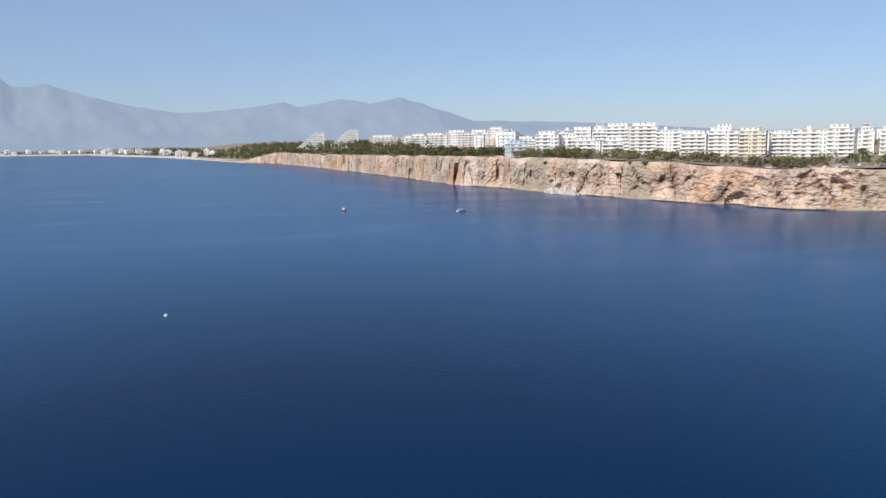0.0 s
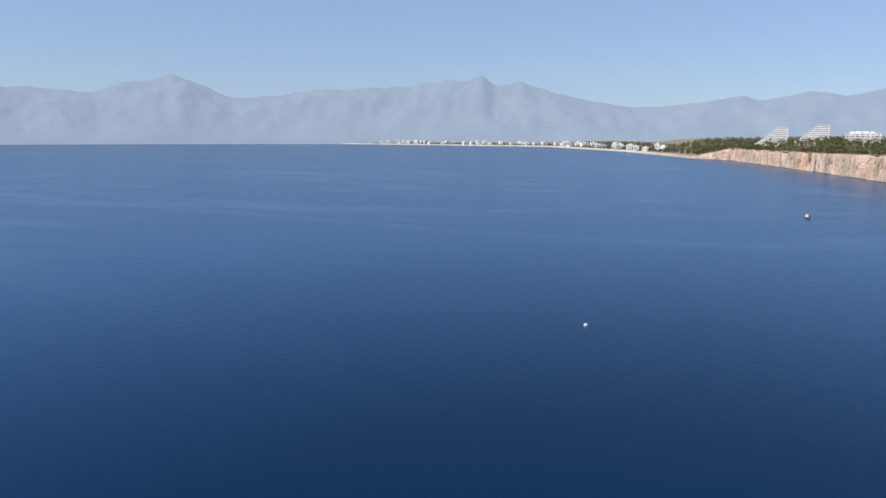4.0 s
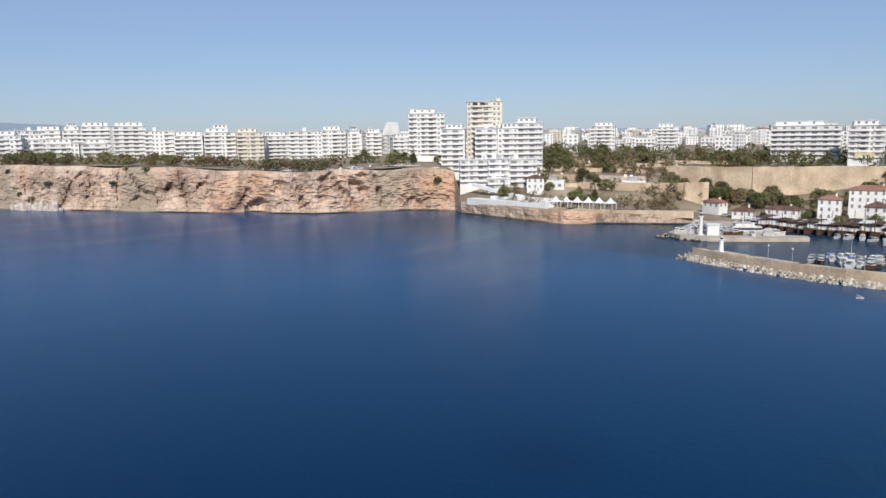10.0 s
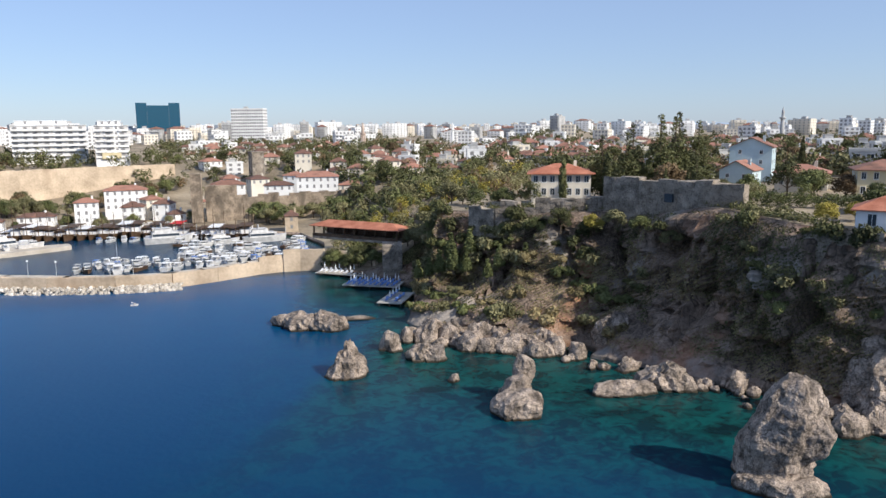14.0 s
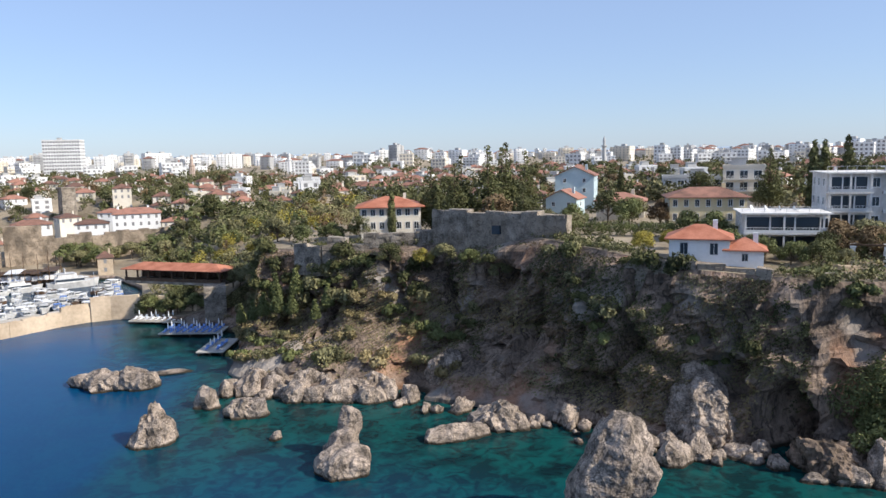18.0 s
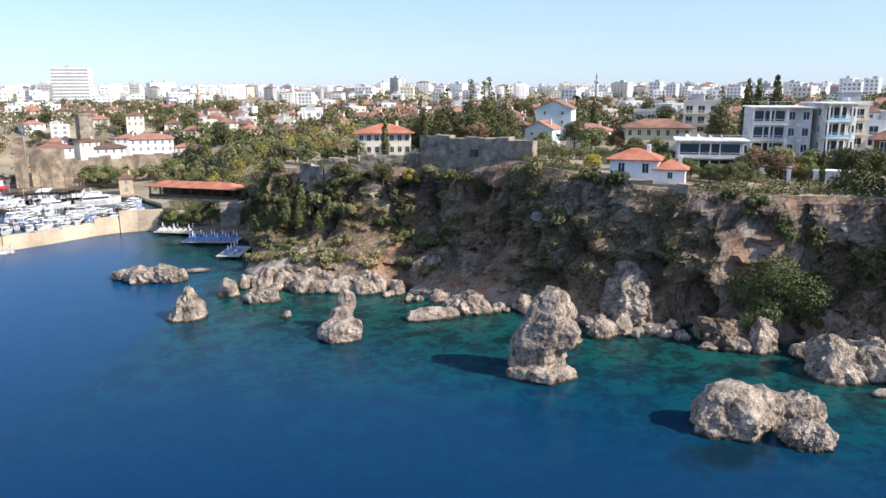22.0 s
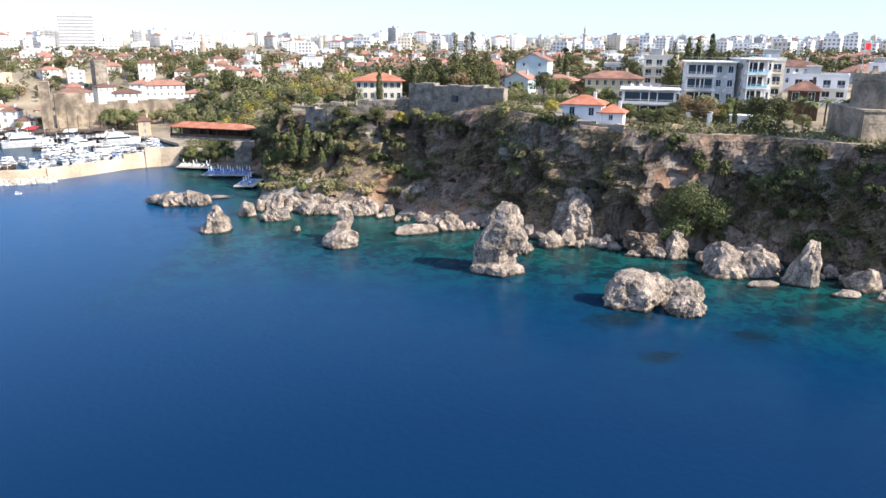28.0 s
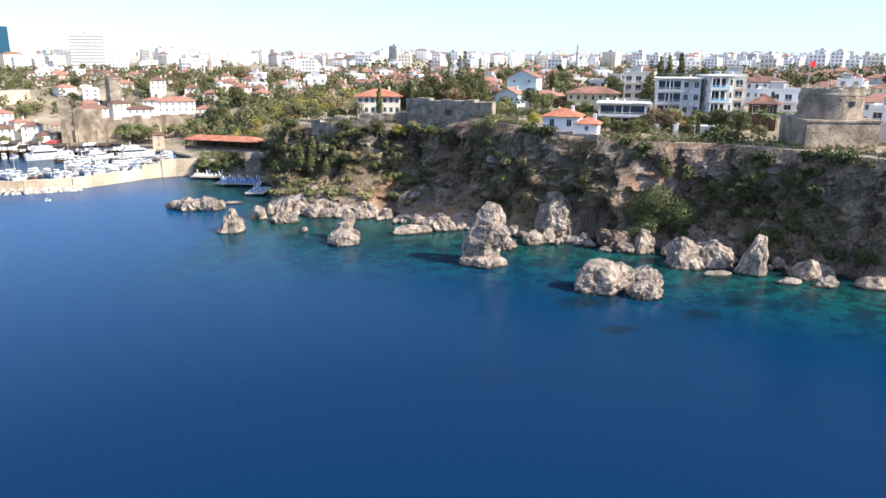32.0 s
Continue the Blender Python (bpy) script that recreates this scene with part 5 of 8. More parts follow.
house("pale blue house with a red gabled roof", 11.5, 13, 2, BLUE_WALL, pose(136, 206, 29.5, 0, 0, -40), 2.9, 2.6, 0.5, "gable", win=(1.0, 1.3), bay=4.5)
house("small pale blue house with a red gabled roof", 8.5, 8, 1, BLUE_WALL, pose(119, 186, 27.0, 0, 0, -50), 3.0, 2.2, 0.5, "gable", win=(1.0, 1.2), bay=3.5)
house("cream house with dark windows and a wide orange roof", 14, 11, 2, CREAM_WALL, pose(66, 180, 24.6, 0, 0, -20), 3.0, 2.2, 1.1, win=(1.2, 1.7), bay=2.0, material=ORANGE_TILE)
house("brown wooden tea house with a red roof among palms", 7, 7, 1, WOOD, pose(146, 92, 28.2, 0, 0, -50), 3.4, 2.4, 0.9, win=(1.6, 2.2), bay=2.7)
house("low grey villa with a tiled roof", 11, 9, 1, CREAM_WALL, pose(118, 160, 27.2, 0, 0, -40), 3.6, 1.8, 0.7)
house("white house with a red tiled roof behind the flats", 15, 10, 2, WHITE_WALL, pose(190, 136, 29.5, 0, 0, -50), 2.9, 2.0, 0.6)
def sea_flats(label, w, d, floors, m, seed, wall, rail, fh=3.25, loggia=0.58, out=1.5, roofed=True):
    """Seafront flats: a stack of open balconies with rails and posts beside a plain bay of windows, under a railed roof terrace."""
    r = random.Random(seed)
    b = empty("apartment_building", m, label, "building")
    h = floors * fh
    g = Geo()
    g.box(-w / 2, w / 2, -d / 2, d / 2, -6, h)
    part("wall", g, wall, b)
    x0, x1 = -w / 2 + 0.3, -w / 2 + w * loggia
    plain = (x1 + w / 2) / 2
    slab, bars, post, back = Geo(), Geo(), Geo(), Geo()
    slab.box(x0 - 0.3, x1 + 0.3, -d / 2 - out, -d / 2 + 0.02, -0.18, 0.04)
    bars.box(x0 - 0.25, x1 + 0.25, -d / 2 - out + 0.04, -d / 2 - out + 0.1, 0.95, 1.03)
    n = int((x1 - x0) / 0.45)
    for k in range(n + 1):
        x = x0 - 0.2 + (x1 - x0 + 0.4) * k / n
        bars.box(x - 0.025, x + 0.025, -d / 2 - out + 0.05, -d / 2 - out + 0.09, 0.04, 0.95)
    bars.box(x0 - 0.25, x1 + 0.25, -d / 2 - out + 0.055, -d / 2 - out + 0.085, 0.12, 0.6)
    post.box(-0.14, 0.14, -d / 2 - out + 0.1, -d / 2 - out + 0.38, 0.04, fh - 0.18)
    back.box(x0 + 0.2, x1 - 0.2, -d / 2 - 0.04, -d / 2 + 0.1, 0.15, 2.6)
    sm, bm_, pm, lm = slab.mesh("balcony_slab", wall), bars.mesh("railing", rail), post.mesh("post", wall), back.mesh("glazed_door", WINDOW)
    for k in range(floors):
        z = k * fh
        share("glazed_door", lm, b, pose(0, 0, z))
        for q in range(4):
            g = Geo()
            x = x0 + 0.2 + (x1 - x0 - 0.4) * q / 3
            g.box(x - 0.12, x + 0.12, -d / 2 - 0.1, -d / 2 + 0.05, z + 0.1, z + 2.7)
            part("mullion", g, FRAME, b)
        if k:
            share("balcony_slab", sm, b, pose(0, 0, z))
            share("railing", bm_, b, pose(0, 0, z))
        for x in (x0, (x0 + x1) / 2, x1):
            share("post", pm, b, pose(x, 0, z))
        for x in ((plain,) if w * (1 - loggia) < 4 else (plain - 1.3, plain + 1.3)):
            add_window(b, x, -d / 2, z + 0.8, 0, 1.3, 1.7)
        for i in range(3):
            u = -d / 2 + d * (i + 0.5) / 3
            add_window(b, w / 2, u, z + 0.9, 90, 1.2, 1.5)
            add_window(b, -w / 2, u, z + 0.9, -90, 1.2, 1.5)
        if k:
            g = Geo()
            x = plain + r.uniform(-0.4, 0.4)
            g.box(x - 0.45, x + 0.45, -d / 2 - 0.4, -d / 2 - 0.02, z - 0.35, z + 0.25)
            part("air_conditioner", g, FRAME, b, "white air conditioner box")
    g = Geo()
    g.box(-w / 2 - 0.5, w / 2 + 0.5, -d / 2 - out - 0.1, d / 2 + 0.3, h - 0.02, h + 0.22)
    part("roof", g, wall, b)
    g = Geo()
    g.box(-w * 0.36, w * 0.4, -d * 0.18, d * 0.46, h + 0.22, h + 2.7)
    if roofed:
        g.box(-w * 0.42, w * 0.46, -d * 0.3, d * 0.5, h + 2.7, h + 2.9)
        part("roof_room", g, wall, b)
    for k in range(9):
        x = -w / 2 - 0.3 + (w + 0.6) * k / 8
        g = Geo()
        g.box(x - 0.03, x + 0.03, -d / 2 - out, -d / 2 - out + 0.06, h + 0.22, h + 1.2)
        part("rail_post", g, rail, b)
    g = Geo()
    g.box(-w / 2 - 0.3, w / 2 + 0.3, -d / 2 - out, -d / 2 - out + 0.06, h + 1.2, h + 1.27)
    part("roof_rail", g, rail, b)
    for k in range(3):
        g = Geo()
        x = r.uniform(-0.4, 0.4) * w
        g.ring([(0.5, h + 2.9), (0.5, h + 4.0), (0.2, h + 4.15)], 10, cx=x, cy=r.uniform(0, 0.35) * d)
        if roofed:
            part("water_tank", g, METAL, b, "small metal water tank")
    return b


sea_flats("tall white apartment house with open balconies and weathered walls", 11.5, 10, 4, pose(126.6, 104.4, 25.0, 0, 0, -37), 1, WEATHERED_WALL, METAL, roofed=False)
sea_flats("narrow white apartment house with pale blue balconies", 6.6, 9, 4, pose(133.6, 97.6, 25.6, 0, 0, -24), 2, WEATHERED_WALL, BLUE_PAINT, 3.3, 0.72, 1.9, False)
sea_flats("low white guest house with a long balcony", 13, 9, 2, pose(110.5, 106.0, 25.3, 0, 0, -38), 3, WEATHERED_WALL, FRAME, 3.2, 0.94, 1.8, False)
for k in range(4):
    g = Geo()
    g.ring([(0.1, 0), (0.45, 0.12), (0.62, 0.3)], 14)
    single("satellite_dish", g, FRAME, "white satellite dish on a flat roof", "satellite dish", pose(107.5 + k * 1.5, 109.5 - k * 1.7, 32.1, 65, 0, 20 + 12 * k), "satellite dishes")
apartment("ochre house with deep balconies", 10, 9, 3, CREAM_WALL, pose(157, 160, 28.6, 0, 0, -45), 3.0, "f", 4, each=True)
apartment("wide grey building with a covered roof terrace", 18, 10, 2, GREY_WALL, pose(168, 191, 28.0, 0, 0, -40), 3.0, "f", 5, each=True)
apartment("narrow cream house behind the white flats", 7, 9, 4, CREAM_WALL, pose(142, 101, 26.4, 0, 0, -36), 3.0, "f", 6, each=True)
apartment("white house with roof terrace beyond the tower", 10, 9, 2, WHITE_WALL, pose(152, 58, 26, 0, 0, -60), 3.2, "f", 7, each=True)
house("white house with a red roof beyond the tower", 12, 9, 2, WHITE_WALL, pose(170, 76, 26.5, 0, 0, -60), 3.0, 2.0, 0.6)
apartment("long white villa with wide windows", 14, 10, 2, WHITE_WALL, pose(172, 110, 27.5, 0, 0, -50), 3.1, "f", 8, each=True)

# columns and awning of the cliff garden
pergola = empty("pergola", pose(112, 90, 24, 0, 0, -50), "small white pergola with square posts in the cliff garden", "pergola")
post = Geo()
post.box(-0.3, 0.3, -0.3, 0.3, 0, 3.2)
post.box(-0.42, 0.42, -0.42, 0.42, 3.2, 3.5)
post_mesh = post.mesh("post", FRAME)
for k in range(4):
    share("post", post_mesh, pergola, pose((k % 2) * 4.6 - 2.3, (k // 2) * 3 - 1.5, 0))
g = Geo()
g.box(-2.8, 2.8, -1.9, -1.5, 3.5, 3.75)
part("beam", g, WOOD, pergola)
hut = Geo()
hut.box(-2.2, 2.2, -1.6, 1.6, -1, 2.8)
hut.box(-2.4, 2.4, -1.8, 1.8, 2.8, 3.0)
single("garden_shed", hut, WHITE_WALL, "small white flat-roofed garden shed at the cliff edge", "shed", pose(120.5, 86, 24, 0, 0, -50))
lawn = Geo()
lawn.box(-7, 7, -4.5, 4.5, -1, 0.12)
single("lawn", lawn, LEAF_GREEN, "small green lawn behind the parapet wall", "lawn", pose(98.5, 93.5, 24.5, 0, 0, -40), kind="structure")

# trees of the cliff top
for kind, x, y, s in (("cypress", 62, 168, 1.1), ("conifer", 78, 169, 1.45), ("conifer", 82, 174, 1.6), ("conifer", 86, 168, 1.75), ("conifer", 92, 172, 1.7), ("conifer", 99, 183, 1.8), ("conifer", 104, 182, 1.6), ("conifer", 75, 176, 1.4), ("rust", 84, 160, 1.25),
                      ("conifer", 88, 155, 0.85), ("tall", 97, 176, 1.0), ("dark", 93, 165, 0.9), ("cypress", 72, 166, 1.2), ("cypress", 79, 152, 0.75),
                      ("cypress", 83, 150, 0.7), ("olive", 90, 148, 0.75), ("green", 99, 152, 0.7), ("dark", 58, 178, 0.7), ("green", 52, 182, 0.65),
                      ("green", 46, 186, 0.6), ("olive", 44, 192, 0.6), ("cypress", 134, 181.5, 1.15), ("cypress", 129, 115, 1.6), ("cypress", 133.3, 116.3, 1.6),
                      ("cypress", 132.8, 110.8, 1.7), ("cypress", 176, 150, 1.1), ("conifer", 148, 143, 1.3), ("green", 105, 140, 0.8), ("green", 101, 118, 0.7),
                      ("gold", 92, 112, 0.45), ("green", 103, 113, 0.75), ("green", 98, 105, 0.55), ("olive", 104, 97, 0.4), ("dark", 108, 95, 0.4),
                      ("rust", 114, 97, 0.8), ("gold", 121, 92, 0.6), ("green", 116, 92, 0.6), ("dark", 126, 86, 0.7), ("green", 100, 101, 0.5),
                      ("palm", 137, 84, 0.9), ("palm", 140, 80, 0.85), ("palm", 141.5, 76, 0.9), ("palm", 135, 80, 0.8), ("dark", 128, 82, 0.75),
                      ("olive", 131, 78, 0.5), ("green", 150, 46, 0.8), ("gold", 148, 52, 0.6), ("dark", 143, 38, 0.9), ("dark", 136, 40, 0.8),
                      ("dark", 134, 36, 0.7), ("rust", 125, 95, 0.5), ("gold", 96, 109, 0.5), ("dark", 107, 150, 0.8), ("olive", 112, 148, 0.8)):
    plant(kind, x, y, None, s)
for kind, x, y, z, k in (("olive", 66, 148, 20.5, 0.62), ("gold", 62.5, 151.5, 20, 0.5), ("green", 69.5, 144, 20, 0.5), ("olive", 73.5, 139, 18, 0.55), ("dark", 57.5, 157, 19, 0.6), ("green", 53, 160.5, 18, 0.55), ("rust", 79, 128, 19, 0.5), ("gold", 86.5, 112, 25.6, 0.5), ("olive", 84, 120, 25.6, 0.35)):
    plant(kind, x, y, z, k)
hedge = Geo()
hr = random.Random(55)
for k in range(26):
    f = k / 25
    for j in range(3):
        leaf_cloud(hedge, [(86 + 15 * f + hr.gauss(0, 0.4), 136.5 - 14 * f + hr.gauss(0, 0.4), 27.0 + 0.75 * j, 0.95, 0.8)], 90, 0.13, hr)
    leaf_cloud(hedge, [(79.6 + 3.5 * f + hr.gauss(0, 0.3), 124 - 13 * f + hr.gauss(0, 0.3), 26.6, 0.8, 0.7)], 70, 0.13, hr)
single("hedge", hedge, LEAF_GREEN, "clipped green garden hedge behind the city wall", "hedge")
# trees below the cliffs
plant("shore", 100.5, 77.5, 0.5, 1.05, 0.4, 1.05)
plant("green", 97.0, 76, 1.0, 0.9, 1.4)
plant("green", 105.5, 75, 1.5, 0.85, 2.4)
plant("shore", 114, 64.5, 0.5, 0.62, 1.0)
plant("green", 119, 61, 2.0, 0.75, 2.0)
plant("olive", 111, 69, 2.0, 0.7, 3.0)
plant("olive", 126, 48, 3.0, 0.9, 0.7)
plant("dark", 117.0, 77.5, 15.0, 1.3, 0.3, 1.1)
plant("dark", 120.5, 74.0, 12.0, 1.0, 1.3, 1.2)
plant("dark", 131, 40, 14, 1.0, 1.0)

# shrubs on the faces of the eastern cliffs
spots = random.Random(17)
first = next(i for i in range(len(ST)) if ST[i, 0] > 24 and ST[i, 1] < 215)
last = next(i for i in range(len(ST)) if ST[i, 1] < 10 and ST[i, 0] > 100)
count = 0
while count < 290:
    i, k = spots.randrange(first, last), spots.randrange(3, ROWS)
    x, y, z = CLIFF[i * (ROWS + 1) + k]
    green = noise.noise(Vector((x * 0.06, y * 0.06, z * 0.08)))
    point = 22 < x < 66 and y > 128
    if z < 3 or green < (-0.4 if point else -0.12) or spots.random() < 0.25:
        continue
    kind = spots.choice((1, 1, 3, 3, 2) if point and z < 14 else (0, 0, 0, 1, 2))
    plant(kind, x - 0.3, y - 0.2, z - 0.5, spots.uniform(0.7, 1.9) * (1.2 if point else 1.0), None, spots.uniform(0.8, 1.2))
    count += 1
for x, y, z, s in ((33, 168, 10, 1.1), (35.5, 165, 11, 1.3), (38, 163, 11, 1.0), (31, 170, 9, 0.9), (36, 170, 13, 1.2), (42, 160, 10, 0.9), (45, 161, 12, 1.1), (29, 173, 8, 0.9), (50, 158, 13, 1.0), (40, 168, 14, 1.2)):
    plant("young", x, y, z - 1.0, s)


def ivy(name, label, leaf, number, seed, lo, hi, size, low_z, high_z, shift):
    """Small leaf clumps that cover stretches of the eastern cliff face."""
    r = random.Random(seed)
    g = Geo()
    made = 0
    while made < number:
        i, k = r.randrange(first, last - 1), r.randrange(1, ROWS - 1)
        a, b = CLIFF[i * (ROWS + 1) + k], CLIFF[(i + 1) * (ROWS + 1) + k + 1]
        f = r.random()
        p = Vector(a) * (1 - f) + Vector(b) * f
        if not low_z < p.z < high_z:
            made += 0.02
            continue
        if (p.x - 99) ** 2 + (p.y - 79) ** 2 < 60:
            made += 0.02
            continue
        n = noise.noise(Vector((p.x * 0.07, p.y * 0.07, p.z * 0.1 + shift))) + 0.4 * noise.noise(p * 0.35)
        if not lo < n < hi:
            made += 0.02
            continue
        out = Vector((-math.sin(ST_AZ[i]), -math.cos(ST_AZ[i]), 0.5)).normalized()
        nrm = (out + Vector((r.gauss(0, 0.5), r.gauss(0, 0.5), r.gauss(0, 0.5)))).normalized()
        u = nrm.orthogonal().normalized()
        w = nrm.cross(u)
        t = r.random() * 6.28
        u, w = u * math.cos(t) + w * math.sin(t), w * math.cos(t) - u * math.sin(t)
        s = size * r.uniform(0.5, 1.4)
        p = p + out * r.uniform(0, 0.7)
        g.face(p - u * s, p - w * s * 0.7 + nrm * s * 0.2, p + u * s, p + w * s * 0.7)
        made += 1
    tagged(new(name, g.mesh(name, leaf)), label, "plants", kind="stuff")


ivy("ivy", "dark ivy and scrub over the shaded cliff", LEAF_DARK, 46000, 1, 0.12, 2, 0.15, 4, 26, 0)
ivy("scrub", "olive scrub on the cliff ledges", LEAF_OLIVE, 36000, 2, 0.10, 2, 0.145, 3, 26, 11)
ivy("brown_scrub", "brown and leafless scrub on the cliff", LEAF_RUST, 26000, 6, 0.1, 2, 0.14, 4, 26, 37)
ivy("dry_grass", "dry straw grass on the slope of the point", LEAF_DRY, 34000, 3, -0.1, 2, 0.15, 2, 14, 23)

# more trees between the houses of the cliff top
fill = random.Random(61)
solid = [(o.location.x, o.location.y) for o in scene.objects if o.parent is None and o.get("category") in ("building", "house", "tower")]
n = 0
while n < 28:
    x, y = fill.uniform(70, 185), fill.uniform(60, 230)
    if inland_of(x, y) < 10 or any(abs(x - p[0]) < 7.5 and abs(y - p[1]) < 7.5 for p in solid) or abs(x - 132.5) + abs(y - 60) < 26:
        continue
    plant(fill.choice(("green", "olive", "dark", "conifer", "gold", "rust", "cypress", "green")), x, y, None, fill.uniform(0.45, 0.8))
    n += 1
for x, y, k, sc in ((100, 94, "green", 0.5), (103, 91, "dark", 0.5), (105.5, 95, "olive", 0.4), (108, 91, "olive", 0.4), (110, 95.5, "dark", 0.5), (115.5, 92, "rust", 0.75), (117.5, 94.5, "olive", 0.9),
                    (119, 88, "green", 0.5), (123, 92, "green", 0.75), (125, 89, "olive", 0.8), (96, 100, "olive", 0.45), (99, 98, "green", 0.5), (106, 97.5, "green", 0.38), (113, 95, "gold", 0.55), (127, 88, "dark", 0.7), (130, 84, "green", 0.6)):
    plant(k, x, y, None, sc)

# ---- harbour ----
def strip(line, width, z0, z1, side=1):
    """A deck along a line, as wide as given to its left (side 1)."""
    g = Geo()
    for (x0, y0), (x1, y1) in zip(line[:-1], line[1:]):
        ln = math.hypot(x1 - x0, y1 - y0)
        nx, ny = -(y1 - y0) / ln * width * side, (x1 - x0) / ln * width * side
        q = [(x0, y0), (x1, y1), (x1 + nx, y1 + ny), (x0 + nx, y0 + ny)]
        n = len(g.v)
        g.v += [(*p, z0) for p in q] + [(*p, z1) for p in q]
        g.f += [(n + 4, n + 5, n + 6, n + 7)] + [(n + i, n + (i + 1) % 4, n + 4 + (i + 1) % 4, n + 4 + i) for i in range(4)]
    return g


MOLE = [(-94, 224.5), (-80, 219), (-62, 213.5), (-45, 211), (-31, 211.5), (-20, 217.5), (-9, 225), (-1, 228)]
single("harbour_mole", strip(MOLE, 11, -2, 2.2), PAVING, "long paved harbour mole of pale stone", "mole", kind="structure")
stone_wall("pale stone sea wall along the mole", MOLE, 3.8, 1.2, PALE_STONE, "sea_wall", -1)
stone_wall("tall pale stone wall where the mole begins", [(-2, 227.5), (3, 228), (10, 226.5)], 6.4, 1.8, PALE_STONE, "quay_wall", -1)
stone_wall("rising end of the pale sea wall", [(-9, 225.2), (-1.5, 228.2)], 5.0, 1.3, PALE_STONE, "sea_wall_end", -1)
rub = random.Random(8)
RUBBLE = surface("pale_rubble", (0.34, 0.30, 0.25), (0.72, 0.66, 0.58), 0.9, 0.5, 3.0, 0.5, random_tone=0.5)
armour = []
for k in range(12):
    bm = bmesh.new()
    bmesh.ops.create_icosphere(bm, subdivisions=2, radius=1.0)
    planes = facets(random.Random(900 + k), 11)
    for v in bm.verts:
        p = v.co.normalized()
        v.co = p * min([1.2] + [c * 0.9 / p.dot(n) for n, c in planes if p.dot(n) > 0.2])
    me = bpy.data.meshes.new("armour_stone")
    bm.to_mesh(me)
    bm.free()
    me.materials.append(RUBBLE)
    armour.append(me)
heap = empty("rubble_mound", pose(-60, 209, 0), "bank of pale rubble stones against the mole", "rubble")
chips = Geo()
for k in range(1150):
    s = rub.random() * 5.2
    i = min(int(s), 4)
    f = s - i
    x0, y0, x1, y1 = *MOLE[i], *MOLE[min(i + 1, 4)]
    if i == 4:
        x0, y0, x1, y1 = *MOLE[3], *MOLE[4]
    out = rub.uniform(0.7, 4.2)
    x, y = x0 + (x1 - x0) * f, y0 + (y1 - y0) * f
    ln = math.hypot(x1 - x0, y1 - y0)
    x, y = x + (y1 - y0) / ln * out, y - (x1 - x0) / ln * out
    if k % 12 == 0:
        x, y = -94 - rub.random() * 4, 224 + rub.uniform(-4, 9)
    r = rub.uniform(0.35, 0.8) if k < 280 else rub.uniform(0.25, 0.5)
    m = Matrix.LocRotScale((x + 60, y - 209, max(0.1, 1.7 - out * 0.4) - 0.2), Euler((rub.random() * 6, rub.random() * 6, 0)), (r, r * 0.8, r * 0.7))
    if k < 220:
        share("armour_stone", armour[k % 12], heap, m)
    else:
        n = len(chips.v)
        me = armour[k % 12]
        chips.v += [tuple(m @ v.co) for v in me.vertices]
        chips.f += [tuple(n + q for q in p.vertices) for p in me.polygons]
tagged(part("small_rubble", chips, RUBBLE, heap), kind="stuff")

PIER = [(-128, 316), (-124, 274), (-116, 266), (-106, 266), (-76, 288)]
pier_deck = Geo()
n = 0
outline = [(-132, 318), (-125, 272), (-117, 265.5), (-106, 266), (-92, 275), (-75.5, 287.5), (-78, 293), (-96, 286), (-106, 287), (-114, 318)]
pier_deck.v = [(*p, -2) for p in outline] + [(*p, 1.5) for p in outline]
k = len(outline)
pier_deck.f = [tuple(range(k, 2 * k))] + [(i, (i + 1) % k, k + (i + 1) % k, k + i) for i in range(k)]
single("pier", pier_deck, PAVING, "low concrete pier with moored yachts", "pier", kind="structure")
for k in range(26):
    a, b = PIER[1], PIER[3]
    rock(-125 + rub.random() * 20 - 2, 266 + rub.uniform(-1.5, 2.5) + (6 if k % 5 == 0 else 0), rub.uniform(1.2, 2.4), 1.5, rub.uniform(0.6, 1.1), 300 + k, rub.random() * 180, "pale stone at the foot of the pier", sub=2, group="stones round the pier")


def beacon(x, y, z, h, label):
    b = empty("harbour_light", pose(x, y, z), label, "lighthouse")
    g = Geo()
    g.ring([(1.1, -0.3), (1.1, 0.4), (0.75, 0.5), (0.6, h * 0.78), (0.95, h * 0.8), (0.95, h * 0.84)], 16)
    part("tower", g, WHITE_WALL, b)
    g = Geo()
    g.ring([(0.45, h * 0.84), (0.45, h * 0.95)], 12)
    part("lantern", g, WINDOW, b)
    g = Geo()
    g.ring([(0.6, h * 0.95), (0.1, h)], 12)
    part("cap", g, FRAME, b)


beacon(-84.5, 223.5, 3.0, 5.4, "small white harbour light at the end of the mole")
beacon(-111.5, 272, 1.5, 9.0, "white harbour light on the pier")
kiosk_base = Geo()
kiosk_base.box(-2.2, 2.2, -2.2, 2.2, 0, 4.0)
kiosk_base.box(-2.5, 2.5, -2.5, 2.5, 4.0, 4.3)
single("harbour_office", kiosk_base, WHITE_WALL, "small white harbour hut on the pier", "hut", pose(-108, 275, 1.5, 0, 0, 30))


def lamp_post(x, y, z):
    b = empty("street_lamp", pose(x, y, z), "thin metal lamp post with a white globe", "street lamp", "lamps on the mole")
    g = Geo()
    g.ring([(0.09, 0), (0.06, 4.2)], 8)
    part("pole", g, METAL, b)
    g = Geo()
    g.ring([(0.05, 4.2), (0.28, 4.4), (0.3, 4.6), (0.1, 4.85)], 10)
    part("globe", g, FRAME, b)
    return b


lamp = lamp_post(-70, 224, 2.2)
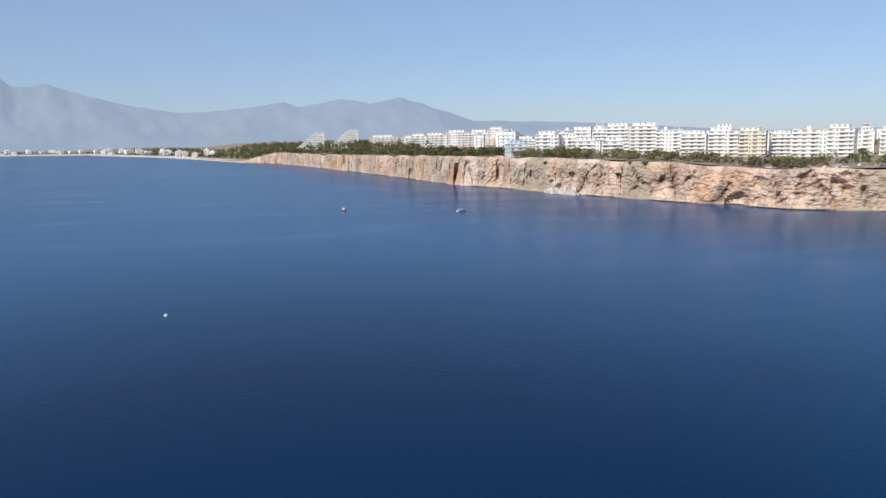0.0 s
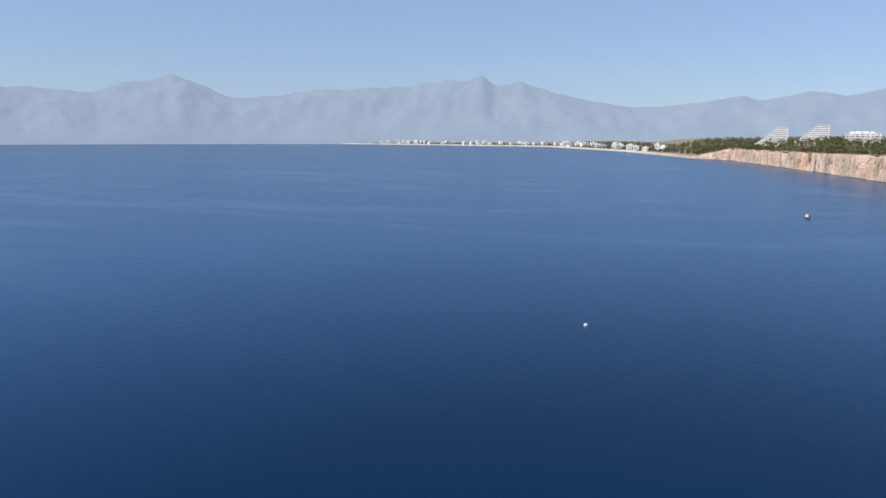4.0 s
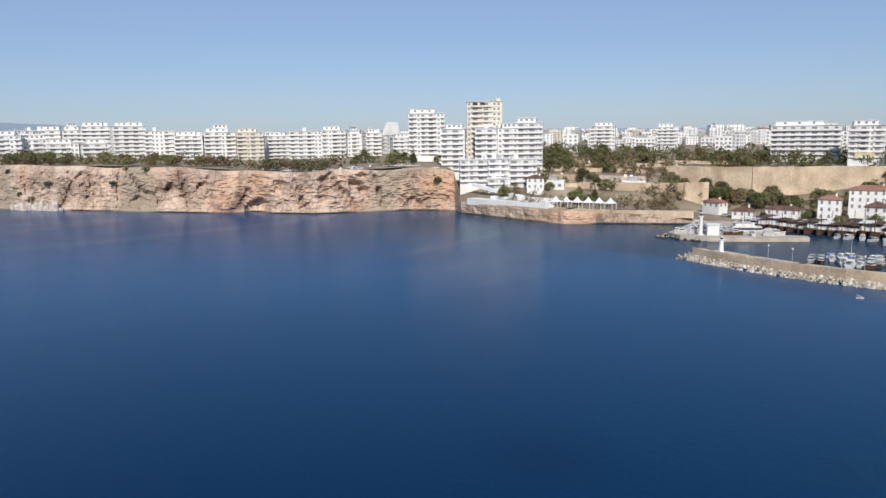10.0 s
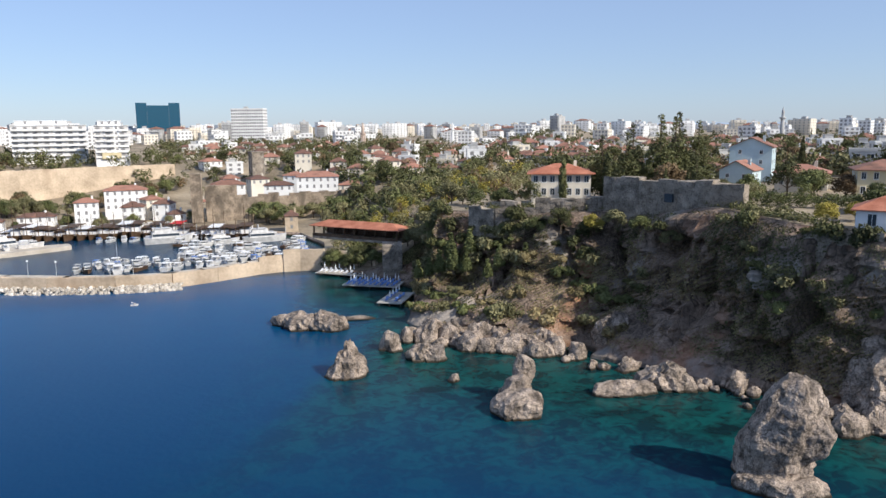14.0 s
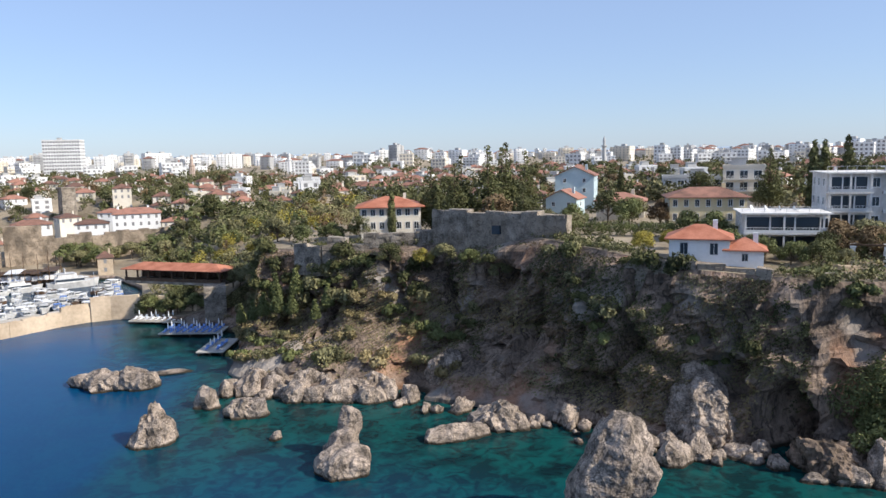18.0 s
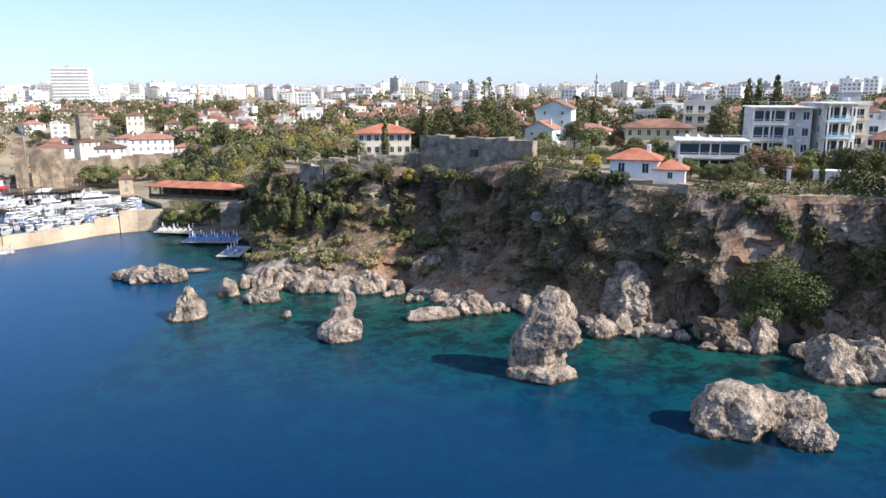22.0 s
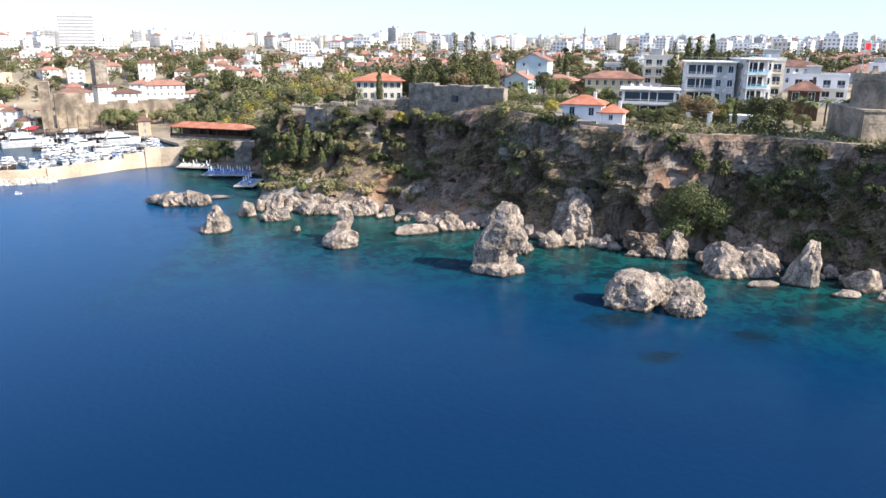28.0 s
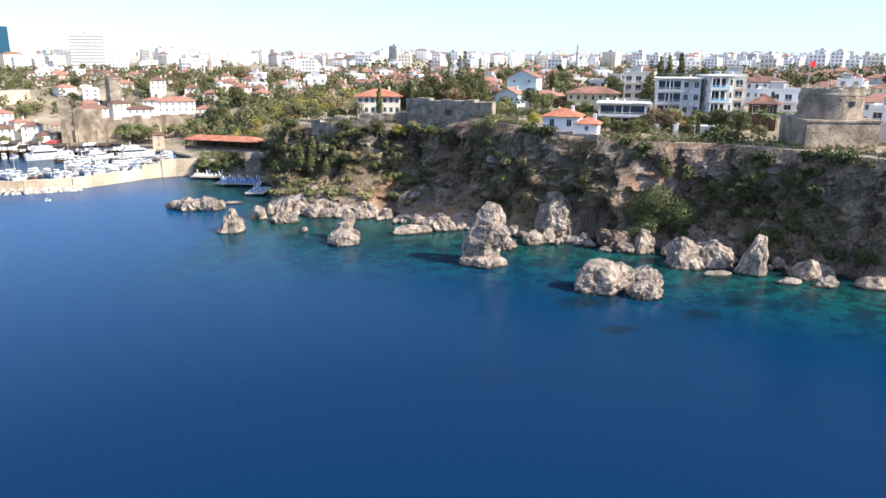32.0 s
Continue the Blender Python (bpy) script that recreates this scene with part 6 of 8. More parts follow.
for x, y in ((-62, 221), (-48, 219), (-42, 218.5), (-30, 219), (-20, 226)):
    copy_thing(lamp, pose(x, y, 2.2))


def hull(g, ln, wd, hgt, sheer=0.25, z0=-0.3):
    """A pointed hull along +x."""
    n, k = len(g.v), 9
    for i in range(k):
        q = i / (k - 1)
        x = (q - 0.5) * ln
        half = wd / 2 * (0.86 if q < 0.05 else 1.0) * (1 - max(0, (q - 0.45) / 0.55) ** 2.2)
        top = hgt * (1 + sheer * (2 * max(q - 0.4, 0)) ** 2)
        g.v += [(x, -half, top), (x - 0.04 * ln * q * q, -half * 0.7, z0), (x - 0.04 * ln * q * q, half * 0.7, z0), (x, half, top)]
    for i in range(k - 1):
        a = n + i * 4
        for j in range(3):
            g.f.append((a + j, a + j + 1, a + j + 5, a + j + 4))
        g.f.append((a + 3, a, a + 4, a + 7))
    g.f += [(n, n + 3, n + 2, n + 1)]


def motor_boat(label, ln, wd, group, cover=None, paint=None, mast=0):
    b = empty("motor_boat", Matrix(), label, "boat", group)
    g = Geo()
    hull(g, ln, wd, ln * 0.11 + 0.3)
    part("hull", g, paint or BOAT_WHITE, b)
    if mast:
        g = Geo()
        g.ring([(0.09, 0.5), (0.05, mast)], 6)
        part("mast", g, METAL, b)
    z = ln * 0.11 + 0.28
    g = Geo()
    g.box(-ln * 0.1, ln * 0.22, -wd * 0.34, wd * 0.34, z, z + 0.9, 0.12)
    part("cabin", g, BOAT_WHITE, b)
    g = Geo()
    g.box(-ln * 0.085, ln * 0.225, -wd * 0.345, wd * 0.345, z + 0.35, z + 0.72, 0.05)
    part("windscreen", g, WINDOW, b)
    g = Geo()
    g.box(-ln * 0.42, -ln * 0.12, -wd * 0.36, wd * 0.36, z + 1.25, z + 1.33)
    for sx in (-0.4, -0.14):
        for sy in (-0.34, 0.34):
            g.box(ln * sx - 0.04, ln * sx + 0.04, wd * sy - 0.04, wd * sy + 0.04, z, z + 1.25)
    part("awning", g, cover or WHITE_CLOTH, b)
    return b


def yacht(label, ln, wd, group):
    b = empty("yacht", Matrix(), label, "boat", group)
    g = Geo()
    hull(g, ln, wd, 1.9, 0.3)
    part("hull", g, BOAT_WHITE, b)
    g = Geo()
    g.box(-ln * 0.36, ln * 0.22, -wd * 0.4, wd * 0.4, 1.85, 3.5, 0.35)
    part("saloon", g, BOAT_WHITE, b)
    g = Geo()
    g.box(-ln * 0.34, ln * 0.205, -wd * 0.41, wd * 0.41, 2.4, 3.05, 0.12)
    part("glazing", g, WINDOW, b)
    g = Geo()
    g.box(-ln * 0.3, ln * 0.08, -wd * 0.33, wd * 0.33, 3.5, 4.7, 0.3)
    g.box(-ln * 0.33, ln * 0.02, -wd * 0.34, wd * 0.34, 4.7, 4.85)
    part("flybridge", g, BOAT_WHITE, b)
    g = Geo()
    g.box(-ln * 0.16, -ln * 0.14, -wd * 0.25, wd * 0.25, 4.85, 6.2)
    part("radar_arch", g, BOAT_WHITE, b)
    return b


def tour_boat(label, ln, wd, group):
    b = empty("tour_boat", Matrix(), label, "boat", group)
    g = Geo()
    hull(g, ln, wd, 1.6, 0.5)
    part("hull", g, WOOD, b)
    g = Geo()
    g.box(-ln * 0.4, ln * 0.25, -wd * 0.42, wd * 0.42, 1.6, 1.75)
    part("deck", g, CONCRETE, b)
    g = Geo()
    g.box(-ln * 0.35, ln * 0.12, -wd * 0.34, wd * 0.34, 1.75, 3.4, 0.1)
    part("cabin", g, WHITE_WALL, b)
    g = Geo()
    g.box(-ln * 0.38, ln * 0.18, -wd * 0.42, wd * 0.42, 4.4, 4.55)
    post = Geo()
    post.box(-0.05, 0.05, -0.05, 0.05, 1.75, 4.4)
    post_me = post.mesh("awning_post", WOOD)
    for sx in (-0.36, -0.1, 0.16):
        for sy in (-0.4, 0.4):
            share("awning_post", post_me, b, pose(ln * sx, wd * sy, 0))
    part("awning", g, RED_CLOTH if "red" in label else WOOD if "brown" in label else WHITE_CLOTH, b)
    g = Geo()
    g.ring([(0.14, 1.6), (0.06, 12)], 8, cx=ln * 0.2)
    g.tube([(ln * 0.2, 0, 11.5), (ln * 0.5, 0, 2.6)], [0.03, 0.03], 4)
    g.tube([(ln * 0.2, 0, 11.5), (-ln * 0.45, 0, 2.2)], [0.03, 0.03], 4)
    part("mast", g, WOOD, b)
    return b


fleet = random.Random(21)
small = [motor_boat("small white motor boat moored in the harbour", 5.6, 2.1, "small boats in the harbour"),
         motor_boat("small white motor boat with a blue awning", 5.4, 2.1, "small boats in the harbour", BLUE_CLOTH),
         motor_boat("white fishing boat moored in the harbour", 7.0, 2.5, "small boats in the harbour"),
         motor_boat("small brown wooden boat moored in the harbour", 6.0, 2.2, "small boats in the harbour", GREY_WALL, WOOD),
         motor_boat("small grey boat moored in the harbour", 5.0, 2.0, "small boats in the harbour", GREY_WALL, METAL),
         motor_boat("white sailing boat with a tall bare mast", 8.5, 2.7, "small boats in the harbour", None, None, 10.5)]
taken = set()


def moor(src, x, y, turn):
    if id(src) in taken:
        src = copy_thing(src, Matrix())
    taken.add(id(src))
    k = fleet.uniform(0.85, 1.25)
    src.matrix_basis = Matrix.LocRotScale((x, y, 0), Euler((0, 0, radians(turn))), (k, k, k * fleet.uniform(0.75, 1.0)))


for row in range(3):
    for k in range(22):
        x = -62 + k * 2.9 + row * 1.2
        y = 240.5 + row * 6.9 + max(0, x + 30) * 0.1 + fleet.uniform(-0.8, 0.8)
        if fleet.random() < 0.7 and x < 2:
            moor(small[fleet.choice((0, 2, 0, 3, 4, 1, 2, 5))], x, y, 90 + fleet.uniform(-26, 26) + (180 if fleet.random() < 0.4 else 0))
for k in range(34):
    moor(small[fleet.choice((0, 2, 3, 2, 5))], fleet.uniform(-40, 4), 258 + (k % 10) * 4 + fleet.uniform(-1, 1), fleet.choice((0, 90, 20, 70)) + fleet.uniform(-14, 14))
for k, (x, y, a) in enumerate(((-120, 273, 20), (-116, 277, 70), (-112, 281, 30), (-101, 279, 35), (-95, 282, 120), (-88, 286, 30), (-121, 283, 80), (-117, 291, 60), (-113, 296, 100), (-122, 296, 85))):
    copy_thing(small[(0, 2, 1, 3)[k % 4]], pose(x, y, 1.75, 0, 0, a))
yachts = [yacht("large white motor yacht moored at the pier", 17, 4.8, "yachts in the harbour"), yacht("white motor yacht moored in the harbour", 14, 4.4, "yachts in the harbour")]
moor(yachts[0], -99, 290.5, 33)
moor(yachts[1], -24, 287, 20)
moor(yachts[1], -9, 290, 10)
moor(yachts[1], -44, 296, 15)
gulets = [tour_boat("dark wooden tour boat with two tiers of awnings", 17, 5, "tour boats at the quay"), tour_boat("dark wooden tour boat with a red awning", 15, 4.6, "tour boats at the quay"),
          tour_boat("dark wooden tour boat with a brown awning", 18, 5.2, "tour boats at the quay")]
for k in range(25):
    x = -110 + k * 3.9
    moor(gulets[1 if k == 17 else fleet.choice((0, 2, 2))], x, 318 - (6 if x > -40 else 0) - max(0, (x + 45)) * 0.35, -90 + fleet.uniform(-6, 6))
for k in range(9):
    moor(small[fleet.randrange(3)], 4 - k * 0.3, 250 + k * 4.6, 180 + fleet.uniform(-6, 6))
for k in range(16):
    moor(small[fleet.randrange(3)], -70 + k * 4.3, 303 + fleet.uniform(-2, 2), fleet.uniform(60, 120))
# boats out at sea
cruiser = motor_boat("white excursion boat out on the open sea", 8.5, 2.8, "")
cruiser.matrix_basis = Matrix.LocRotScale((-361, 62, 0), Euler((0, 0, 2.1)), (0.8, 0.8, 0.7))
dinghy = tour_boat("small dark fishing boat out on the open sea", 6, 2, "")
dinghy.matrix_basis = Matrix.LocRotScale((-386, -6.5, 0), Euler((0, 0, 1.0)), (0.55, 0.55, 0.55))
# Float-shaped stand-in for a small white moving speck, not a known buoy.
buoy = Geo()
buoy.ring([(0.1, -0.4), (0.5, -0.2), (0.5, 0.3), (0.15, 0.6)], 12)
single("buoy", buoy, BOAT_WHITE, "small white float standing for a moving speck on the sea", "buoy", pose(-118, -56, 0))
skiff = motor_boat("small dark skiff off the mole", 4.5, 1.8, "")
skiff.matrix_basis = Matrix.LocRotScale((-37, 192, 0), Euler((0, 0, 0.2)), (0.4, 0.4, 0.4))

# restaurant with the long orange roof on its stone pillar
rest = empty("restaurant", pose(20.6, 223.5, 10, 0, 0, -40.5), "open restaurant hall under a long orange tiled roof", "restaurant")
g = Geo()
g.box(-15, 15, -3.6, 3.6, -0.7, 0.0)
part("floor", g, OLD_STONE, rest)
g = Geo()
g.hip(-15, 15, -3.6, 3.6, 3.2, 4.7, 0.7)
part("roof", g, ORANGE_TILE, rest)
g = Geo()
g.box(-0.18, 0.18, -0.18, 0.18, 0, 3.1)
pm = g.mesh("post", WOOD)
for k in range(9):
    for yy in (-3.3, 3.3):
        share("post", pm, rest, pose(-14.6 + k * 3.65, yy, 0))
g = Geo()
g.box(-15, 15, -3.6, -3.5, 0, 0.9)
part("railing", g, WOOD, rest)
g = Geo()
g.box(-15, 15, 3.3, 3.5, 0, 3.1)
part("back_wall", g, WOOD, rest)
stone_wall("tall square stone pillar under the restaurant", [(25.2, 209.8), (30.6, 209.2)], 10.0, 5, OLD_STONE, "stone_pillar", -1)
stone_wall("stone wall of the bathing beach", [(10, 226), (18, 222), (24, 214)], 6.0, 1.4, PALE_STONE, "beach_wall", -1)

# bathing decks with loungers
for label, x, y, w, d, turn in (("blue-grey bathing deck on posts over the water", 21.5, 200, 15, 7, -25), ("smaller blue bathing deck over the water", 25, 182, 6, 12, -25), ("pale bathing terrace by the water", 14.5, 217, 15, 5, -33)):
    deck = empty("bathing_deck", pose(x, y, 0, 0, 0, turn), label, "deck")
    g = Geo()
    g.box(-w / 2, w / 2, -d / 2, d / 2, 0.7, 0.95)
    part("planking", g, PAVING if "pale" in label else CONCRETE, deck)
    g = Geo()
    g.box(-0.12, 0.12, -0.12, 0.12, -1.5, 0.7)
    pm = g.mesh("post", WOOD)
    for sx in (-1, 0, 1):
        for sy in (-1, 1):
            share("post", pm, deck, pose(sx * (w / 2 - 0.4), sy * (d / 2 - 0.4), 0))


def lounger(label, cloth, group):
    b = empty("sun_lounger", Matrix(), label, "sun lounger", group)
    g = Geo()
    g.box(-0.95, 0.55, -0.32, 0.32, 0.28, 0.38)
    part("bed", g, cloth, b)
    g = Geo()
    g.v = [(0.5, -0.32, 0.3), (1.1, -0.32, 0.75), (1.1, 0.32, 0.75), (0.5, 0.32, 0.3), (0.47, -0.32, 0.38), (1.07, -0.32, 0.83), (1.07, 0.32, 0.83), (0.47, 0.32, 0.38)]
    g.f = [(0, 1, 2, 3), (7, 6, 5, 4), (0, 4, 5, 1), (1, 5, 6, 2), (2, 6, 7, 3), (3, 7, 4, 0)]
    part("backrest", g, cloth, b)
    g = Geo()
    for sx in (-0.85, 0.45):
        for sy in (-0.28, 0.28):
            g.box(sx - 0.03, sx + 0.03, sy - 0.03, sy + 0.03, 0, 0.28)
    part("leg_frame", g, FRAME, b)
    return b


def parasol(label, cloth, group):
    b = empty("parasol", Matrix(), label, "parasol", group)
    g = Geo()
    g.ring([(0.03, 0), (0.03, 2.0)], 6)
    part("pole", g, FRAME, b)
    g = Geo()
    g.ring([(0.18, 1.0), (0.2, 1.5), (0.06, 2.4)], 8)
    part("canopy", g, cloth, b, "closed cloth canopy")
    return b


blue_bed, white_bed = lounger("blue sun lounger on the bathing deck", BLUE_CLOTH, "blue sun loungers"), lounger("white sun lounger on the bathing terrace", WHITE_CLOTH, "white sun loungers")
para = parasol("closed white parasol between the loungers", WHITE_CLOTH, "parasols")
for k in range(34):
    c, s = math.cos(radians(-25)), math.sin(radians(-25))
    u, v = (k % 9) * 1.55 - 6.2, (k // 9) * 2.3 - 2.6
    x, y = 21.5 + u * c - v * s, 200 + u * s + v * c
    if k >= 27:
        u, v = (k - 27) % 2 * 2.4 - 1.2, (k - 27) // 2 * 2.6 - 4
        x, y = 25 + u * c - v * s, 182 + u * s + v * c
    if k == 0:
        blue_bed.matrix_basis = pose(x, y, 0.95, 0, 0, 65)
        para.matrix_basis = pose(x + 0.8, y, 0.95)
    else:
        copy_thing(blue_bed, pose(x, y, 0.95, 0, 0, 65 + fleet.uniform(-8, 8)))
        if k % 2:
            copy_thing(para, pose(x + 0.8, y, 0.95))
for k in range(18):
    c, s = math.cos(radians(-33)), math.sin(radians(-33))
    u, v = (k % 9) * 1.6 - 6.4, (k // 9) * 2.2 - 1.1
    m = pose(14.5 + u * c - v * s, 217 + u * s + v * c, 0.95, 0, 0, 57)
    if k == 0:
        white_bed.matrix_basis = m
    else:
        copy_thing(white_bed, m)
        if k % 3 == 0:
            copy_thing(para, m)

# walls and houses round the harbour
stone_wall("broken round tower of the old harbour wall", [(-40.6, 341), (-36.2, 341)], 22.4, 4.4, TOWER_STONE, "ruined_tower", 2, 0.8)
stone_wall("dark grey stretch of the old harbour wall", [(-35, 343), (-22, 345)], 17.5, 3, TOWER_STONE, "harbour_wall", 2, 0.8)
stone_wall("long old city wall under the red roofs", [(-22, 345), (-4, 347), (10, 350), (26, 352), (48, 350)], 13.0, 2, TOWER_STONE, "old_city_wall", 2, 0.8)
stone_wall("high pale retaining wall above the harbour", [(-181, 389), (-160, 392), (-136, 397), (-104, 421), (-62, 448)], 22.6, 2, PALE_STONE, "retaining_wall_high", 2, 1.0)
stone_wall("pale cliff-like wall behind the promenade", [(-206, 336), (-192, 343), (-176, 350), (-158, 360), (-150, 372)], 15.5, 2.4, PALE_STONE, "retaining_wall_low", 3, 1.0)
stone_wall("pale sloping wall of the upper car park", [(-214, 352), (-196, 362), (-186, 374)], 17.5, 1.4, WHITE_ROCK, "car_park_wall", 8, 1.0)
for label, x, y, z, w, d, fl, roof, turn, wall in (
        ("long white harbour house with a red hipped roof", -72, 366, 6, 18, 10, 3, 2.0, 12, WHITE_WALL),
        ("white harbour cafe with a small red roof", -83, 342, 3, 9, 7, 3, 1.8, 10, WHITE_WALL),
        ("white harbour house with a red gabled roof", -66, 349, 3, 9, 8, 2, 2.2, 5, WHITE_WALL),
        ("small white harbour house with a tiled roof", -54, 354, 3.5, 8, 7, 2, 2.0, -10, WHITE_WALL),
        ("small white shop with a tiled roof on the quay", -48, 347, 2.5, 7, 6, 1, 1.8, 15, WHITE_WALL),
        ("white shop with a red roof on the quay", -60, 360, 5, 8, 8, 2, 1.8, 30, CREAM_WALL),
        ("white house with a red roof on the old wall", -27, 365, 13.5, 15, 9, 1, 2.0, 6, WHITE_WALL),
        ("white restaurant with an orange roof on the old wall", -4, 361, 13, 13, 8, 1, 1.8, -2, WHITE_WALL),
        ("long white restaurant with a red roof on the old wall", 14, 362, 13.5, 19, 10, 2, 2.4, -4, WHITE_WALL),
        ("house with a red roof on the old wall", 31, 360, 12.5, 14, 9, 1, 1.8, -8, CREAM_WALL),
        ("small red-roofed house above the old wall", -14, 377, 15, 9, 8, 1, 1.8, 20, CREAM_WALL),
        ("small red-roofed house behind the old wall", 4, 382, 16, 10, 8, 1, 1.8, -20, WHITE_WALL),
        ("red-roofed house among the trees", 9, 432, 22, 9, 8, 2, 2.2, 0, CREAM_WALL),
        ("small stone chapel-like hut by the quay", 1, 306, 1.8, 5, 5, 2, 2.2, 0, PALE_STONE),
        ("white boathouse on the pier quay", -118, 336, 2.5, 9, 7, 1, 2.0, 10, WHITE_WALL),
        ("low white cafe by the retaining wall", -104, 347, 3, 14, 6, 1, 1.6, 4, WHITE_WALL),
        ("low white shop on the quay", -135, 345, 5, 10, 6, 1, 1.6, -20, WHITE_WALL)):
    house(label, w, d, fl, wall, pose(x, y, z, 0, 0, turn), 3.0, roof, 0.5, group="houses round the harbour", sink=8, each=False)
tan = Geo()
tan.box(-3.4, 3.4, -3.4, 3.4, -8, 9, 0.2)
tan.box(-3.6, 3.6, -3.6, 3.6, 9, 9.6)
single("stone_tower", tan, OLD_STONE, "square old stone tower among the houses", "tower", pose(-16, 422, 20, 0, 0, 20))
apartment("tall white house above the old town", 11, 10, 4, WHITE_WALL, pose(97, 390, 19.5, 0, 0, -14), 2.9, "", 9)

# gardens behind the bathing beach and trees on the quays
green = random.Random(31)
n = 0
while n < 44:
    x, y = green.uniform(8, 85), green.uniform(226, 345)
    if inland_of(x, y) < 9 or x < 16 and y < 300 or (x - 20) + (y - 223) * 0.85 < 8:
        continue
    plant(green.choice(("olive", "gold", "olive", "olive", "gold", "green", "green", "palm")), x, y, None, green.uniform(0.5, 0.8))
    n += 1
for k in range(46):
    x = green.uniform(-172, -62)
    plant(green.choice(("olive", "green", "olive", "rust", "dark")), x, 384 + green.uniform(-14, 12) + max(0, x + 110) * 0.55, None, green.uniform(0.8, 1.25))
for k in range(26):
    plant(green.choice(("palm", "green", "palm", "olive")), green.uniform(-16, 24), green.uniform(318, 342), None, green.uniform(0.8, 1.1))
for k in range(24):
    plant(green.choice(("palm", "dark", "palm", "green", "olive")), green.uniform(-22, 52), green.uniform(334, 346), None, green.uniform(0.7, 1.15))
for k in range(14):
    plant(green.choice(("green", "olive")), green.uniform(-130, -40), green.uniform(336, 352), None, green.uniform(0.4, 0.7))
for x, y, s in ((12, 228, 0.6), (16, 228, 0.6), (19, 231, 0.5), (9, 231, 0.6), (35, 214, 0.9), (38, 208, 0.9), (40, 203, 0.8), (34, 220, 1.0), (42, 196, 0.9)):
    plant("olive", x, y, None, s)
for k in range(16):
    f = k / 15
    plant(green.choice(("palm", "dark", "green", "olive")), 7 + 17 * f + green.uniform(-1, 1), 228 - 14 * f + green.uniform(-1, 1.5), None, green.uniform(0.5, 0.75))
# parasols, parked cars and stalls on the quay, small from here
car_body = {}


def car(label, paint, group="cars parked on the quay"):
    b = empty("car", Matrix(), label, "car", group)
    g = Geo()
    g.box(-2.1, 2.1, -0.85, 0.85, 0.35, 0.85, 0.05)
    g.box(-1.3, 1.1, -0.78, 0.78, 0.85, 1.42, 0.18)
    part("body", g, paint, b)
    g = Geo()
    g.box(-1.25, 1.05, -0.79, 0.79, 0.92, 1.25, 0.1)
    part("glazing", g, WINDOW, b)
    for sx in (-1.3, 1.3):
        for sy in (-0.8, 0.8):
            w = Geo()
            w.tube([(sx, sy - 0.1, 0.32), (sx, sy + 0.1, 0.32)], [0.32, 0.32], 10)
            part("wheel", w, WOOD, b)
    return b


cars = [car("white car parked by the harbour", BOAT_WHITE), car("grey car parked by the harbour", METAL), car("red car parked by the harbour", RED_CLOTH)]
for k in range(44):
    src = cars[k % 3] if k < 3 else copy_thing(cars[green.randrange(2)], Matrix())
    x, y = (green.uniform(-128, -50), green.uniform(330, 338)) if k < 30 else (green.uniform(-124, -104), green.uniform(290, 318))
    z = 1.5 if k >= 30 else ground_z(x, y)
    src.matrix_basis = pose(x, y, z, 0, 0, green.choice((0, 90, 20, 70)))

# ---- western shore ----
def facing(x, y, extra=0.0):
    """The turn that makes a front look at the bay."""
    return math.degrees(math.atan2(-(x - 10), (y + 10))) * 1.0 + extra


# Grey for flat panels that paint the shade of recessed loggias on the front.
LOGGIA_SHADE = surface("shaded_loggia", (0.54, 0.52, 0.50), (0.72, 0.70, 0.68), 0.7, 0.3, 2.0, 0.0, random_tone=0.3)


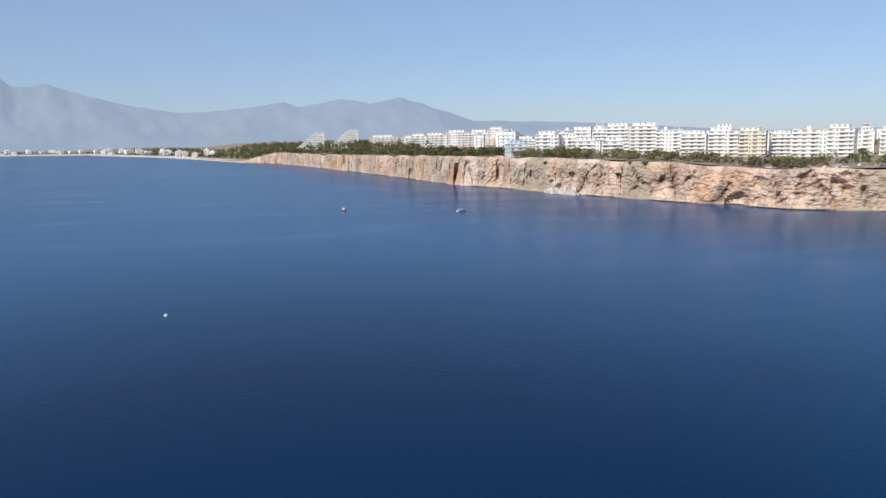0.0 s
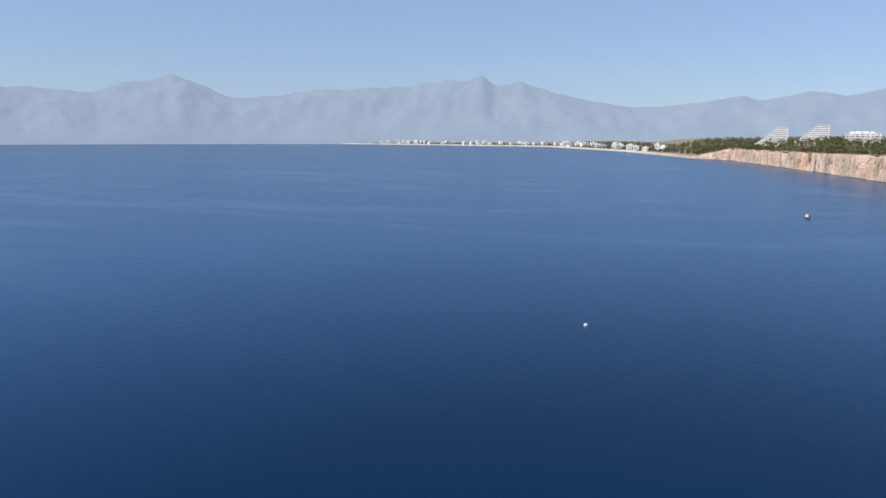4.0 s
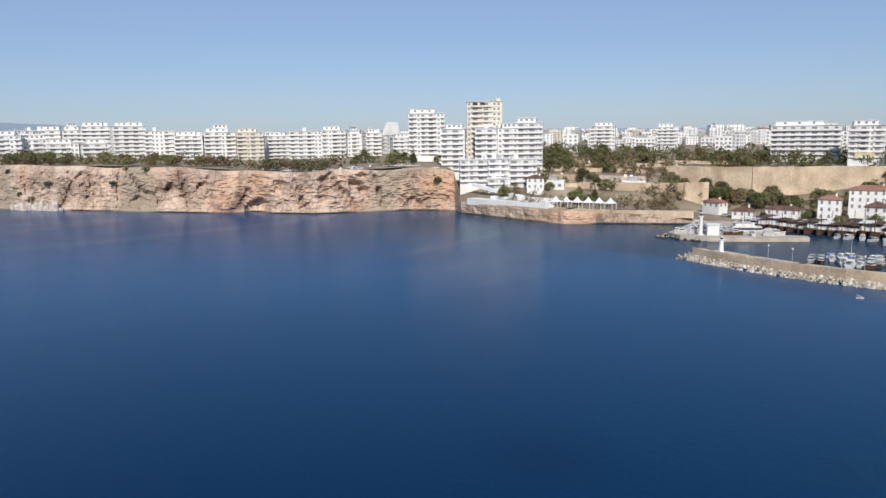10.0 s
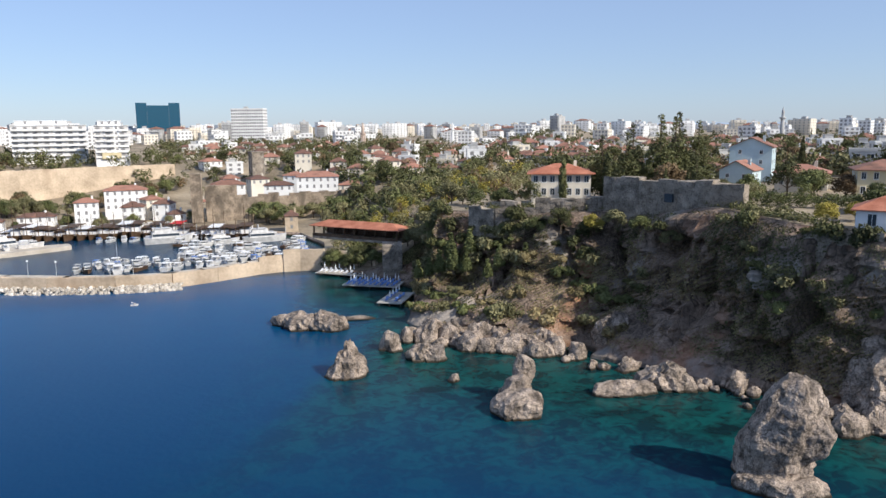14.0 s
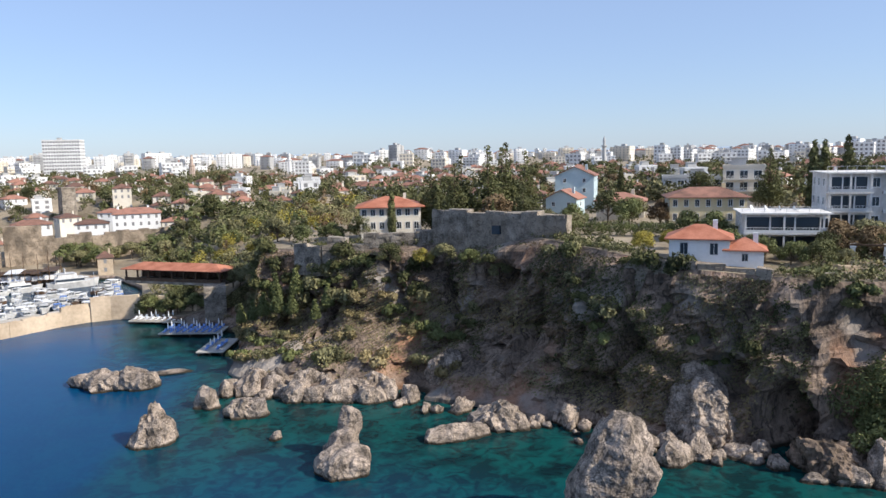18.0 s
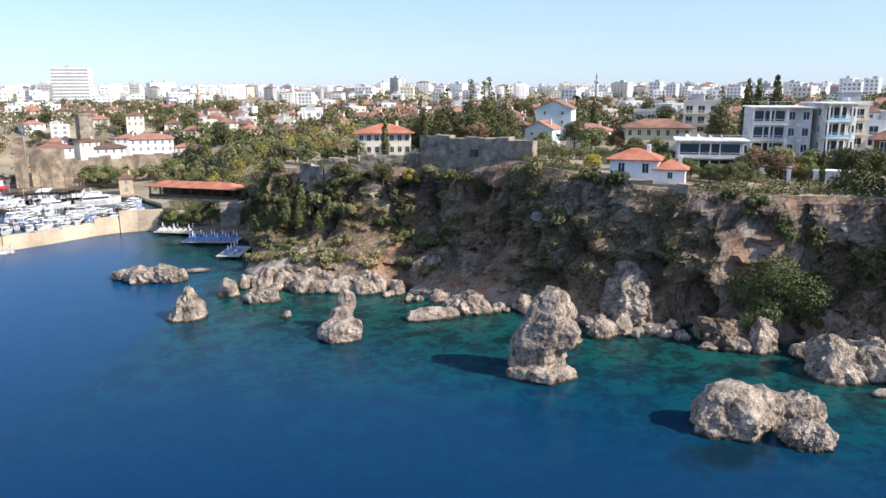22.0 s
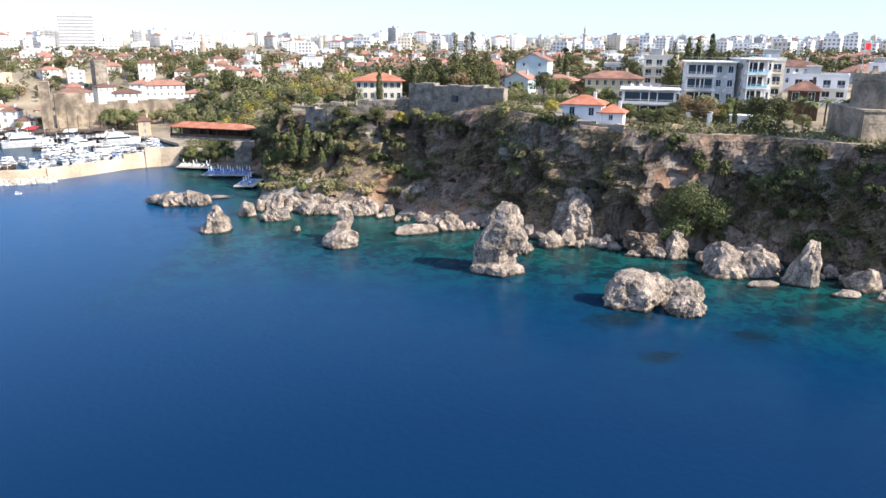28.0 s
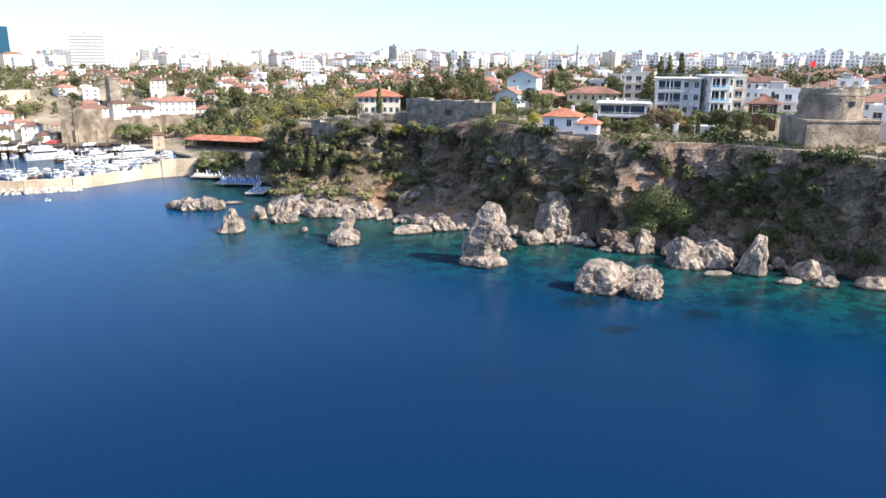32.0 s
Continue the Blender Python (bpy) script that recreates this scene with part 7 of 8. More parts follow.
def balcony_block(label, w, d, fl, m, seed, group="", wall=None, fh=3.0, sink=8.0, plain=False, rise=1):
    """A white block of flats: bays of flat grey panels painted as shaded loggias behind white balcony fronts, bays of
    plain windows, a set-back top floor and roof things.
    """
    r = random.Random(seed)
    wall = wall or WHITE_WALL
    b = empty("apartment_building", m, label, "building", group)
    h = fl * fh
    g = Geo()
    g.box(-w / 2, w / 2, -d / 2, d / 2, -sink, h)
    part("wall", g, wall, b)
    bays, x = [], -w / 2
    while x < w / 2 - 1.5:
        kind = "w" if plain and r.random() < 0.5 else r.choice("bbbbw")
        ln = min(r.uniform(4.5, 7.5) if kind == "b" else r.uniform(2.2, 3.6), w / 2 - x)
        bays.append((x, x + ln, kind, r.choice((1.0, 1.4, 1.7))))
        x += ln
    loggia, glass = Geo(), Geo()
    for k in range(fl):
        z = k * fh
        for x0, x1, kind, out in bays:
            if kind == "b":
                loggia.box(x0 + 0.25, x1 - 0.25, -d / 2 - 0.05, -d / 2 + 0.1, z + 0.1, z + 2.55)
                glass.box(x0 + 0.9, x0 + 0.9 + (x1 - x0 - 1.8) * 0.6, -d / 2 - 0.09, -d / 2 + 0.08, z + 0.2, z + 2.3)
            else:
                c = (x0 + x1) / 2
                glass.box(c - 0.65, c + 0.65, -d / 2 - 0.04, -d / 2 + 0.1, z + 0.95, z + 2.3)
        n = max(1, int(d / 4))
        for side in (-1, 1):
            for i in range(n):
                u = -d / 2 + d * (i + 0.5) / n
                xa, xb = sorted((side * (w / 2 - 0.1), side * (w / 2 + 0.04)))
                glass.box(xa, xb, u - 0.6, u + 0.6, z + 0.95, z + 2.3)
    if loggia.v:
        tagged(part("loggia", loggia, LOGGIA_SHADE, b), kind="stuff")
    tagged(part("glazing", glass, PALED_GLASS, b), kind="stuff")
    g = Geo()
    g.box(-w / 2, w / 2, -d / 2 - 0.3, -d / 2 + 0.02, -0.16, 0.04)
    for x0, x1, kind, out in bays:
        if kind == "b":
            g.box(x0 + 0.1, x1 - 0.1, -d / 2 - out, -d / 2 + 0.02, -0.14, 0.06)
            g.box(x0 + 0.1, x1 - 0.1, -d / 2 - out, -d / 2 - out + 0.12, 0.06, 0.95)
            for xa in (x0 + 0.1, x1 - 0.22):
                g.box(xa, xa + 0.12, -d / 2 - out + 0.12, -d / 2 + 0.02, 0.06, 0.95)
    if g.v:
        me = g.mesh("balcony", wall)
        for k in range(fl):
            share("balcony", me, b, pose(0, 0, k * fh))
    g = Geo()
    g.box(-w / 2 - 0.4, w / 2 + 0.4, -d / 2 - 0.6, d / 2 + 0.4, h, h + 0.25)
    part("roof", g, wall, b)
    for k in range(rise):
        g = Geo()
        u, z = r.uniform(-0.12, 0.12) * w, h + 0.25 + k * 2.8
        hw = w * (0.34 - 0.13 * k)
        g.box(u - hw, u + hw, -d * 0.28, d * 0.42, z, z + 2.5)
        g.box(u - hw - 0.4, u + hw + 0.4, -d * 0.28 - 0.5, d * 0.42 + 0.3, z + 2.5, z + 2.7)
        part("penthouse", g, wall, b)
        for q in (-0.6, 0.0, 0.6):
            g = Geo()
            g.box(u + hw * q - 0.7, u + hw * q + 0.7, -d * 0.28 - 0.05, -d * 0.28 + 0.1, z + 0.7, z + 2.1)
            part("penthouse_window", g, PALED_GLASS, b)
    for k in range(3):
        g = Geo()
        x, y = r.uniform(-0.42, 0.42) * w, r.uniform(-0.3, 0.35) * d
        if k < 2:
            g.ring([(0.55, h + 0.2), (0.55, h + 1.9), (0.2, h + 2.1)], 8, cx=x, cy=y)
        else:
            g.box(x - 1.1, x + 1.1, y - 1.1, y + 1.1, h + 0.2, h + 2.6)
        part("water_tank" if k < 2 else "roof_hut", g, METAL if k < 2 else wall, b)
    return b


WHITE_ROW = (
    (-546, 170, 20, 6), (-547, 190, 14, 5), (-525, 199, 18, 4), (-512, 213, 17, 4), (-595, 198, 12, 7), (-613, 221, 22, 7), (-597, 234, 14, 7), (-577, 244, 20, 8),
    (-551, 256, 23, 8), (-541, 276, 22, 7), (-513, 285, 20, 6), (-505, 305, 23, 7), (-488, 322, 20, 7), (-494, 351, 18, 6), (-457, 350, 24, 7), (-441, 366, 18, 7), (-440, 384, 11, 6),
    (-429, 396, 12, 6), (-415, 412, 16, 5), (-398, 428, 18, 5), (-372, 452, 20, 5),
)
for k, (x, y, w, fl) in enumerate(WHITE_ROW):
    z = ground_z(x, y) - 0.5
    balcony_block("white apartment block with deep balconies above the sea cliffs" if k != 12 else "cream apartment block with deep balconies above the sea cliffs", w, 13, fl, pose(x, y, z, 0, 0, facing(x, y, (k * 37 % 23) - 11)), 100 + k, "white blocks above the western cliffs", CREAM_WALL if k == 12 else WHITE_WALL, rise=(1, 2, 1, 1, 0)[k % 5])
pent = Geo()
pent.v = [(-8, -7, 0), (8, -7, 0), (8, 7, 0), (-8, 7, 0), (-3, -1, 11), (6, -1, 11), (6, 5, 11), (-3, 5, 11)]
pent.f = [(0, 1, 5, 4), (1, 2, 6, 5), (2, 3, 7, 6), (3, 0, 4, 7), (4, 5, 6, 7)]
single("sloped_building", pent, GREY_WALL, "pale grey building with sloping sides behind the trees", "building", pose(-455, 440, 42, 0, 0, facing(-455, 440)))
balcony_block("grey base storeys of the sloping building", 17, 14, 4, pose(-455, 440, 29.5, 0, 0, facing(-455, 440)), 140, "", GREY_WALL, rise=0)
balcony_block("tall white apartment tower with a red roof edge", 24, 16, 9, pose(-345, 366, 29, 0, 0, facing(-345, 366)), 151, plain=True, sink=10)
g = Geo()
g.box(-5, 5, -3, 3, 27.2, 30.3)
single("roof_sign", g, RED_WALL, "dark red roof structure on a white tower", "roof structure", pose(-345, 366, 29.0, 0, 0, facing(-345, 366)))
# the stacked flats over the promenade: x, y, base, width, depth, floors, floors set back, words
for k, (x, y, z, w, d, fl, up, words) in enumerate((
        (-287, 327, 21, 14, 12, 8, 1, "white apartment block with a stack of balconies"),
        (-281, 349, 19, 21, 15, 14, 0, "tall cream-white tower with square openings under its roof"),
        (-270, 338, 18, 14, 11, 9, 0, "white apartment block with a stack of balconies"),
        (-259, 343, 18, 12, 12, 9, 1, "white apartment block with rounded roof rooms"),
        (-250, 353, 18, 15, 12, 10, 1, "white apartment block with a stack of wide balconies"),
        (-258, 312, 16, 18, 10, 4, 0, "low white terraced flats with dark glazed strips"),
        (-245, 317, 13.5, 12, 11, 5, 0, "low white terraced flats stepping down the slope"),
        (-234, 323, 13, 15, 10, 5, 0, "low white terraced flats stepping down the slope"),
        (-241, 311, 12, 12, 7, 2, 0, "small white flat-roofed terrace house under the flats"))):
    balcony_block(words, w, d, fl, pose(x, y, z, 0, 0, facing(x, y, (k * 17 % 11) - 5)), 160 + k, "stacked flats over the promenade", CREAM_WALL if k == 1 else WHITE_WALL, sink=10, plain=k == 1, rise=up)
for k in range(4):
    g = Geo()
    u = -8 + (0.2, 4.6, 10.6, 13.6)[k]
    g.box(u, u + (2.8, 2.8, 1.0, 1.0)[k], -0.12, 0.1, 0, 1.9)
    c, sn = math.cos(radians(facing(-281, 349, 6))), math.sin(radians(facing(-281, 349, 6)))
    single("roof_opening", g, WINDOW, "square opening under the roof of a tower", "opening", pose(-281 + 7.5 * sn, 349 - 7.5 * c, 19 + 39.6, 0, 0, facing(-281, 349, 6)), "openings under a tower roof")
house("small white villa with a red roof under the flats", 9, 8, 2, WHITE_WALL, pose(-222, 318, 12.5, 0, 0, facing(-222, 318)), 3.0, 1.6, 0.5, sink=6, each=False)
apartment("pale block behind the towers", 20, 13, 6, GREY_WALL, pose(-404, 470, 29, 0, 0, facing(-444, 436)), 3.0, "f", 36)
balcony_block("small pale green building near the cliff", 20, 10, 3, pose(-561, 146, 28.4, 0, 0, facing(-561, 146)), 37, wall=BLUE_WALL)
balcony_block("long white hotel block with rows of balconies", 40, 14, 6, pose(-139, 498, 26.5, 0, 0, 16), 38, rise=1)
balcony_block("white block of flats with a yellow shop front", 18, 13, 6, pose(-99, 474, 26, 0, 0, 12), 39)
g = Geo()
g.box(-6, 4, -0.5, 0.3, 0, 3.2)
single("shop_front", g, YELLOW_WALL, "yellow shop front at the foot of a white block", "shop front", pose(-97, 466.6, 25.5, 0, 0, 12))
balcony_block("tall white block over the trees of the terraces", 20, 14, 7, pose(-314, 551, 26, 0, 0, 25), 41)
balcony_block("white block with a roof room over the terraces", 18, 13, 6, pose(-293, 630, 28, 0, 0, 25), 42)
for k, (x, y, w, fl) in enumerate(((-1129, 72, 44, 6), (-895, 100, 20, 6), (-887, 122, 26, 6), (-878, 148, 28, 7), (-868, 173, 25, 7), (-859, 193, 19, 8), (-850, 207, 12, 7), (-811, 220, 22, 4), (-1090, 110, 26, 5), (-1362, 95, 30, 6), (-790, 250, 24, 4))):
    balcony_block("distant white block with long balconies above the bay", w, 14, fl, pose(x, y, ground_z(x, y), 0, 0, facing(x, y)), 200 + k, "distant white blocks")


def stepped_hotel(x, y, z, label, flip=1):
    """A wedge-shaped hotel whose floors step back."""
    b = empty("hotel", pose(x, y, z, 0, 0, facing(x, y)), label, "building", "wedge-shaped hotels")
    gl = Geo()
    for k in range(9):
        g = Geo()
        x0, x1 = sorted((flip * (-26 + k * 4.2), flip * 26))
        g.box(x0, x1, -8, 8, k * 3.4 - (6 if k == 0 else 0), k * 3.4 + 3.1)
        part("floor_tier", g, WHITE_WALL, b)
        gl.box(x0 + 1, x1 - 1, -8.1, -7.9, k * 3.4 + 0.9, k * 3.4 + 2.4)
    tagged(part("glazing", gl, PALED_GLASS, b), kind="stuff")


stepped_hotel(-1391, 15, 32, "white wedge-shaped hotel with stepped floors on the cape")
stepped_hotel(-1421, -49, 28, "white stepped hotel beside its twin on the cape")
house("low red-roofed restaurant on the western cliffs", 26, 12, 1, CREAM_WALL, pose(-935, 58, 24, 0, 0, facing(-935, 58)), 4, 3, 0.8, each=False)
house("small white cafe on the western cliffs", 13, 9, 2, WHITE_WALL, pose(-663, 118, 27, 0, 0, facing(-663, 118)), 3, 2, 0.6, each=False)

# promenade restaurant
terr = empty("waterfront_restaurant", pose(0, 0, 0), "white waterfront restaurant with pointed tent roofs on a stone terrace", "restaurant")
g = strip([(-247, 291), (-229, 288.5), (-209, 286.5), (-192, 285.5)], 7, 5, 8.2)
part("terrace_wall", g, WHITE_WALL, terr)
g = strip([(-192, 285.5), (-181, 284.5), (-164, 296)], 9, 5, 6.6)
part("terrace_floor", g, PALE_STONE, terr)
for k in range(6):
    g = Geo()
    f = k / 5
    x, y = -191 + 26 * f, 290.5 + 6 * f
    g.ring([(3.4, 9.4), (1.6, 10.2), (0.15, 12.0)], 4, cx=x, cy=y, a0=radians(45))
    part("tent_roof", g, WHITE_CLOTH, terr)
    p = Geo()
    for sx in (-2, 2):
        for sy in (-2, 2):
            p.box(x + sx - 0.1, x + sx + 0.1, y + sy - 0.1, y + sy + 0.1, 6.6, 9.5)
    part("tent_post", p, FRAME, terr)
g = strip([(-236, 297), (-215, 296), (-198, 297)], 6, 6, 9.6)
part("pavilion", g, WHITE_WALL, terr)
ramp = Geo()
pts = [(-251, 300, 14.5), (-238, 299, 12.4), (-222, 298, 10.2), (-199, 297, 7.6)]
for (x0, y0, z0), (x1, y1, z1) in zip(pts[:-1], pts[1:]):
    n = len(ramp.v)
    ramp.v += [(x0, y0, z0 - 0.6), (x1, y1, z1 - 0.6), (x1, y1 + 2.4, z1 - 0.6), (x0, y0 + 2.4, z0 - 0.6), (x0, y0, z0 + 1), (x1, y1, z1 + 1), (x1, y1 + 2.4, z1 + 1), (x0, y0 + 2.4, z0 + 1)]
    ramp.f += [(n + 4, n + 5, n + 6, n + 7), (n, n + 1, n + 5, n + 4), (n + 1, n + 2, n + 6, n + 5), (n + 2, n + 3, n + 7, n + 6), (n + 3, n, n + 4, n + 7)]
single("ramp", ramp, WHITE_WALL, "long white ramp wall down to the waterfront", "ramp", kind="structure")
wall_line = strip([(-164, 296.5), (-150, 305), (-132, 313)], 0.8, 3, 6.2)
single("promenade_wall", wall_line, PALE_STONE, "low pale stone wall along the promenade", "wall", kind="structure")
for k, (x, y, w, d, turn) in enumerate(((-214, 326, 9, 6, 25), (-182, 352, 12, 5, 25))):
    apartment("low white flat-roofed building on the terraces", w, d, 1, WHITE_WALL, pose(x, y, ground_z(x, y) + 0.2, 0, 0, turn), 3.6, "", 80 + k, "low buildings on the terraces", 4, "terrace_building")

# terraced car parks between the flats and the harbour
def terrace_line(az0, az1, inland, n=9):
    pts = []
    for k in range(n):
        a = radians(az0 + (az1 - az0) * k / (n - 1))
        r = np.interp(a, ST_AZ, ST_R) + np.interp(a, ST_AZ, ST[:, 3]) + inland
        pts.append((CX + r * math.sin(a), CY + r * math.cos(a)))
    return pts


parking = random.Random(71)
for az0, az1, inland in ((-41, -31, 62), (-43, -30, 82), (-43, -29, 104), (-43, -26, 128), (-38, -22, 150)):
    pts = terrace_line(az0, az1, inland)
    road, kerb = Geo(), Geo()
    for (x0, y0), (x1, y1) in zip(pts[:-1], pts[1:]):
        ln = math.hypot(x1 - x0, y1 - y0)
        nx, ny = -(y1 - y0) / ln, (x1 - x0) / ln
        z0, z1 = ground_z(x0, y0) + 0.9, ground_z(x1, y1) + 0.9
        for g, a, b, lo, hi in ((road, -3.2, 3.2, -3.0, 0.0), (kerb, -3.6, -3.2, -3.0, 0.9)):
            q = [(x0 + nx * a, y0 + ny * a, z0), (x1 + nx * a, y1 + ny * a, z1), (x1 + nx * b, y1 + ny * b, z1), (x0 + nx * b, y0 + ny * b, z0)]
            n = len(g.v)
            g.v += [(p[0], p[1], p[2] + lo) for p in q] + [(p[0], p[1], p[2] + hi) for p in q]
            g.f += [(n + 4, n + 5, n + 6, n + 7)] + [(n + i, n + (i + 1) % 4, n + 4 + (i + 1) % 4, n + 4 + i) for i in range(4)]
        for k in range(int(ln / 3.4)):
            if parking.random() < 0.2:
                f = (k + 0.5) * 3.4 / ln
                copy_thing(cars[parking.randrange(2)], pose(x0 + (x1 - x0) * f, y0 + (y1 - y0) * f, z0 + (z1 - z0) * f, 0, 0, math.degrees(math.atan2(ny, nx)) + parking.uniform(-4, 4)))
    single("terrace_road", road, PAVING, "paved road with parked cars along a terrace", "road", kind="structure")
    single("terrace_parapet", kerb, PALE_STONE, "pale parapet wall along a terrace road", "wall", kind="structure")

# trees above the western cliffs
west = random.Random(41)
first_w = next(i for i in range(len(ST)) if ST[i, 0] > -1380)
last_w = next(i for i in range(len(ST)) if ST[i, 0] > -262)
n = 0
while n < 56:
    i = west.randrange(first_w, last_w)
    x, y, h, back = ST[i, :4]
    if x < -800 and west.random() < 0.3:
        continue
    d = back + west.uniform(5, 46 if x > -700 else 90)
    px, py = x + math.sin(ST_AZ[i]) * d, y + math.cos(ST_AZ[i]) * d
    if any(abs(px - b[0]) < 13 and abs(py - b[1]) < 10 for b in WHITE_ROW):
        continue
    kind = west.choice(("olive", "green", "dark", "olive", "rust", "palm", "green") if x > -480 else ("dark", "green", "dark", "olive"))
    plant(kind, px, py, None, west.uniform(0.55, 1.0))
    n += 1
for k in range(34):
    a = west.uniform(-50, -28)
    r = west.uniform(355, 480)
    px, py = r * math.sin(radians(a)), r * math.cos(radians(a))
    if px > -175 and py < 372 or inland_of(px, py) < 8:
        continue
    plant(west.choice(("dark", "olive", "green", "palm", "conifer")), px, py, None, west.uniform(0.6, 1.0))
for k in range(60):
    i, q = west.randrange(first_w + 150, last_w), west.randrange(8, ROWS)
    x, y, z = CLIFF[i * (ROWS + 1) + q]
    if x > -520 and noise.noise(Vector((x * 0.02, y * 0.02, 0))) > 0.0:
        plant(west.choice((0, 1, 1)), x, y, z - 0.6, west.uniform(1.0, 2.2))
# cafe parasols and cars along the cliff promenade
for k in range(24):
    i = west.randrange(last_w - 60, last_w)
    x, y, h, back = ST[i, :4]
    d = back + west.choice((5, 9, 14))
    px, py = x + math.sin(ST_AZ[i]) * d, y + math.cos(ST_AZ[i]) * d
    copy_thing(cars[west.randrange(2)], pose(px, py, ground_z(px, py), 0, 0, west.choice((30, 120))))

# ---- landmarks and the town ----
def minaret(x, y, z, h, label, material, fluted=False):
    b = empty("minaret", pose(x, y, z), label, "minaret")
    w = h * 0.075
    g = Geo()
    g.box(-w, w, -w, w, -6, h * 0.2)
    part("base", g, material, b)
    g = Geo()
    g.ring([(w * 0.85, h * 0.2), (w * 0.7, h * 0.68)], 8 if fluted else 16)
    if fluted:
        for k in range(8):
            a = k * math.pi / 4
            g.ring([(w * 0.3, h * 0.2), (w * 0.26, h * 0.68)], 8, True, w * 0.72 * math.cos(a), w * 0.72 * math.sin(a))
    part("shaft", g, material, b)
    g = Geo()
    g.ring([(w * 0.7, h * 0.66), (w * 1.15, h * 0.7), (w * 1.15, h * 0.73)], 16)
    part("gallery", g, material, b)
    g = Geo()
    g.ring([(w * 0.55, h * 0.73), (w * 0.5, h * 0.86), (w * 0.6, h * 0.865), (0.05, h)], 16)
    part("spire", g, material, b)


minaret(59, 597, 17, 28.5, "fluted reddish stone minaret above the old town", surface("pink_stone", (0.42, 0.32, 0.26), (0.62, 0.50, 0.42), 0.9, 0.4, 2.0, 0.3), True)
minaret(161, 733, 22, 24, "slender white minaret with a pointed cap", WHITE_WALL)
minaret(300, 420, 30, 22, "slender grey minaret behind the cypress trees", GREY_WALL)
mosque = empty("mosque", pose(176, 724, 24), "domed white mosque beside a minaret", "mosque")
g = Geo()
g.box(-9, 9, -9, 9, -6, 7)
part("wall", g, CREAM_WALL, mosque)
g = Geo()
g.ring([(8, 7), (7.6, 9), (6, 11.4), (3.5, 12.8), (0.2, 13.3)], 20)
part("dome", g, GREY_WALL, mosque, "grey lead dome", True)

tower_h = empty("glass_hotel", pose(-146, 945, 34, 0, 0, 9), "tall blue glass hotel tower with notched top", "building")
for x0, x1, top in ((-24, -12, 38), (-11.8, 11.8, 35), (12, 24, 38)):
    g = Geo()
    g.box(x0, x1, -9, 9, -10, top)
    part("glass_wing", g, BLUE_GLASS, tower_h)
g = Geo()
for k in range(11):
    g.box(-24.15, 24.15, -9.15, 9.15, k * 3.4, k * 3.4 + 0.25)
part("floor_bands", g, BLUE_GLASS, tower_h)
slab_b = apartment("tall white slab block over the town", 32, 15, 10, WHITE_WALL, pose(-35, 782, 30, 0, 0, -14), 3.05, "", 60, sink=10, bay=2.2)

city = random.Random(77)
protos = []
for k, (w, d, fl, wall) in enumerate(((13, 11, 5, WHITE_WALL), (16, 12, 5, WHITE_WALL), (17, 11, 5, CREAM_WALL), (11, 10, 4, WHITE_WALL), (12, 11, 6, WHITE_WALL), (20, 12, 5, WHITE_WALL), (13, 11, 4, CREAM_WALL), (16, 12, 4, GREY_WALL), (10, 10, 6, WHITE_WALL))):
    protos.append(apartment("pale flat-roofed apartment block of the town" if wall is not GREY_WALL else "grey flat-roofed block of the town", w, d, fl, wall, pose(0, 0, -200), 2.9, "f" if k % 2 else "", 70 + k, "blocks of the town", 9))
cottages = []
for k, (w, d, fl, wall, label) in enumerate(((8.5, 7, 2, CREAM_WALL, "pale old-town house with a red tiled roof"), (9.5, 7.5, 2, CREAM_WALL, "cream old-town house with a red tiled roof"), (7, 6.5, 1, CREAM_WALL, "small old-town house with a red tiled roof"),
                                             (9, 7, 2, GREY_WALL, "grey old-town house with a worn tiled roof"), (11, 8, 2, WHITE_WALL, "wide white old-town house with a red roof"))):
    cottages.append(house(label, w, d, fl, wall, pose(0, 0, -200), 2.9, 2.0, 0.5, group="old-town houses", sink=8, each=False))
flats = [apartment("small flat-roofed white house of the old town", 9, 8, 3, WHITE_WALL, pose(0, 0, -200), 2.8, "", 90, "flat-roofed old-town houses", 8),
         apartment("small flat-roofed cream house of the old town", 10, 9, 2, CREAM_WALL, pose(0, 0, -200), 3.0, "", 91, "flat-roofed old-town houses", 8)]
placed = [(o.location.x, o.location.y, 16) for o in scene.objects if o.parent is None and o.get("category") in ("building", "house", "tower", "minaret", "mosque") and o.location.z > -100]
stand = set()


def settle(src, x, y, z, turn, s=1.0):
    if id(src) in stand:
        src = copy_thing(src, Matrix())
    stand.add(id(src))
    src.matrix_basis = Matrix.LocRotScale((x, y, z), Euler((0, 0, radians(turn))), (1, 1, s))


def quarter(number, az0, az1, r0, r1, kinds, gap, tries=4000, tilt=25, low=0.0):
    done = 0
    for _ in range(tries):
        if done >= number:
            break
        a, r = radians(city.uniform(az0, az1)), math.sqrt(city.uniform(r0 * r0, r1 * r1))
        x, y = r * math.sin(a), r * math.cos(a)
        if inland_of(x, y) < 22 or any(abs(x - p[0]) < (gap + p[2]) / 2 and abs(y - p[1]) < (gap + p[2]) / 2 for p in placed):
            continue
        if -190 < x < -45 and y < 425 or -20 < x < 62 and y < 346 or 38 < x < 72 and 480 < y < 600:
            continue
        placed.append((x, y, gap))
        src = kinds[city.randrange(len(kinds))]
        settle(src, x, y, ground_z(x, y) - low, -math.degrees(a) + city.uniform(-tilt, tilt), city.uniform(0.85, 1.15))
        done += 1


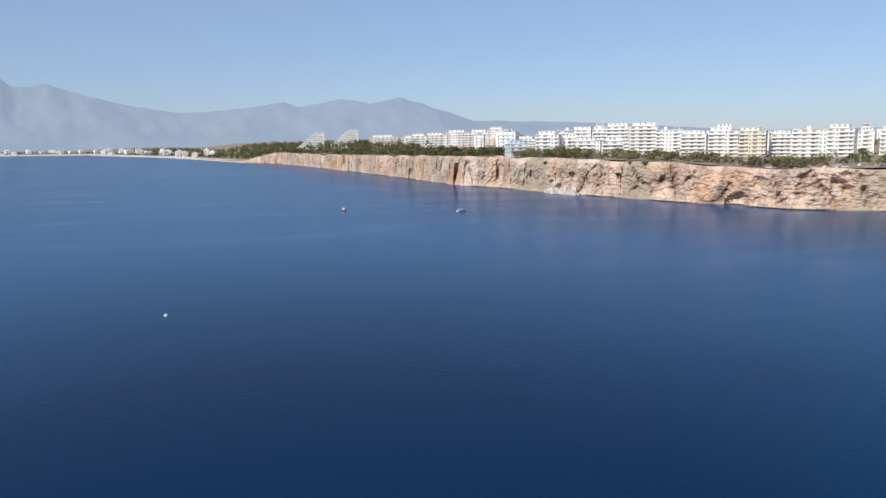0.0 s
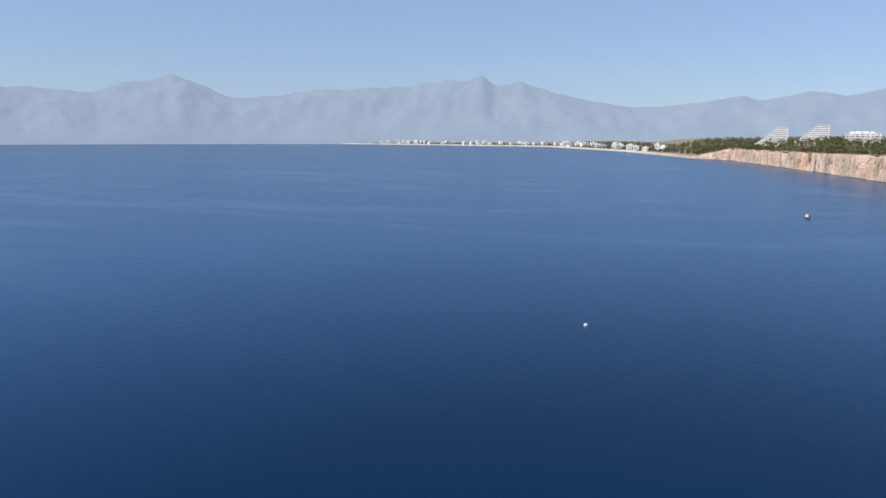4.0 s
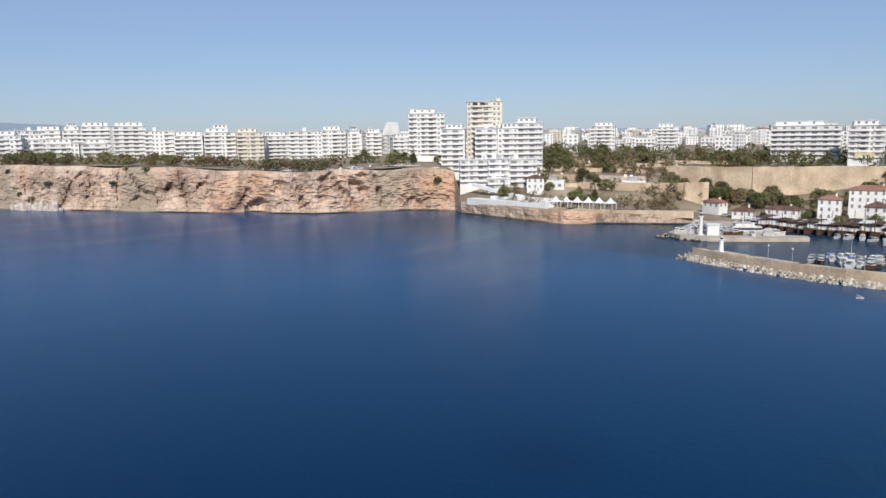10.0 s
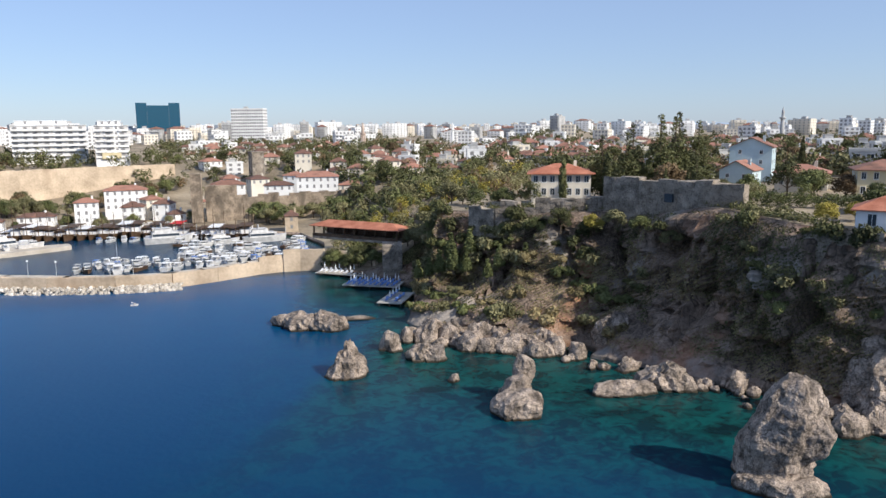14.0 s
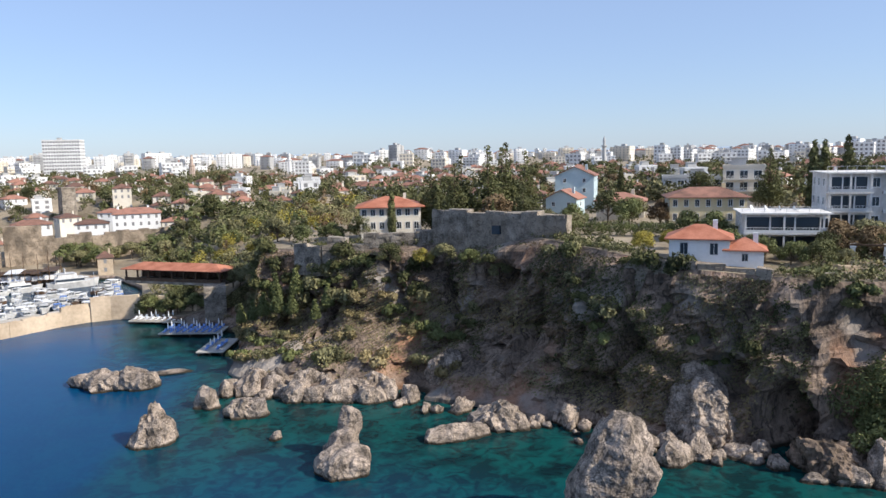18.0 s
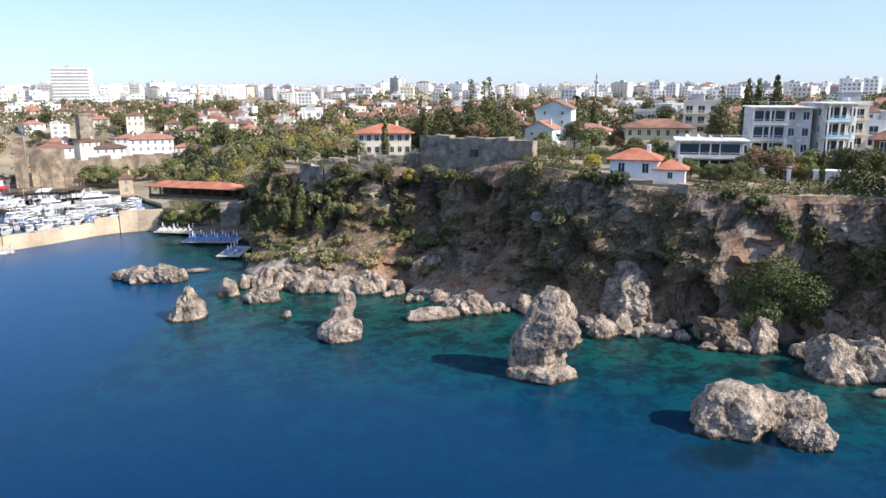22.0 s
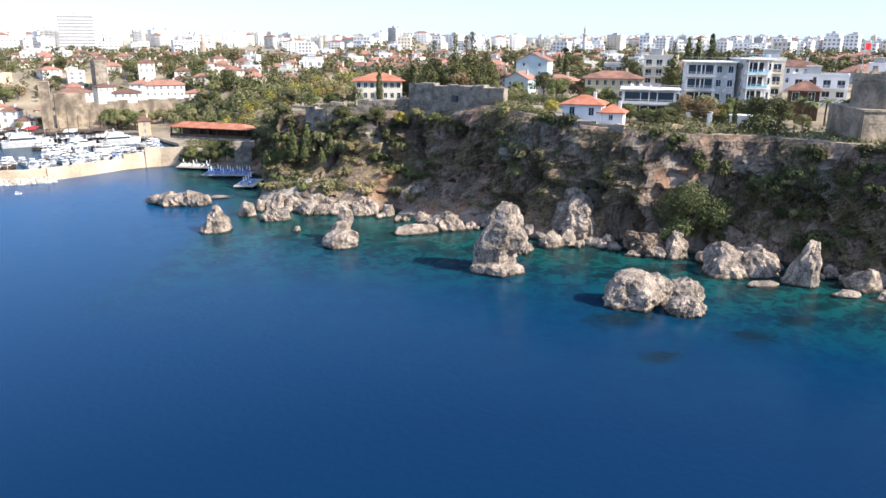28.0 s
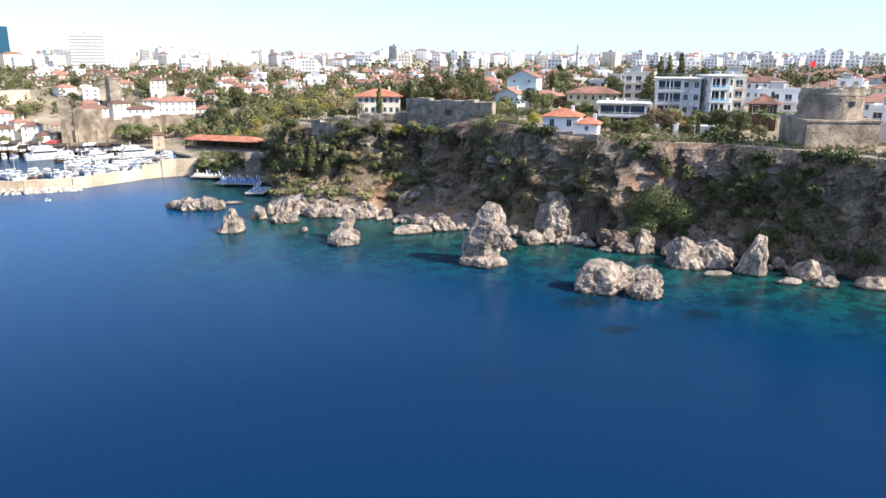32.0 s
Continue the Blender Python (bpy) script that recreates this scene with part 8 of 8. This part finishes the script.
quarter(50, 5, 26, 345, 450, cottages * 2 + flats, 9, 8000, low=1.6)
quarter(150, -7, 42, 350, 640, cottages * 2 + flats, 11, low=2.0)
quarter(88, 26, 66, 235, 480, cottages * 2 + flats, 12, low=2.0)
quarter(30, -38, -14, 600, 900, [protos[0], protos[3], protos[4], protos[8], protos[1]], 24, low=5)
quarter(60, -20, 60, 600, 820, [protos[0], protos[1], protos[3], protos[3], protos[8], protos[6]], 22, low=3)

FAR_TOWN = {"white": (Geo(), WHITE_WALL), "cream": (Geo(), CREAM_WALL), "grey": (Geo(), GREY_WALL), "tile": (Geo(), ROOF_TILE), "glass": (Geo(), PALED_GLASS)}


def turned(geo, start, x, y, turn):
    """Sets the vertices from start on at their place."""
    c, s = math.cos(turn), math.sin(turn)
    for i in range(start, len(geo.v)):
        u, v, z = geo.v[i]
        geo.v[i] = (x + u * c - v * s, y + u * s + v * c, z)


def far_quarter(number, az0, az1, r0, r1, gap):
    """Blocks too far off to tell apart, gathered by colour."""
    done = 0
    for _ in range(number * 12):
        if done >= number:
            break
        a, r = radians(city.uniform(az0, az1)), math.sqrt(city.uniform(r0 * r0, r1 * r1))
        x, y = r * math.sin(a), r * math.cos(a)
        if inland_of(x, y) < 60 or any(abs(x - p[0]) < (gap + p[2]) / 2 and abs(y - p[1]) < (gap + p[2]) / 2 for p in placed):
            continue
        placed.append((x, y, gap))
        z, turn = ground_z(x, y), -a + city.uniform(-0.5, 0.5)
        w, d, fl = city.uniform(9, 20), city.uniform(9, 14), city.choice((3, 3, 4, 4, 5, 5, 6) if a > 0.2 else (3, 4, 4, 5, 5, 6, 6, 7))
        for geo, make in ((FAR_TOWN[city.choice(("white", "white", "white", "cream", "grey"))][0], "wall"), (FAR_TOWN["glass"][0], "glass"), (FAR_TOWN["tile" if city.random() < 0.3 and fl < 6 else "grey"][0], "roof")):
            start = len(geo.v)
            h = fl * 2.9
            if make == "wall":
                geo.box(-w / 2, w / 2, -d / 2, d / 2, z - 8, z + h)
                for k in range(1, fl):
                    geo.box(-w * 0.42, w * 0.42, -d / 2 - 1.2, -d / 2, z + k * 2.9 - 0.1, z + k * 2.9 + 0.8)
            elif make == "glass":
                glazing(geo, w, d, fl, 2.9, z, 4.2, (1.4, 1.2), "flr")
            elif geo is FAR_TOWN["tile"][0]:
                geo.hip(-w / 2, w / 2, -d / 2, d / 2, z + h + 0.1, z + h + 2.4, 0.5)
            else:
                geo.box(-w * 0.15, w * 0.12, -d * 0.2, d * 0.2, z + h, z + h + 2.5)
                geo.box(-w / 2 + 0.5, w / 2 - 0.5, -d / 2 + 0.5, d / 2 - 0.5, z + h, z + h + 0.3)
            turned(geo, start, x, y, turn)
        done += 1


far_quarter(230, -36, 62, 800, 1300, 19)
far_quarter(230, -36, 62, 1300, 2400, 26)
far_quarter(90, -36, 62, 2400, 3800, 50)
far_quarter(60, -84, -36, 620, 1300, 28)
for key, (geo, material) in FAR_TOWN.items():
    tagged(new("distant_" + ("windows" if key == "glass" else "roofs" if key == "tile" else key + "_blocks"), geo.mesh("distant_town", material)), "distant pale blocks of the town under a hazy sky" if key != "glass" else "windows of the distant town blocks in paled glass", "town", kind="stuff")
# the far shore of the bay
far_block = empty("beach_hotel", pose(0, 0, -200), "distant pale block along the long beach", "building", "blocks along the long beach")
g = Geo()
g.box(-14, 14, -9, 9, -3, 17)
g.box(-4, 4, -4, 4, 17, 20)
part("wall", g, WHITE_WALL, far_block)
g = Geo()
glazing(g, 28, 18, 5, 3.2, 0.5, 5, (3, 1.6), "f")
tagged(part("glazing", g, PALED_GLASS, far_block), kind="stuff")
for k in range(125):
    a = radians(city.uniform(-133, -101))
    base = np.interp(a, ST_AZ, ST_R)
    d = base + city.uniform(90, 420)
    x, y = CX + d * math.sin(a), CY + d * math.cos(a)
    m = Matrix.LocRotScale((x, y, ground_z(x, y)), Euler((0, 0, -a + city.uniform(-0.4, 0.4))), (city.uniform(0.4, 1.0), 1, city.uniform(0.4, 1.0) if a > -2.1 else city.uniform(0.5, 1.15)))
    b = far_block if k == 0 else copy_thing(far_block, Matrix())
    b.matrix_basis = m

# trees of the town
wood = random.Random(91)


def grove(number, az0, az1, r0, r1, kinds, s0=0.7, s1=1.15):
    done = 0
    for _ in range(number * 8):
        if done >= number:
            break
        a, r = radians(wood.uniform(az0, az1)), math.sqrt(wood.uniform(r0 * r0, r1 * r1))
        x, y = r * math.sin(a), r * math.cos(a)
        if inland_of(x, y) < 14 or any(abs(x - p[0]) < p[2] / 2 and abs(y - p[1]) < p[2] / 2 for p in placed) or -190 < x < -45 and y < 420 or -36 < x < 50 and y < 375:
            continue
        plant(kinds[wood.randrange(len(kinds))], x, y, None, wood.uniform(s0, s1))
        done += 1


grove(56, -8, 42, 330, 560, ("olive", "dark", "green", "dark", "conifer", "palm", "rust"), 0.6, 1.0)
grove(36, 24, 66, 215, 420, ("dark", "green", "olive", "conifer", "cypress", "dark"), 0.6, 1.0)
grove(16, -36, -12, 400, 560, ("dark", "green", "olive", "rust", "palm"), 0.8, 1.2)


def far_wood(name, label, number, az0, az1, d0, d1, seed, leaf=LEAF_DARK, big=1.0, bare=0.02, dense=34):
    """Far woods, as one mass of small crowns."""
    r = random.Random(seed)
    g = Geo()
    for _ in range(number):
        a = radians(r.uniform(az0, az1))
        base = np.interp(a, ST_AZ, ST_R)
        d = base + np.interp(a, ST_AZ, ST[:, 3]) + r.uniform(d0, d1)
        x, y = CX + d * math.sin(a), CY + d * math.cos(a)
        if any(abs(x - p[0]) < p[2] * 0.42 and abs(y - p[1]) < p[2] * 0.42 for p in placed):
            continue
        if noise.noise(Vector((x * 0.022, y * 0.022, seed))) < bare:
            continue
        z, s = ground_z(x, y), (1.6 + 3.6 * r.random() ** 1.6) * big
        blobs = [(x + r.gauss(0, s * 0.2), y + r.gauss(0, s * 0.2), z + s * (0.45 + 0.3 * j), s * r.uniform(0.32, 0.46), 0.8) for j in range(2)]
        leaf_cloud(g, blobs, dense * min(big, 1.3) * (2.2 if d1 < 131 and big > 1 else 1), (0.24 + 0.075 * s) * (0.62 if d1 < 131 else 1) * (34 / dense) ** 0.4, r, 0.2)
    tagged(new(name, g.mesh(name, leaf)), label, "trees", kind="stuff")


far_wood("beach_woods", "dark woods behind the long beach", 1800, -128, -98, 70, 420, 5, LEAF_DARK, 1.4, -0.3)
far_wood("cape_woods", "dark trees on the cape", 1500, -100, -86, 4, 160, 6, LEAF_DARK, 1.3, -0.2)
far_wood("town_trees", "distant trees between the blocks of the town", 3000, -55, 66, 300, 1500, 7, LEAF_DARK, 1.3, -0.15)
far_wood("cliff_top_trees", "dark trees along the western cliff top", 200, -95, -52, 3, 60, 8, LEAF_DARK, 1.7, 0.1)
far_wood("cliff_top_bushes", "olive trees along the western cliff top", 230, -96, -52, 1, 56, 12, LEAF_OLIVE, 1.4, 0.1)
far_wood("cliff_top_green_trees", "bright green trees along the western cliff top", 120, -84, -52, 6, 40, 16, LEAF_GREEN, 2.0, 0.12)
far_wood("cliff_top_brown_trees", "brown trees along the western cliff top", 300, -96, -52, 1, 56, 14, LEAF_RUST, 1.6, 0.0)
far_wood("slope_trees", "olive and brown trees above the harbour", 420, -34, -6, 95, 190, 13, LEAF_OLIVE)
far_wood("old_town_trees", "dark trees between the roofs of the old town", 2300, -8, 72, 90, 420, 9, LEAF_DARK, 1.55, -0.2, 62)
far_wood("old_town_gardens", "olive garden trees between the old roofs", 1500, -8, 72, 70, 420, 19, LEAF_OLIVE, 1.4, -0.15, 70)
far_wood("old_town_brown_trees", "brown trees between the old roofs", 700, -8, 72, 80, 420, 20, LEAF_RUST, 1.3, -0.05, 56)
far_wood("garden_trees", "olive and green trees of the harbour gardens", 190, 8, 33, 14, 95, 31, LEAF_OLIVE, 1.3, -0.05, 80)
far_wood("garden_gold_trees", "yellowing trees of the harbour gardens", 46, 10, 33, 20, 90, 32, LEAF_GOLD, 1.4, -0.1, 80)
far_wood("garden_dark_trees", "dark trees of the harbour gardens", 110, 8, 36, 14, 100, 34, LEAF_DARK, 1.1, -0.05)
far_wood("garden_brown_trees", "brown leafless trees of the harbour gardens", 100, 8, 36, 14, 100, 35, LEAF_RUST, 1.1, 0.0)
far_wood("garden_green_trees", "green trees of the harbour gardens", 110, 8, 36, 14, 100, 33, LEAF_GREEN, 1.1, -0.1)
far_wood("cliff_edge_scrub", "green scrub along the eastern cliff edge", 900, 32, 112, 0.3, 26, 21, LEAF_GREEN, 0.42)
far_wood("cliff_edge_bushes", "dark bushes along the eastern cliff edge", 500, 32, 112, 0.3, 30, 22, LEAF_DARK, 0.5)
far_wood("terrace_trees", "trees on the terraces west of the harbour", 300, -48, -14, 40, 200, 10, LEAF_OLIVE, 1.6, 0.0, 90)
far_wood("terrace_brown_trees", "brown trees on the terraces west of the harbour", 260, -48, -14, 36, 200, 11, LEAF_RUST, 1.6, -0.05, 90)
far_wood("upper_terrace_trees", "dark trees below the white blocks", 330, -46, -8, 90, 200, 15, LEAF_DARK, 2.2, -0.1, 90)
far_wood("belt_trees", "dark belt of trees behind the far western cliffs", 620, -97, -77, 6, 120, 41, LEAF_DARK, 1.7, -0.05)
far_wood("belt_olive_trees", "olive belt of trees behind the far western cliffs", 330, -97, -74, 3, 90, 42, LEAF_OLIVE, 1.5, -0.02)
far_wood("belt_brown_trees", "brown trees behind the far western cliffs", 330, -97, -66, 1, 90, 43, LEAF_RUST, 1.5, -0.05)
far_wood("cape_far_woods", "dark woods on the land behind the cape", 1500, -106, -89, 60, 1100, 44, LEAF_DARK, 3.0, -0.4)
far_wood("promenade_scrub", "olive bushes on the slope behind the promenade", 150, -44, -27, 6, 50, 51, LEAF_OLIVE, 1.0, -0.1, 80)
far_wood("promenade_dry_scrub", "brown bushes on the slope behind the promenade", 150, -44, -27, 6, 50, 52, LEAF_RUST, 1.0, -0.1, 80)
far_wood("hill_trees", "green trees on the hill behind the harbour gardens", 170, 1, 20, 55, 170, 53, LEAF_GREEN, 1.4, -0.2, 80)
far_wood("hill_dark_trees", "dark trees on the hill behind the harbour gardens", 150, -2, 20, 50, 170, 54, LEAF_DARK, 1.5, -0.2, 80)
far_wood("garden_edge_plants", "low garden plants along the cliff top", 420, 84, 100, 1, 34, 55, LEAF_OLIVE, 0.42, -0.1, 60)
far_wood("cliff_brow_scrub", "low olive scrub on the brow of the eastern cliffs", 800, 34, 112, 0.1, 5, 61, LEAF_OLIVE, 0.34, -0.3, 50)
far_wood("cliff_brow_bushes", "dark low bushes on the brow of the eastern cliffs", 600, 34, 112, 0.1, 6, 62, LEAF_DARK, 0.36, -0.2, 50)
